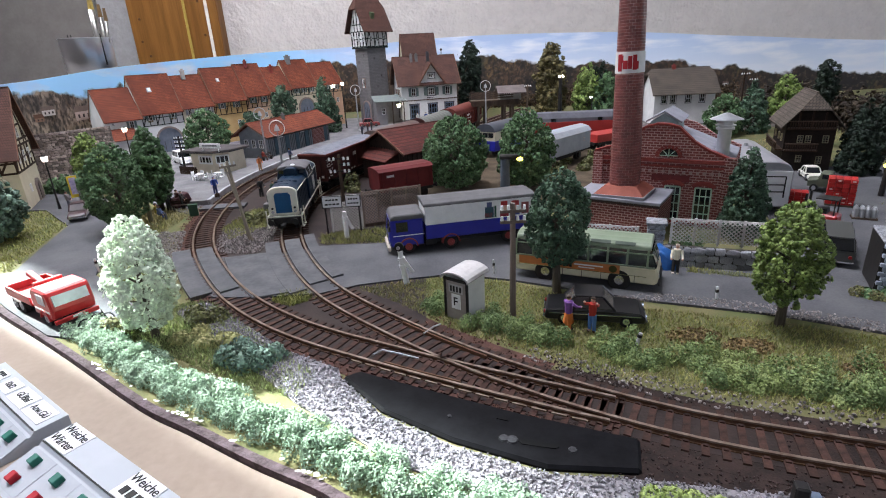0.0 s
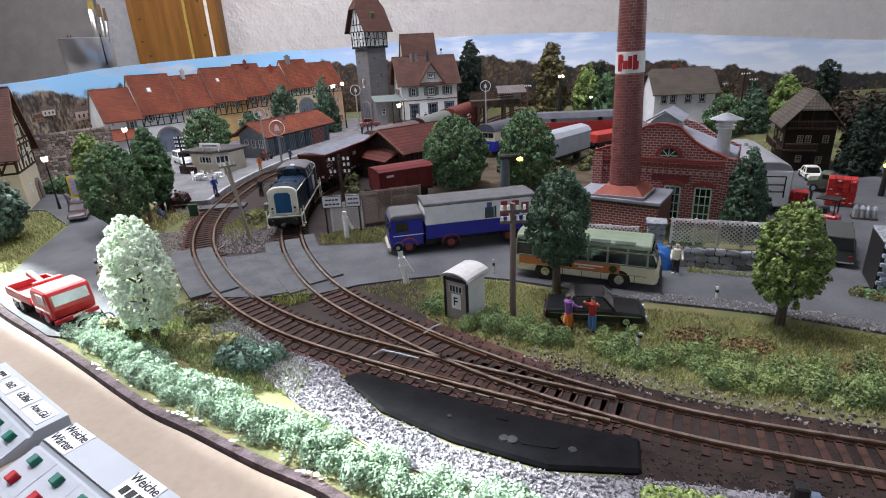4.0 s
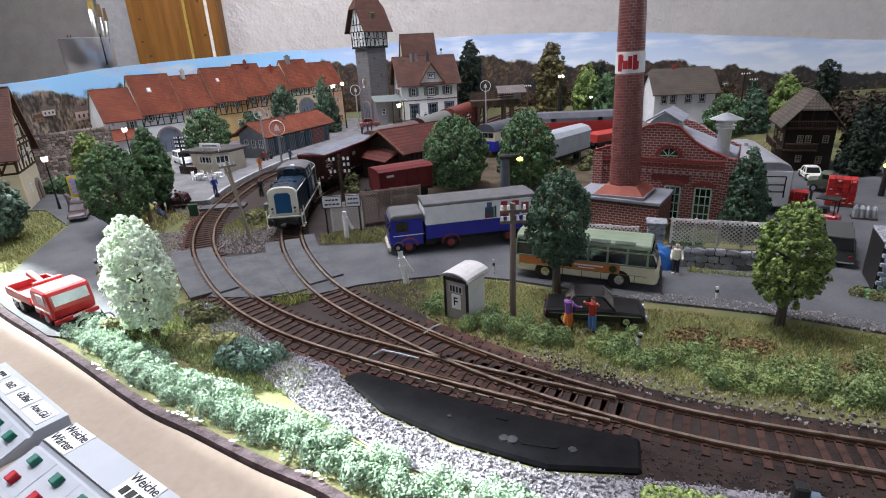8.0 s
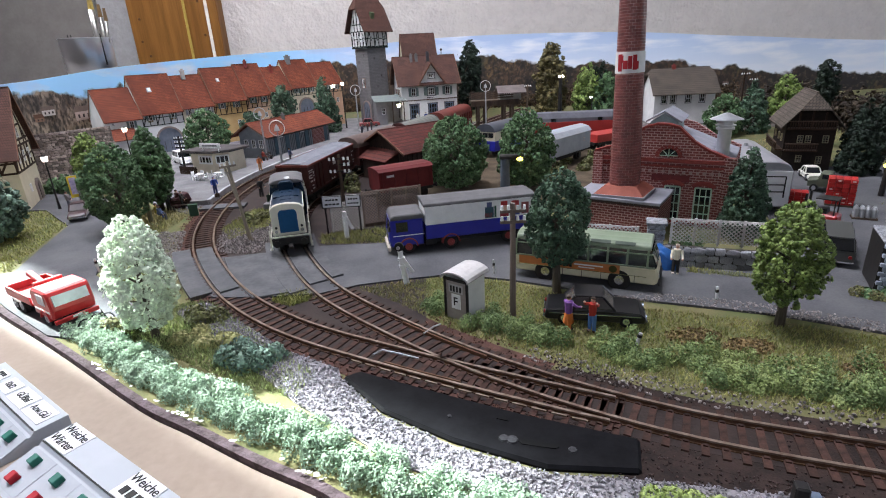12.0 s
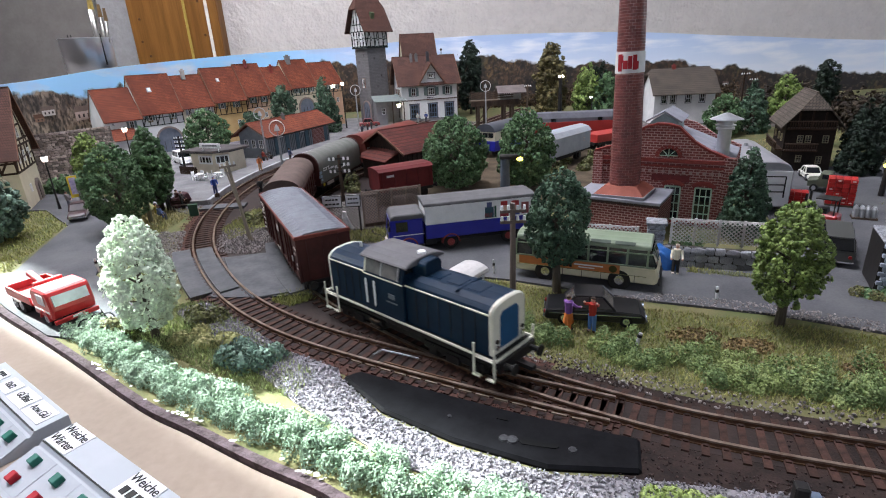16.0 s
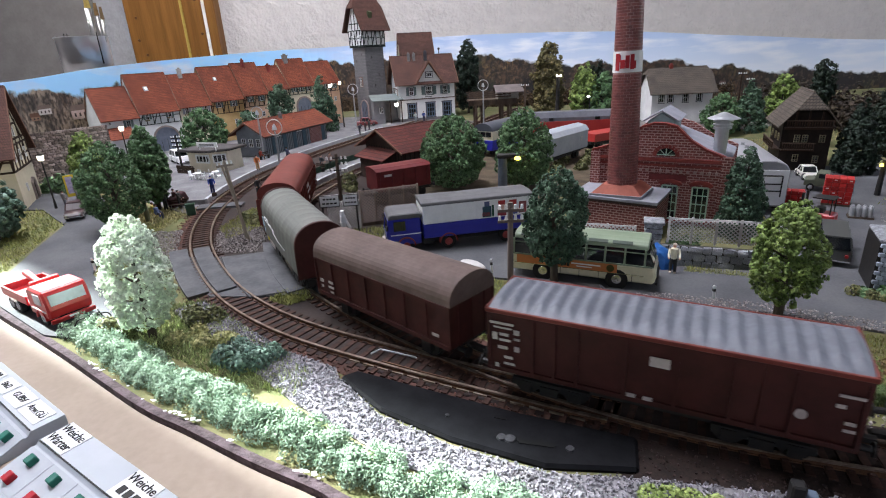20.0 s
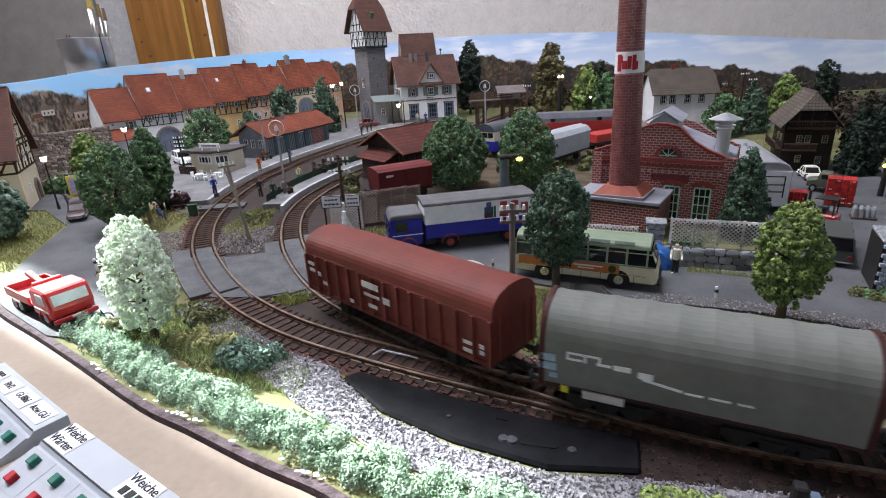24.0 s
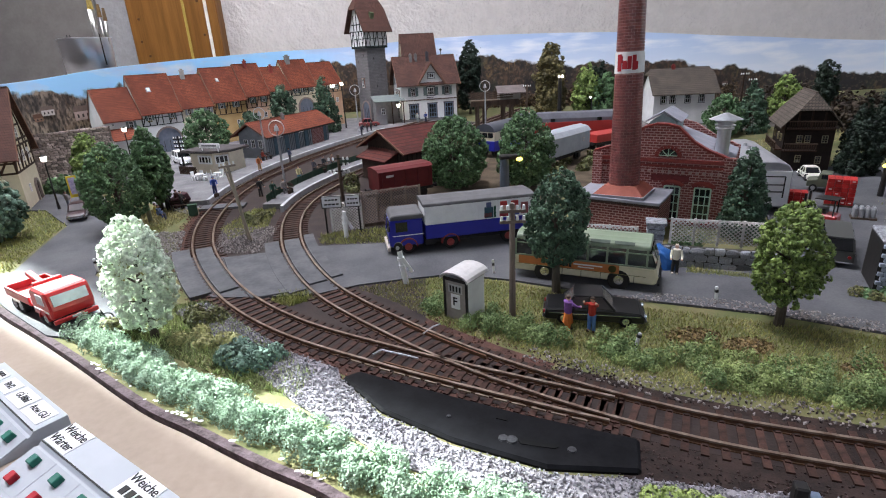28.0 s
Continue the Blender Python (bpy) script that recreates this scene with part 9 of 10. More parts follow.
t = thing("railcar", pose(0.1130, 0.8050, -0.001, 0, 0, 50), "cream and blue diesel railcar", "railcar")
bm = bmesh.new()
prism(bm, rounded(0.032, 0.010, 0.0300, 0.0445), -0.07, 0.07, "x")
bd = part("body", bm, paint("railcar_cream", (0.66, 0.60, 0.44), 0.45), t, "cream body", bevel=0.0006)
boxpart("lower_band", (0, 0, 0.0150), (0.1412, 0.0328, 0.0140), M_LBLUE, t, "dark blue lower body", bevel=0.0005)
bm = bmesh.new()
prism(bm, rounded(0.0326, 0.0345, 0.0348, 0.0452), -0.0705, 0.0705, "x")
part("roof", bm, paint("railcar_roof", (0.05, 0.055, 0.07), 0.5), t, "dark blue roof")
for sx in (-1, 1):
    for y in (-0.0095, 0.0, 0.0095):
        boxpart("front_window", (sx * 0.0702, y, 0.0300), (0.0010, 0.0080, 0.0065), M_GLASS_DARK, bd, "front window")
    boxpart("side_window", (sx * 0.05, -0.0161, 0.0300), (0.010, 0.0010, 0.0070), M_GLASS_DARK, bd)
    bogie(t, sx * 0.045)
t = thing("standing_wagon", pose(-0.0400, 0.5430, -0.001, 0, 0, 28), "small dark red covered wagon by the goods shed", "goods wagon")
wagon_base(t, 0.072, False)
M_DRED = surf("dark_red_paint", (0.115, 0.016, 0.017), (0.085, 0.013, 0.014), 70, 0.55, 0.1)
boxpart("body", (0, 0, 0.0235), (0.060, 0.0300, 0.0210), M_DRED, t, "dark red body", bevel=0.0005)
bm = bmesh.new()
prism(bm, [(-0.0158, 0.0340), (0.0158, 0.0340), (0.010, 0.0362), (0, 0.0368), (-0.010, 0.0362)], -0.0308, 0.0308, "x")
part("roof", bm, M_DRED, t, "dark red roof")
marks(t, 0.06, -0.0153, ((-0.018, 0.029, 0.008, 0.0022),))
for k in range(5):
    boxpart("rib", (-0.026 + k * 0.013, -0.0152, 0.0235), (0.001, 0.001, 0.020), M_DRED, t)

# ---- figures, lamps, fences, signs ----
def figurine(x, y, rz, top, legs, label="", z=-0.0016, h=0.020, stoop=0.0, skirt=False, arm=20, arm2=None, hat=None, hair=(0.06, 0.04, 0.03), sit=False):
    """A small plain model figure, one mesh."""
    bm = bmesh.new()
    slots = [surf("fig_%d" % (c[0] * 1009 + c[1] * 9173 + c[2] * 71993), c, None, 300, 0.7, 0) for c in (legs, top, (0.55, 0.33, 0.24), hat or hair)]

    def mark(verts, i):
        for f in {f for v in verts for f in v.link_faces}:
            f.material_index = i

    k = h / 0.020
    if sit:
        for s in (-1, 1):
            mark(cyl(bm, (0, s * 0.0012, 0.006 * k), (0.0045 * k, s * 0.0014, 0.0062 * k), 0.0011 * k, n=6), 0)
            mark(cyl(bm, (0.0045 * k, s * 0.0014, 0.0062 * k), (0.0050 * k, s * 0.0014, 0.0), 0.0010 * k, 0.0008 * k, 6), 0)
        base = 0.0055
    else:
        for s in (-1, 1):
            mark(cyl(bm, (s * 0.0006, s * 0.0014 * k, 0), (0, s * 0.0010 * k, 0.0098 * k), 0.0009 * k, 0.0013 * k, 6), 0)
            mark(box(bm, (0.0006, s * 0.0014 * k, 0.0004), (0.0028, 0.0013, 0.0008)), 3)
        if skirt:
            mark(cyl(bm, (0, 0, 0.0042 * k), (0, 0, 0.0105 * k), 0.0029 * k, 0.0018 * k, 8), 0)
        base = 0.0095
    lean = math.sin(radians(stoop)) * 0.007 * k
    mark(cyl(bm, (0, 0, base * k), (lean, 0, (base + 0.0068) * k), 0.0019 * k, 0.0023 * k, 8), 1)
    for s, a in ((-1, arm), (1, arm if arm2 is None else arm2)):
        sh = Vector((lean, s * 0.0026 * k, (base + 0.0062) * k))
        el = sh + Vector((math.sin(radians(a)) * 0.0035, s * 0.0006, -math.cos(radians(a)) * 0.0035)) * k
        hd = el + Vector((math.sin(radians(a + 25)) * 0.0030, 0, -math.cos(radians(a + 25)) * 0.0030)) * k
        mark(cyl(bm, sh, el, 0.0009 * k, 0.0008 * k, 6), 1)
        mark(cyl(bm, el, hd, 0.0008 * k, 0.0006 * k, 6), 1)
        mark(ball(bm, hd, 0.0007 * k, 6, 4), 2)
    mark(ball(bm, (lean * 1.2, 0, (base + 0.0088) * k), 0.0014 * k, 8, 6, (0.9, 0.85, 1.1)), 2)
    mark(ball(bm, (lean * 1.2 - 0.0002, 0, (base + 0.0094) * k), 0.00145 * k, 8, 5, (0.95, 0.9, 0.75)), 3)
    me = to_mesh("figurine", bm, slots[0])
    for m in slots[1:]:
        me.materials.append(m)
    ob = new("figurine", me)
    ob.matrix_basis = pose(x, y, z, 0, 0, rz)
    return tagged(ob, label or "small painted model figure standing on the platform", "figurine", "model figures")


figurine(0.0655, 0.2520, 30, (0.20, 0.09, 0.30), (0.60, 0.17, 0.04), "figurine in a purple top and orange skirt beside the car", skirt=True, arm=50, h=0.0205)
figurine(0.0775, 0.2490, -120, (0.38, 0.04, 0.03), (0.10, 0.20, 0.42), "figurine in a red jacket and jeans holding a camera", arm=110, h=0.0200)
figurine(0.1520, 0.3180, -110, (0.70, 0.66, 0.52), (0.03, 0.03, 0.03), "figurine in a cream jacket by the wall", arm=30, h=0.0205, hair=(0.6, 0.5, 0.4))
PLAT = 0.0028
figurine(-0.2560, 0.5930, -60, (0.02, 0.05, 0.25), (0.02, 0.03, 0.10), "figurine in blue uniform on the platform", PLAT, arm=25, hat=(0.03, 0.05, 0.2))
for x, y, r, a, b in ((-0.262, 0.560, 10, (0.07, 0.06, 0.06), (0.05, 0.05, 0.05)), (-0.270, 0.567, 60, (0.12, 0.05, 0.05), (0.06, 0.05, 0.06)), (-0.276, 0.557, 100, (0.05, 0.05, 0.06), (0.04, 0.04, 0.04))):
    figurine(x - 0.014, y - 0.008, r, a, b, "dark-clothed figurine waiting on the platform", -0.0022)
figurine(-0.288, 0.520, 20, (0.45, 0.38, 0.10), (0.10, 0.12, 0.30), "figurine in yellow sitting by the pole", -0.0022, sit=True)
figurine(-0.281, 0.512, 20, (0.15, 0.20, 0.35), (0.08, 0.08, 0.10), "figurine in blue sitting by the pole", -0.0022, sit=True)
figurine(-0.1960, 0.5680, -40, (0.03, 0.03, 0.03), (0.03, 0.03, 0.03), "dark figurine on the island platform", PLAT, h=0.021)
figurine(-0.1790, 0.5560, -50, (0.03, 0.07, 0.05), (0.03, 0.05, 0.04), "green-clad figurine on the island platform", PLAT, stoop=15)
figurine(-0.1735, 0.5800, -60, (0.28, 0.25, 0.24), (0.15, 0.14, 0.15), "seated figurine in grey on the island platform", PLAT, sit=True)
figurine(-0.1680, 0.6300, -50, (0.55, 0.50, 0.28), (0.10, 0.25, 0.35), "figurine in yellow and blue on the island platform", PLAT)
for x, y, c in ((-0.158, 0.668, (0.08, 0.08, 0.10)), (-0.150, 0.690, (0.04, 0.05, 0.06)), (-0.141, 0.704, (0.20, 0.12, 0.10))):
    figurine(x, y, -30, c, (0.05, 0.05, 0.06), "dark-clothed figurine on the island platform", PLAT)
for x, y, c in ((-0.1390, 1.000, (0.05, 0.05, 0.08)), (-0.1325, 1.035, (0.10, 0.05, 0.05)), (-0.128, 1.060, (0.06, 0.06, 0.06)), (-0.215, 0.770, (0.10, 0.12, 0.20))):
    figurine(x, y, 40, c, (0.04, 0.04, 0.05), "figurine standing on the first platform", PLAT)
figurine(-0.0220, 1.195, -90, (0.05, 0.08, 0.25), (0.05, 0.05, 0.08), "figurine in blue before the station", -0.002, h=0.021)
figurine(-0.0400, 1.190, -90, (0.45, 0.48, 0.45), (0.25, 0.28, 0.28), "pale figurine before the station", -0.002, h=0.021)
figurine(-0.2420, 0.7150, -60, (0.45, 0.14, 0.05), (0.50, 0.30, 0.15), "figurine in orange beside the kiosk", PLAT)
figurine(-0.2600, 0.7900, 20, (0.35, 0.06, 0.04), (0.15, 0.08, 0.06), "figurine in red by the bench", PLAT, sit=True)
figurine(-0.4250, 0.6150, 30, (0.35, 0.33, 0.32), (0.20, 0.18, 0.18), "grey figurine beside the timber house", -0.002)
figurine(-0.4150, 0.5780, 30, (0.25, 0.22, 0.22), (0.15, 0.15, 0.18), "grey figurine beside the street lamp", -0.002)


def globe_lamp(x, y, h, label, z=-0.002, r=0.0038, name="street_lamp", arm=0.0, square=True):
    t = thing(name, pose(x, y, z), label, "lamp")
    bm = bmesh.new()
    cyl(bm, (0, 0, 0), (0, 0, h * 0.18), 0.0016, 0.0011, 8)
    cyl(bm, (0, 0, h * 0.18), (0, 0, h), 0.0009, 0.0007, 8)
    part("post", bm, M_IRON, t, "dark lamp post")
    bm = bmesh.new()
    cyl(bm, (0, 0, h), (0, 0, h + r * 1.3), r * 0.62, r * 0.85, 10)
    part("globe", bm, M_GLOW, t, "glowing lamp glass")
    bm = bmesh.new()
    cyl(bm, (0, 0, h + r * 1.3), (0, 0, h + r * 1.7), r * 0.9, r * 0.2, 10)
    part("lamp_cap", bm, M_IRON, t)
    return t


globe_lamp(-0.4264, 0.5779, 0.054, "black street lamp with a glowing glass")
globe_lamp(-0.4200, 0.7300, 0.064, "black street lamp with a glowing glass before the row")
globe_lamp(-0.1930, 1.1600, 0.088, "glowing street lamp by the tower")
globe_lamp(-0.2150, 1.1700, 0.083, "glowing street lamp by the tower", r=0.0045)
globe_lamp(-0.0790, 1.1780, 0.022, "small glowing wall lamp at the porch", z=0.012, r=0.005)


def ring_mast(x, y, h, label, r=0.0125):
    t = thing("ring_mast", pose(x, y, -0.001), label, "mast")
    bm = bmesh.new()
    cyl(bm, (0, 0, 0), (0, 0, 0.004), 0.003, 0.002, 10)
    cyl(bm, (0, 0, 0.004), (0, 0, h - r), 0.0014, 0.0012, 8)
    part("post", bm, M_GREYMETAL, t, "grey metal post")
    bm = bmesh.new()
    n, k = 24, 5
    loops = [[bm.verts.new(((r + 0.00055 * math.cos(6.2832 * q / k)) * math.cos(6.2832 * i / n), 0.00055 * math.sin(6.2832 * q / k), h + (r + 0.00055 * math.cos(6.2832 * q / k)) * math.sin(6.2832 * i / n))) for q in range(k)] for i in range(n)]
    for i in range(n):
        for q in range(k):
            bm.faces.new((loops[i][q], loops[i][(q + 1) % k], loops[(i + 1) % n][(q + 1) % k], loops[(i + 1) % n][q]))
    bmesh.ops.recalc_face_normals(bm, faces=bm.faces)
    part("ring", bm, surf("pale_ring", (0.62, 0.62, 0.63), None, 100, 0.5, 0), t, "pale metal ring")
    bm = bmesh.new()
    cyl(bm, (0, 0, h - 0.003), (0, 0, h + 0.001), 0.0030, 0.0022, 10)
    cyl(bm, (0, 0, h + 0.001), (0, 0, h + 0.004), 0.0022, 0.0006, 10)
    part("loudspeaker", bm, surf("grey_horn", (0.42, 0.43, 0.45), None, 100, 0.5, 0), t, "grey cone inside the ring")
    cyl_b = bmesh.new()
    cyl(cyl_b, (0, 0, h - r), (0, 0, h - 0.004), 0.0007, n=6)
    part("stem", cyl_b, M_GREYMETAL, t)
    return t


ring_mast(-0.2600, 0.8050, 0.0705, "grey platform mast with a ring at its top", 0.0085)
ring_mast(-0.1790, 0.6050, 0.0720, "grey island platform mast with a ring at its top", 0.0085)
ring_mast(-0.1560, 1.0850, 0.0800, "grey mast with a ring beside the tower", 0.0098)
ring_mast(0.0930, 1.0080, 0.0800, "grey mast with a ring by the loading stage", 0.0094)


def pole(x, y, h, label, r=0.0016, mat=M_WOOD, lean=0.0, arms=1, name="telegraph_pole", caps=True, rz=0):
    t = thing(name, pose(x, y, -0.003, 0, lean, rz), label, "pole")
    bm = bmesh.new()
    cyl(bm, (0, 0, 0), (0, 0, h), r * 1.15, r * 0.85, 10)
    part("post", bm, mat, t)
    for k in range(arms):
        z = h - 0.004 - k * 0.006
        boxpart("cross_arm", (0, -r, z), (0.014, 0.0014, 0.0016), mat, t)
        for x2 in (-0.006, -0.0025, 0.0025, 0.006):
            bm = bmesh.new()
            cyl(bm, (x2, -r, z + 0.0008), (x2, -r, z + 0.0032), 0.0009, 0.0007, 8)
            part("insulator", bm, M_WHITE, t, "white insulator")
    return t


pole(0.0385, 0.2725, 0.0680, "weathered grey wooden pole with white insulators by the hut", 0.0017, surf("grey_pole", (0.19, 0.15, 0.13), (0.13, 0.10, 0.09), 150, 0.85, 0.3, stretch=(1, 1, 0.2)), arms=2)
pole(-0.1670, 0.4360, 0.0700, "leaning pale wooden telegraph pole beside the track", 0.0013, surf("pale_pole", (0.32, 0.28, 0.22), (0.24, 0.20, 0.16), 150, 0.85, 0.3, stretch=(1, 1, 0.2)), lean=-6, arms=1)
pole(-0.1640, 0.4330, 0.0660, "slim pale wooden stay pole beside the track", 0.0009, surf("pale_pole", (0.32, 0.28, 0.22)), lean=-10, arms=0)
pole(-0.2900, 0.5100, 0.0490, "mossy wooden post with a lamp box by the trees", 0.0021, surf("mossy_post", (0.20, 0.20, 0.13), (0.14, 0.14, 0.09), 150, 0.85, 0.3), arms=0)
pole(-0.3720, 0.7750, 0.0500, "dark telegraph pole with insulators beside the kiosk", 0.0014, M_IRON, arms=3)
pole(0.5020, 0.8880, 0.0900, "dark telegraph pole on the far field", 0.0016, M_TIMBERB)
pole(0.5350, 0.9200, 0.0780, "slim dark telegraph pole on the far field", 0.0012, M_TIMBERB)
pole(0.1720, 1.0200, 0.0800, "wooden pole with insulators by the loading stage", 0.0018, M_WOOD)
t = pole(0.2060, 0.9000, 0.0960, "tall dark yard mast with two floodlights", 0.0032, M_IRON, arms=0, name="yard_mast")
for sx in (-1, 1):
    bm = bmesh.new()
    cyl(bm, (sx * 0.0028, -0.003, 0.0985), (sx * 0.0028, -0.006, 0.0972), 0.0013, n=10)
    part("floodlight", bm, M_GLOW, t, "white floodlight")
t = pole(0.2650, 0.9200, 0.0600, "short yard lamp on a dark post", 0.0010, M_IRON, arms=0, name="yard_lamp")
bm = bmesh.new()
ball(bm, (-0.002, 0, 0.0605), 0.0027, 10, 5, (1, 0.8, 0.5))
part("lamp_head", bm, M_GLOW_WHITE, t)
t = pole(0.4050, 0.4650, 0.0340, "dark yard signal with a yellow light", 0.0022, M_IRON, arms=0, name="yard_signal")
bm = bmesh.new()
ball(bm, (-0.004, -0.002, 0.030), 0.0016, 8, 5)
part("yellow_light", bm, M_GLOW_YELLOW, t)

# dwarf crane-like water post by the tracks
t = thing("water_crane", pose(0.0672, 0.5300, -0.003), "blue-grey water crane with a yellow lamp", "water crane")
bm = bmesh.new()
cyl(bm, (0, 0, 0), (0, 0, 0.041), 0.0050, 0.0046, 14)
part("column", bm, surf("blue_grey_iron", (0.09, 0.11, 0.14), None, 100, 0.6, 0.1), t)
boxpart("cap", (0.004, 0, 0.0430), (0.019, 0.009, 0.0042), M_IRON, t, bevel=0.001)
bm = bmesh.new()
ball(bm, (0.0145, -0.004, 0.0408), 0.0024, 10, 6, (1.4, 1, 0.8))
part("yellow_light", bm, M_GLOW_YELLOW, t)

# light signal with white lamps
t = thing("light_signal", pose(-0.1040, 0.5520, -0.003), "dark signal post with three white-lit lamp arms", "signal")
bm = bmesh.new()
cyl(bm, (0, 0, 0), (0, 0, 0.050), 0.0020, 0.0016, 8)
part("post", bm, M_WOOD, t)
for z, xs in ((0.046, (-0.0075, 0.0075)), (0.040, (0.0075,)), (0.033, (-0.0075, 0.0075))):
    for x in xs:
        boxpart("bracket", (x / 2, -0.001, z), (abs(x), 0.0012, 0.0012), M_IRON, t)
        for dx in (-0.0022, 0.0022):
            bm = bmesh.new()
            cyl(bm, (x + dx, -0.0015, z - 0.0014), (x + dx, -0.0015, z + 0.0016), 0.0013, 0.0010, 8)
            part("insulator", bm, M_WHITE, t, "white insulator")

# level crossing boards and cross
t = thing("crossing_sign", pose(-0.0840, 0.4420, -0.003, 0, 0, 3), "two white warning boards with dark frames at the crossing", "sign")
for x, w in ((-0.0095, 0.0165), (0.0085, 0.0125)):
    bd = boxpart("board", (x, 0, 0.0290), (w, 0.0008, 0.0105), M_WHITE, t, "white board with unreadable writing")
    for z in (-0.0050, 0.0050):
        boxpart("frame_bar", (x, -0.0006, 0.0290 + z), (w + 0.0006, 0.0010, 0.0005), M_IRON, bd)
    for s in (-1, 1):
        boxpart("frame_bar", (x + s * w / 2, -0.0006, 0.0290), (0.0005, 0.0010, 0.0105), M_IRON, bd)
    for z, l in ((0.0018, 0.7), (-0.0020, 0.8)):
        for k in range(4):
            boxpart("writing_bar", (x + (k - 1.5) * w * l / 4, -0.0007, 0.0290 + z), (w * l / 5.5, 0.0004, 0.0013), M_IRON, bd)
for x in (-0.016, 0.013):
    bm = bmesh.new()
    cyl(bm, (x, 0.001, 0), (x, 0.001, 0.034), 0.0008, n=6)
    part("post", bm, M_IRON, t)
def crossing_post(name, m, h, label):
    """A white post with two collars and a short slanting arm."""
    t = thing(name, m, label, "sign")
    bm = bmesh.new()
    cyl(bm, (0, 0, 0), (0, 0, h), 0.0020, 0.0017, 12)
    post = part("post", bm, M_WHITE, t, "white post")
    for z in (h * 0.56, h * 0.78):
        bm = bmesh.new()
        cyl(bm, (0, 0, z - 0.0008), (0, 0, z + 0.0008), 0.0025, n=12)
        part("collar", bm, M_WHITE, post)
    boxpart("cross_arm", (0.0034, -0.0018, h * 0.58), (0.0120, 0.0010, 0.0022), M_WHITE, t, "white slanting arm", ry=66)
    return t


crossing_post("crossing_cross", pose(-0.0815, 0.4290, -0.003, 0, 0, 5), 0.0235, "white crossing post with a short arm by the boards")
t = crossing_post("crossing_light", pose(-0.0256, 0.3264, -0.003, 0, -7, 0), 0.0240, "white leaning crossing post with a dark lamp")
bm = bmesh.new()
cyl(bm, (0, -0.001, 0.0270), (0, 0.001, 0.0270), 0.0030, n=16)
disc = part("lamp_disc", bm, M_IRON, t, "dark lamp disc")
bm = bmesh.new()
cyl(bm, (-0.0006, -0.0022, 0.0266), (-0.0006, -0.0010, 0.0266), 0.0012, n=10)
part("lens", bm, M_GREYMETAL, disc, "pale lens")


t = thing("marker_post", pose(0.0916, 0.2258, -0.003, 0, 14, 0), "small leaning grey marker post with a dark band", "post")
bm = bmesh.new()
cyl(bm, (0, 0, 0), (0, 0, 0.0125), 0.0011, 0.0009, 10)
post = part("post", bm, surf("pale_marker", (0.46, 0.46, 0.47), (0.3, 0.3, 0.31), 300, 0.6, 0.1), t, "grey marker post")
for z in (0.0045, 0.0100):
    bm = bmesh.new()
    cyl(bm, (0, 0, z), (0, 0, z + 0.0016), 0.00125, n=10)
    part("band", bm, M_IRON, post, "dark band")

# ---- lattice fences ----
def lattice(x0, y0, x1, y1, h, label, mat, posts=5, pitch=0.0028, z=-0.003, base=None):
    a = math.atan2(y1 - y0, x1 - x0)
    ln = math.hypot(x1 - x0, y1 - y0)
    t = thing("fence", pose(x0, y0, z, 0, 0, math.degrees(a)), label, "fence", "lattice fences")
    bm = bmesh.new()
    n = int(ln / pitch)
    for i in range(-int(h / pitch) - 1, n + 1):
        for s, y in ((1, 0.0), (-1, 0.0005)):
            u0, v0, u1, v1 = (i * pitch, 0.001, i * pitch + h, h) if s > 0 else (i * pitch + h, 0.001, i * pitch, h)
            pts = []
            for u, v in ((u0, v0), (u1, v1)):
                pts.append([u, v])
            # clip to the panel
            (ua, va), (ub, vb) = pts if pts[0][0] < pts[1][0] else pts[::-1]
            if ub <= 0 or ua >= ln:
                continue
            k = (vb - va) / (ub - ua)
            if ua < 0:
                va, ua = va - k * ua, 0.0
            if ub > ln:
                vb, ub = vb - k * (ub - ln), ln
            cyl(bm, (ua, y, va), (ub, y, vb), 0.00034, n=4, caps=False)
    part("lattice", bm, mat, t, "diamond lattice")
    for i in range(posts):
        boxpart("post", (ln * i / (posts - 1), 0.0012, h / 2), (0.0014, 0.0014, h + 0.002), mat, t)
    boxpart("rail", (ln / 2, 0.0010, h), (ln, 0.0008, 0.0010), mat, t)
    if base:
        boxpart("base_board", (ln / 2, 0.0, 0.0012), (ln, 0.0014, 0.004), base, t)
    return t


M_LATTICE = surf("pale_lattice", (0.58, 0.56, 0.55), (0.44, 0.42, 0.41), 200, 0.7, 0.1)
M_LATBROWN = surf("brown_lattice", (0.25, 0.19, 0.16), (0.18, 0.14, 0.12), 200, 0.7, 0.1)
lattice(-0.0960, 0.4450, -0.0700, 0.4500, 0.0260, "pale lattice fence by the crossing", M_LATTICE, 3)
lattice(-0.0690, 0.4560, -0.0180, 0.4720, 0.0320, "brown lattice fence before the goods shed", M_LATBROWN, 5, base=M_WOOD)
lattice(0.1060, 0.3760, 0.1420, 0.3610, 0.0190, "pale lattice fence before the boiler house", M_LATTICE, 3)
WALL0, WALL1 = Vector((0.1560, 0.3380)), Vector((0.2240, 0.3120))
lattice(WALL0.x, WALL0.y, WALL1.x, WALL1.y, 0.0165, "pale lattice fence on the quarry stone wall", M_LATTICE, 6, z=0.0125)


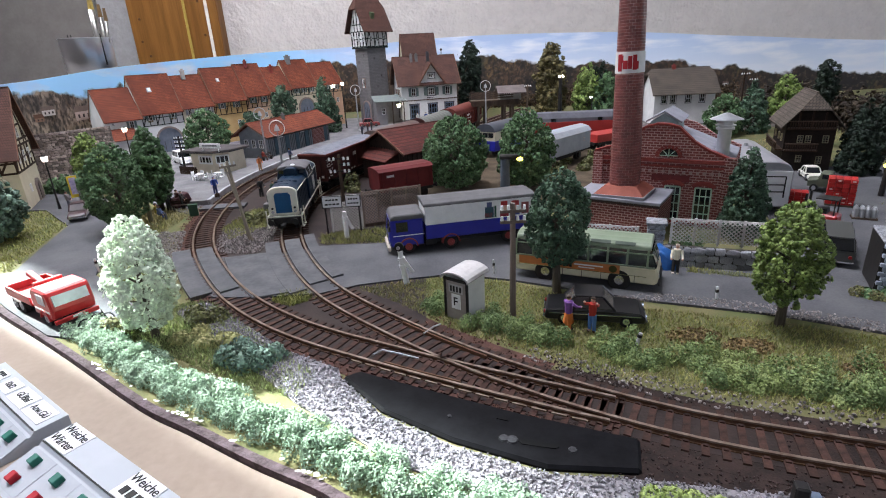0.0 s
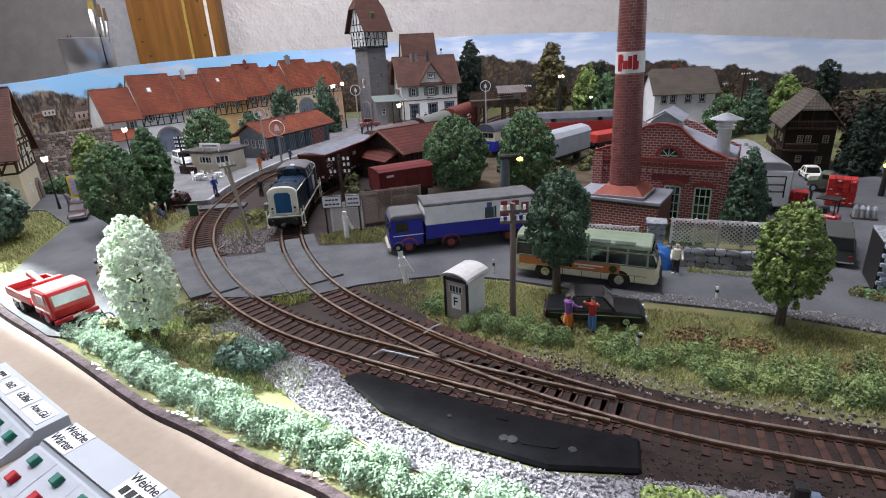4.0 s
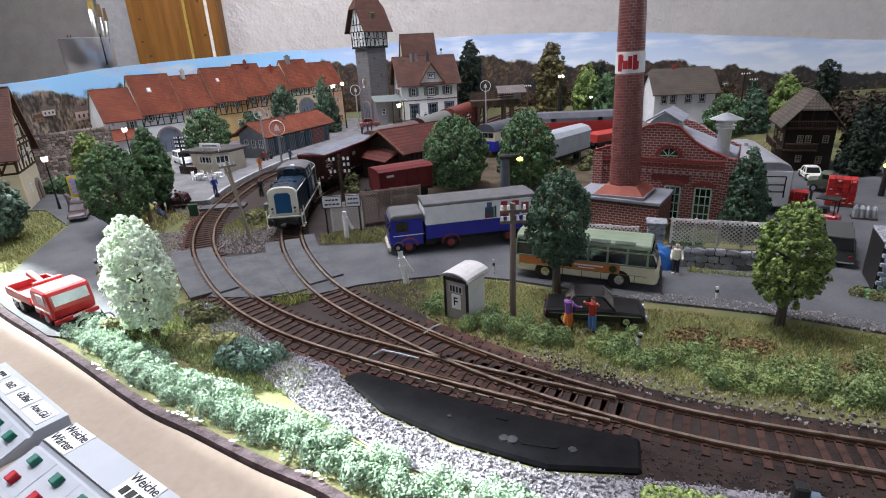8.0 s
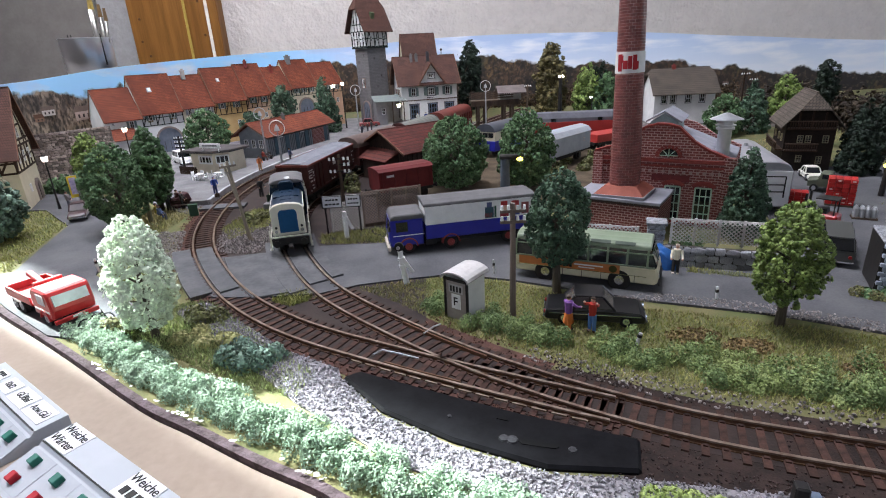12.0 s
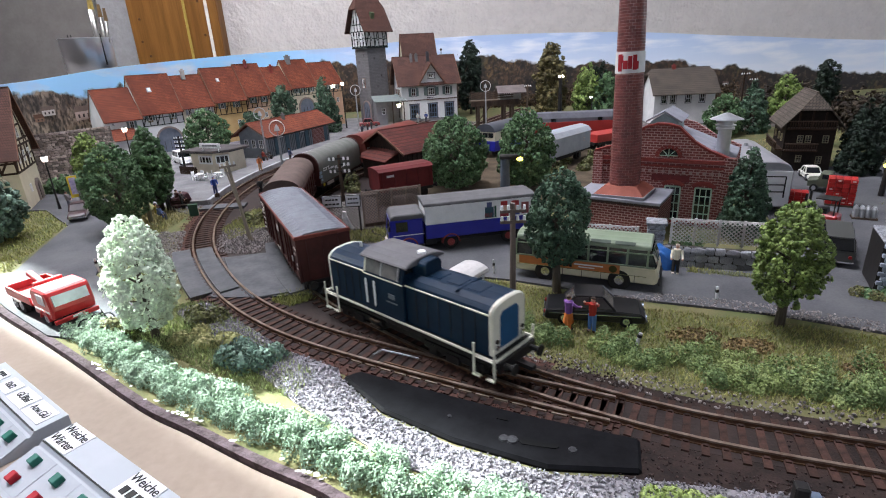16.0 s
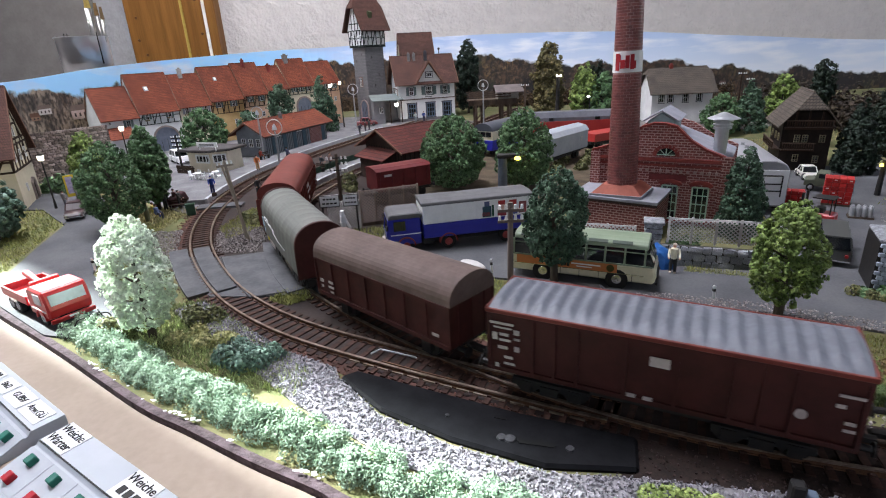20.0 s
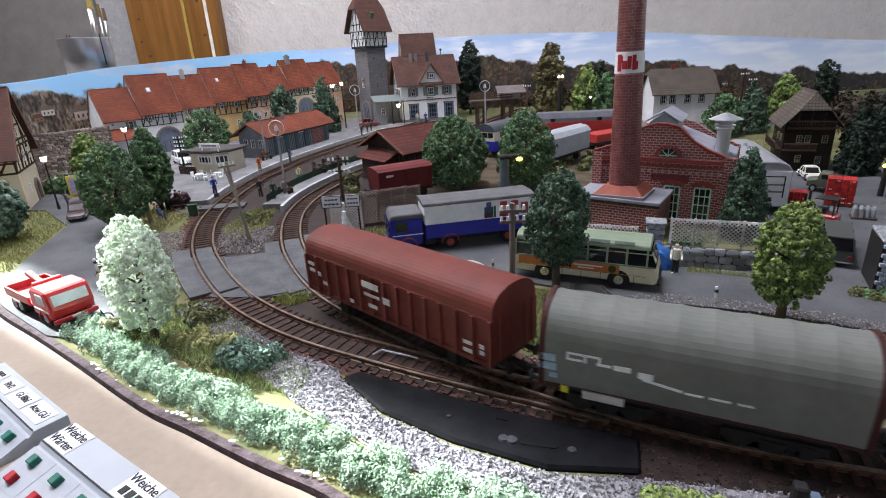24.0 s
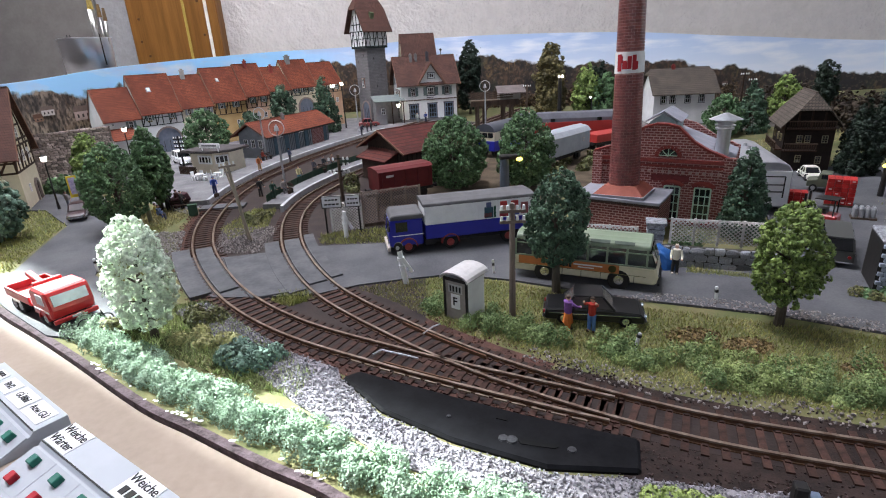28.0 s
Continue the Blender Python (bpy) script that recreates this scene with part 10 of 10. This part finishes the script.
# ---- stone walls, stone by stone ----
def stone_wall(name, p0, p1, h, thick, rows, label, mat, seed, cap=None, z=-0.004, bulge=0.0008, per=0.0075):
    r = random.Random(seed)
    d = Vector(p1) - Vector(p0)
    t = thing(name, pose(p0[0], p0[1], z, 0, 0, math.degrees(math.atan2(d.y, d.x))), label, "wall", kind="structure")
    boxpart("core", (d.length / 2, thick * 0.55, h / 2), (d.length, thick * 0.7, h - 0.001), surf("dark_joint", (0.07, 0.065, 0.06), (0.045, 0.042, 0.04), 300, 0.95, 0.4), t)
    meshes = []
    for k in range(6):
        bm = bmesh.new()
        box(bm, (0, 0, 0), (1, 1, 1))
        bmesh.ops.subdivide_edges(bm, edges=bm.edges, cuts=1, use_grid_fill=True)
        for v in bm.verts:
            rim = sum(abs(c) > 0.4 for c in v.co)
            v.co *= (1.0, 1.10, 0.97, 0.88)[rim]
            v.co += Vector((r.uniform(-0.06, 0.06), r.uniform(-0.16, 0.10), r.uniform(-0.08, 0.08)))
        meshes.append(to_mesh("stone", bm, mat))
    rh = h / rows
    for k in range(rows):
        x = 0.0
        while x < d.length - 0.0005:
            w = min(per * r.uniform(0.6, 1.45), d.length - x)
            ob = new("stone", r.choice(meshes))
            ob.parent = t
            ob.matrix_basis = pose(x + w / 2, thick * 0.18 + r.uniform(-bulge, bulge) * 0.5, (k + 0.5) * rh, 0, 0, r.uniform(-3, 3)) @ Matrix.Diagonal((w * 0.93, thick * 0.5, rh * 0.90, 1))
            x += w
    return t


M_QUARRY = surf("quarry_stone", (0.20, 0.205, 0.225), (0.47, 0.48, 0.51), 420, 0.9, 0.6, random_hue=0.5)
M_FIELD = surf("field_stone", (0.22, 0.170, 0.150), (0.36, 0.295, 0.27), 250, 0.9, 0.5, random_hue=0.5)
stone_wall("stone_wall", (0.1500, 0.3355), (0.2250, 0.3060), 0.0155, 0.005, 3, "dark grey quarry stone wall below the fence", M_QUARRY, 4, per=0.0065, bulge=0.0014)
stone_wall("garden_wall", (-0.5750, 0.700), (-0.4800, 0.800), 0.068, 0.006, 19, "tall brown field stone wall beside the town houses", M_FIELD, 5, per=0.0060)


def pillar(x, y, h, w, label, seed, rz=-20):
    t = thing("gate_pillar", pose(x, y, -0.003, 0, 0, rz), label, "pillar", "gate pillars")
    r = random.Random(seed)
    rows = int(h / 0.0036)
    for k in range(rows):
        s = w * r.uniform(0.92, 1.08)
        bm = bmesh.new()
        box(bm, (0, 0, (k + 0.5) * h / rows), (s, w * r.uniform(0.9, 1.05), h / rows * 0.9), r.uniform(-4, 4))
        part("stone", bm, M_QUARRY, t, bevel=0.0004)
    boxpart("cap", (0, 0, h + 0.0008), (w * 1.25, w * 1.25, 0.0020), M_QUARRY, t, bevel=0.0004)
    boxpart("core", (0, 0, h / 2), (w * 0.8, w * 0.8, h * 0.98), M_IRON, t)
    return t


pillar(0.1505, 0.3500, 0.0260, 0.0110, "grey stone gate pillar beside the coach", 1)
# the corner of a brick shed at the right edge
t = thing("brick_shed", pose(0.2600, 0.2800, -0.003, 0, 0, -28), "small dark shed corner of pale blue-grey stones", "shed")
boxpart("core", (0.010, 0.008, 0.0155), (0.034, 0.030, 0.031), M_IRON, t)
bm = bmesh.new()
box(bm, (0, 0, 0), (0.0029, 0.0022, 0.0024))
me = to_mesh("brick", bm, surf("blue_grey_block", (0.33, 0.36, 0.43), (0.25, 0.28, 0.34), 200, 0.85, 0.3, random_hue=0.25), 0.0003)
for k in range(11):
    for i in range(11):
        ob = new("brick", me)
        ob.parent, ob.matrix_basis = t, pose(-0.0053 + (i + (k % 2) * 0.5) * 0.0032, -0.0074, 0.0018 + k * 0.0028)
boxpart("roof", (0.010, 0.008, 0.0322), (0.0345, 0.0315, 0.0022), M_QUARRY, t, "weathered pale roof slab", bevel=0.0008)

# telephone hut
t = thing("telephone_hut", pose(0.0105, 0.2775, -0.003, 0, 0, -38), "white telephone hut with a curved roof beside the track", "hut")
boxpart("side_panel", (0.0075, 0.002, 0.0125), (0.0010, 0.0165, 0.0260), M_WHITE, t, "white side panel")
boxpart("side_panel", (-0.0075, 0.002, 0.0125), (0.0010, 0.0165, 0.0260), M_WHITE, t)
fp = boxpart("front_panel", (0, -0.0065, 0.0125), (0.0150, 0.0010, 0.0255), surf("grey_brown_panel", (0.34, 0.30, 0.28), (0.27, 0.24, 0.22), 120, 0.8, 0.2), t, "weathered grey front panel")
boxpart("back_panel", (0, 0.0100, 0.0125), (0.0150, 0.0010, 0.0255), M_WHITE, t)
for x in (-0.0076, 0.0076):
    boxpart("corner_post", (x, -0.0072, 0.0128), (0.0012, 0.0012, 0.0262), M_IRON, t)
boxpart("lintel", (0, -0.0074, 0.0250), (0.0160, 0.0010, 0.0016), M_IRON, t)
bm = bmesh.new()
n = 8
top_pts = [(0.0098 * math.cos(math.pi * i / n), 0.0258 + 0.0042 * math.sin(math.pi * i / n)) for i in range(n + 1)]
low_pts = [(x * 0.93, z - 0.0010) for x, z in top_pts]
for i in range(n):
    prism(bm, [top_pts[i], top_pts[i + 1], low_pts[i + 1], low_pts[i]], -0.0092, 0.0125, "y")
part("roof", bm, surf("white_roof", (0.52, 0.50, 0.49), (0.42, 0.40, 0.39), 100, 0.7, 0.1), t, "curved white roof")
boxpart("number_plate", (-0.0002, -0.0072, 0.0195), (0.0095, 0.0004, 0.0050), surf("grey_plate", (0.48, 0.46, 0.45), None, 100, 0.7, 0), fp, "pale plate with dark bars")
for x in (-0.0032, -0.0012, 0.0010, 0.0032):
    boxpart("number_bar", (x, -0.0075, 0.0195), (0.0011, 0.0003, 0.0034), M_IRON, fp)
lp = boxpart("letter_plate", (-0.0002, -0.0072, 0.0115), (0.0060, 0.0004, 0.0090), M_WHITE, fp, "white plate with the letter F")


def lettering(parent, text, m, size, mat=M_IRON):
    """Raised letters in the built-in font."""
    cu = bpy.data.curves.new("lettering", "FONT")
    cu.body, cu.size, cu.extrude = text, size, size * 0.02
    cu.align_x = cu.align_y = "CENTER"
    tmp = bpy.data.objects.new("lettering", cu)
    scene.collection.objects.link(tmp)
    bpy.context.view_layer.update()
    me = bpy.data.meshes.new_from_object(tmp.evaluated_get(bpy.context.evaluated_depsgraph_get()))
    bpy.data.objects.remove(tmp)
    bpy.data.curves.remove(cu)
    me.materials.clear()
    me.materials.append(mat)
    ob = new("lettering", me)
    ob.parent, ob.matrix_basis = parent, m
    return ob


lettering(fp, "F", pose(-0.0002, -0.0077, 0.0115, 90), 0.0075)

# blue tarpaulin heap by the coach
bm = bmesh.new()
rr = random.Random(5)
vs = bmesh.ops.create_icosphere(bm, subdivisions=3, radius=1.0, matrix=Matrix.Diagonal((0.011, 0.007, 0.016, 1)))["verts"]
for v in vs:
    v.co *= 1 + 0.16 * noise.noise(v.co * 260)
    v.co.z = max(v.co.z, -0.001)
    v.co.x += -0.25 * v.co.z
solo("tarpaulin", bm, surf("blue_tarp", (0.03, 0.12, 0.36), (0.02, 0.09, 0.28), 120, 0.4, 0.2), "crumpled blue tarpaulin over a heap", "tarpaulin", m=pose(0.1485, 0.3300, -0.002, 0, 0, -30))
# pieces by the roadside
for x, y, h in ((0.0345, 0.3330, 0.0115), (0.1590, 0.2770, 0.010), (-0.2650, 0.3790, 0.011)):
    t = thing("marker_post", pose(x, y, -0.003, 0, -4, 0), "white roadside marker post with a dark band", "post", "marker posts")
    boxpart("post", (0, 0, h / 2), (0.0014, 0.0014, h), M_WHITE, t, bevel=0.0002)
    boxpart("band", (0, 0, h * 0.72), (0.0016, 0.0016, h * 0.18), M_IRON, t)
# poster frame and small things in the village
t = thing("poster_stand", pose(-0.4430, 0.6340, -0.002, 0, 0, 40), "yellow-framed poster stand beside the trees", "poster stand")
boxpart("frame", (0, 0, 0.0130), (0.0105, 0.0014, 0.0260), surf("yellow_paint", (0.62, 0.45, 0.04), None, 80, 0.5, 0), t, "yellow frame")
boxpart("poster", (0, -0.0010, 0.0140), (0.0070, 0.0006, 0.0200), surf("poster_print", (0.45, 0.42, 0.50), (0.25, 0.2, 0.35), 300, 0.6, 0), t, "printed poster")


def chair(m):
    t = thing("garden_chair", m, "white plastic garden chair before the kiosk", "chair", "garden chairs")
    boxpart("seat", (0, 0, 0.0052), (0.0052, 0.0052, 0.0007), M_WHITE, t)
    boxpart("backrest", (0.0025, 0, 0.0085), (0.0007, 0.0052, 0.0062), M_WHITE, t)
    for x in (-0.0022, 0.0022):
        for y in (-0.0022, 0.0022):
            boxpart("leg", (x, y, 0.0025), (0.0007, 0.0007, 0.0052), M_WHITE, t)
    return t


def garden_table(m):
    t = thing("garden_table", m, "white round garden table before the kiosk", "table", "garden tables")
    bm = bmesh.new()
    cyl(bm, (0, 0, 0.0083), (0, 0, 0.0090), 0.0055, n=16)
    part("tabletop", bm, M_WHITE, t)
    bm = bmesh.new()
    cyl(bm, (0, 0, 0), (0, 0, 0.0085), 0.0012, n=8)
    part("leg", bm, M_WHITE, t)
    return t


ch = chair(pose(-0.3250, 0.6980, -0.0022, 0, 0, 160))
for x, y, r in ((-0.3070, 0.6900, 20), (-0.3000, 0.7010, 200), (-0.2850, 0.6880, 30), (-0.3160, 0.7060, 250), (-0.2920, 0.7080, 300)):
    copy_thing(ch, pose(x, y, -0.0022, 0, 0, r))
garden_table(pose(-0.3160, 0.6940, -0.0022))
garden_table(pose(-0.2930, 0.6970, -0.0022))
t = thing("picket_fence", pose(-0.3650, 0.7450, -0.002, 0, 0, -25), "dark brown picket fence beside the kiosk", "fence")
pk = to_mesh("picket", (lambda b: (box(b, (0, 0, 0.0055), (0.0013, 0.0006, 0.011)), b)[1])(bmesh.new()), M_TIMBERB)
for i in range(16):
    ob = new("picket", pk)
    ob.parent, ob.matrix_basis = t, pose(i * 0.0021, 0, 0)
boxpart("rail", (0.016, 0.0006, 0.0075), (0.034, 0.0006, 0.0010), M_TIMBERB, t)
# benches and luggage on the platforms
for x, y, r, z in ((-0.2760, 0.5480, 20, -0.0022), (-0.1700, 0.5830, -48, PLAT), (-0.2560, 0.7950, 60, PLAT), (-0.1520, 0.6820, -40, PLAT)):
    t = thing("platform_bench", pose(x, y, z, 0, 0, r), "dark brown slatted platform bench", "bench", "platform benches")
    for k in range(3):
        boxpart("slat", (0, -0.0022 + k * 0.0017, 0.0052), (0.018, 0.0013, 0.0006), M_TIMBERB, t)
    for k in range(2):
        boxpart("back_slat", (0, 0.0024, 0.0072 + k * 0.0020), (0.018, 0.0005, 0.0014), M_TIMBERB, t)
    for sx in (-1, 1):
        boxpart("leg", (sx * 0.0075, 0, 0.0026), (0.0008, 0.0044, 0.0052), M_IRON, t)
for x, y, z in ((-0.2660, 0.5510, -0.0022), (-0.1660, 0.5740, PLAT), (-0.1850, 0.5640, PLAT), (-0.2480, 0.5760, PLAT)):
    t = thing("suitcase", pose(x, y, z, 0, 0, random.uniform(0, 90)), "small dark suitcase on the ground", "suitcase", "suitcases")
    boxpart("case", (0, 0, 0.0022), (0.0058, 0.0020, 0.0042), M_TIMBERB, t, bevel=0.0003)
    boxpart("grip", (0, 0, 0.0047), (0.0018, 0.0006, 0.0007), M_IRON, t)
t = thing("luggage_cart", pose(-0.2830, 0.5620, -0.0022, 0, 0, 50), "dark maroon luggage cart with a sloping load", "cart")
boxpart("load", (0, 0, 0.0075), (0.020, 0.011, 0.0100), surf("dark_maroon", (0.08, 0.035, 0.04), None, 100, 0.8, 0.2), t, bevel=0.001, ry=-18)
for s in (-1, 1):
    road_wheel(t, 0.005, s * 0.006, 0.0030, 0.0014, M_WOOD)
t = thing("green_bin", pose(-0.2520, 0.5230, -0.0022, 0, 0, 20), "dark green box beside the platform", "box")
boxpart("body", (0, 0, 0.0055), (0.0085, 0.0050, 0.0110), surf("dark_green_paint", (0.03, 0.07, 0.045), None, 100, 0.6, 0.1), t, bevel=0.0005)
boxpart("lid", (0, 0, 0.0113), (0.0090, 0.0055, 0.0010), surf("dark_green_paint", (0.03, 0.07, 0.045)), t)
# a green hedge-like railing on the island platform
t = thing("platform_railing", Matrix(), "dark green railing along the island platform", "railing")
for s in np.arange(near_s(line_b, -0.05, 0.80), near_s(line_b, -0.145, 0.545), 0.012):
    p, wv = line_b.at(s)
    q = p + Vector((wv.y, -wv.x)) * 0.038
    boxpart("panel", (q.x, q.y, 0.0068), (0.0118, 0.0008, 0.0075), surf("railing_green", (0.035, 0.065, 0.045), None, 100, 0.8, 0.1), t, rz=math.degrees(math.atan2(wv.y, wv.x)))
# a red car behind the porch and a bicycle at the front
car("parked_red_car", "dark red car parked behind the porch", pose(-0.1450, 1.165, -0.002, 0, 0, 10), 0.046, 0.0185, 0.0165, (0.20, 0.02, 0.02))
t = thing("bicycle", pose(-0.2080, 0.2830, -0.0018, 0, 0, 40), "black bicycle leaning beside the pale tree", "bicycle")
for x in (-0.0055, 0.0055):
    bm = bmesh.new()
    for i in range(16):
        a, b = 2 * math.pi * i / 16, 2 * math.pi * (i + 1) / 16
        cyl(bm, (x + 0.0037 * math.cos(a), 0, 0.0040 + 0.0037 * math.sin(a)), (x + 0.0037 * math.cos(b), 0, 0.0040 + 0.0037 * math.sin(b)), 0.0004, n=4)
    part("wheel", bm, M_IRON, t)
bm = bmesh.new()
for a, b in (((-0.0055, 0, 0.004), (-0.0015, 0, 0.0085)), ((-0.0015, 0, 0.0085), (0.0040, 0, 0.0088)), ((0.0040, 0, 0.0088), (0.0055, 0, 0.004)), ((-0.0015, 0, 0.0085), (0.0, 0, 0.004)), ((0.0, 0, 0.004), (0.0040, 0, 0.0088)), ((0.0040, 0, 0.0088), (0.0035, 0, 0.0110))):
    cyl(bm, a, b, 0.0004, n=5)
part("frame", bm, M_IRON, t)

# small black turnout lantern at the front of the track
t = thing("turnout_lantern", pose(0.1120, 0.1290, -0.003, 0, 0, -20), "small black turnout lantern with a blue-grey case", "lantern")
boxpart("foot", (0, 0, 0.0010), (0.0075, 0.0060, 0.0022), M_IRON, t, bevel=0.0004)
boxpart("case", (-0.0012, 0, 0.0062), (0.0042, 0.0046, 0.0090), M_IRON, t, "black lantern case", bevel=0.0006)
boxpart("side_case", (0.0030, 0.0004, 0.0044), (0.0038, 0.0040, 0.0056), surf("blue_grey_case", (0.14, 0.18, 0.24), (0.10, 0.13, 0.18), 200, 0.6, 0.1), t, "blue-grey motor case", bevel=0.0005)

# ---- control boxes on the front board ----
M_PANEL = surf("light_grey_plastic", (0.42, 0.44, 0.47), (0.38, 0.40, 0.43), 30, 0.45, 0.05)
M_LABEL = surf("paper_label", (0.78, 0.78, 0.78), (0.70, 0.70, 0.71), 100, 0.8, 0.05)
M_BTN_G = surf("green_button", (0.02, 0.14, 0.10), (0.015, 0.11, 0.08), 100, 0.4, 0.03)
M_BTN_R = surf("red_button", (0.42, 0.02, 0.03), (0.34, 0.015, 0.025), 100, 0.4, 0.03)
M_SLOPE = surf("clear_grey_plastic", (0.40, 0.42, 0.45), (0.36, 0.38, 0.41), 60, 0.25, 0.03)


def control_box(m, n, length, label, texts, raised=0.0):
    """A switch box: flat top with labels, a sloping front with green and red keys."""
    t = thing("control_box", m, label, "control box", "control boxes")
    bm = bmesh.new()
    prism(bm, [(0.0, -0.0005), (0.0, 0.006 + raised), (-0.0130, 0.006 + raised), (-0.0145, 0.0045 + raised), (-0.0340, -0.0002), (-0.0360, -0.0005)], 0, length, "x")
    part("case", bm, M_PANEL, t, "light grey plastic case", bevel=0.0009)
    boxpart("groove", (length / 2, -0.0130, 0.0061 + raised), (length * 0.98, 0.0005, 0.0004), M_IRON, t)
    for k, (text, u, v, size, w, h) in enumerate(texts):
        pl = boxpart("label", (u, v, 0.0062 + raised), (w, h, 0.0004), M_LABEL, t, "white paper label")
        for j, line in enumerate(text.split("/")):
            if line == "-":
                for q in range(3):
                    boxpart("writing_bar", (-w * 0.25 + q * w * 0.25, h * 0.22 - j * h * 0.44, 0.0004), (w * 0.18, h * 0.28, 0.0002), M_IRON, pl)
            else:
                lettering(pl, line, pose(0, h * 0.22 - j * h * 0.46 if "/" in text else 0, 0.0004, 0, 0, 0), size)
        pl.matrix_basis = pose(u, v, 0.0062 + raised)
        pl.data.transform(Matrix.Translation((-u, -v, -0.0062 - raised)))
    drop = (0.0047 + raised) / 0.0195
    slope = math.degrees(math.atan(drop))
    for i in range(n):
        x = (i + 0.5) * length / n
        for v, mt in ((-0.0195, M_BTN_G), (-0.0275, M_BTN_R)):
            z = 0.0045 + raised - (-v - 0.0145) * drop
            boxpart("key", (x, v, z + 0.0012), (0.0040, 0.0040, 0.0044), mt, t, "square push key", bevel=0.0004, rx=slope)
        z = 0.0045 + raised - (0.0235 - 0.0145) * drop
        boxpart("key_bed", (x, -0.0235, z + 0.0002), (length / n * 0.985, 0.0165, 0.0008), M_SLOPE, t, "smooth key bed", rx=slope)
    return t


control_box(pose(-0.1631, 0.1914, -0.0060, 0, 0, -34.7), 4, 0.080, "light grey control box with keys and paper labels", [("Weiche/Wärter", 0.0100, -0.0064, 0.0054, 0.0175, 0.0122), ("Weiche/-", 0.0640, -0.0064, 0.0054, 0.0175, 0.0122)], 0.0)
control_box(pose(-0.2318, 0.2421, -0.0060, 0, 0, -36.7), 5, 0.0800, "raised light grey control box with keys and paper labels", [("-", 0.014, -0.0064, 0.004, 0.010, 0.007), ("Bhf2", 0.030, -0.0064, 0.0044, 0.013, 0.008), ("GÜBhf", 0.0475, -0.0064, 0.0044, 0.017, 0.009), ("Azw.GÜ", 0.067, -0.0064, 0.0044, 0.018, 0.009)], 0.002)
# sunlit specks along the edge, put in as small white flecks
bm = bmesh.new()
rr = random.Random(8)
for s in np.arange(near_s(edge_line, -0.20, 0.25), near_s(edge_line, -0.04, 0.145), 0.0009):
    c, wv = edge_line.at(s)
    if rr.random() < (0.55 if math.sin(s * 170) + math.sin(s * 67) > 0.5 else 0.06):
        q = c + Vector((-wv.y, wv.x)) * rr.uniform(0.0015, 0.0042)
        ball(bm, (q.x, q.y, -0.0012), rr.uniform(0.0003, 0.0009), 6, 4, (1.6, 0.9, 0.35))
solo("glue_flecks", bm, M_WHITE, "white flecks standing in for sunlit specks along the layout edge", kind="stuff")

motions()
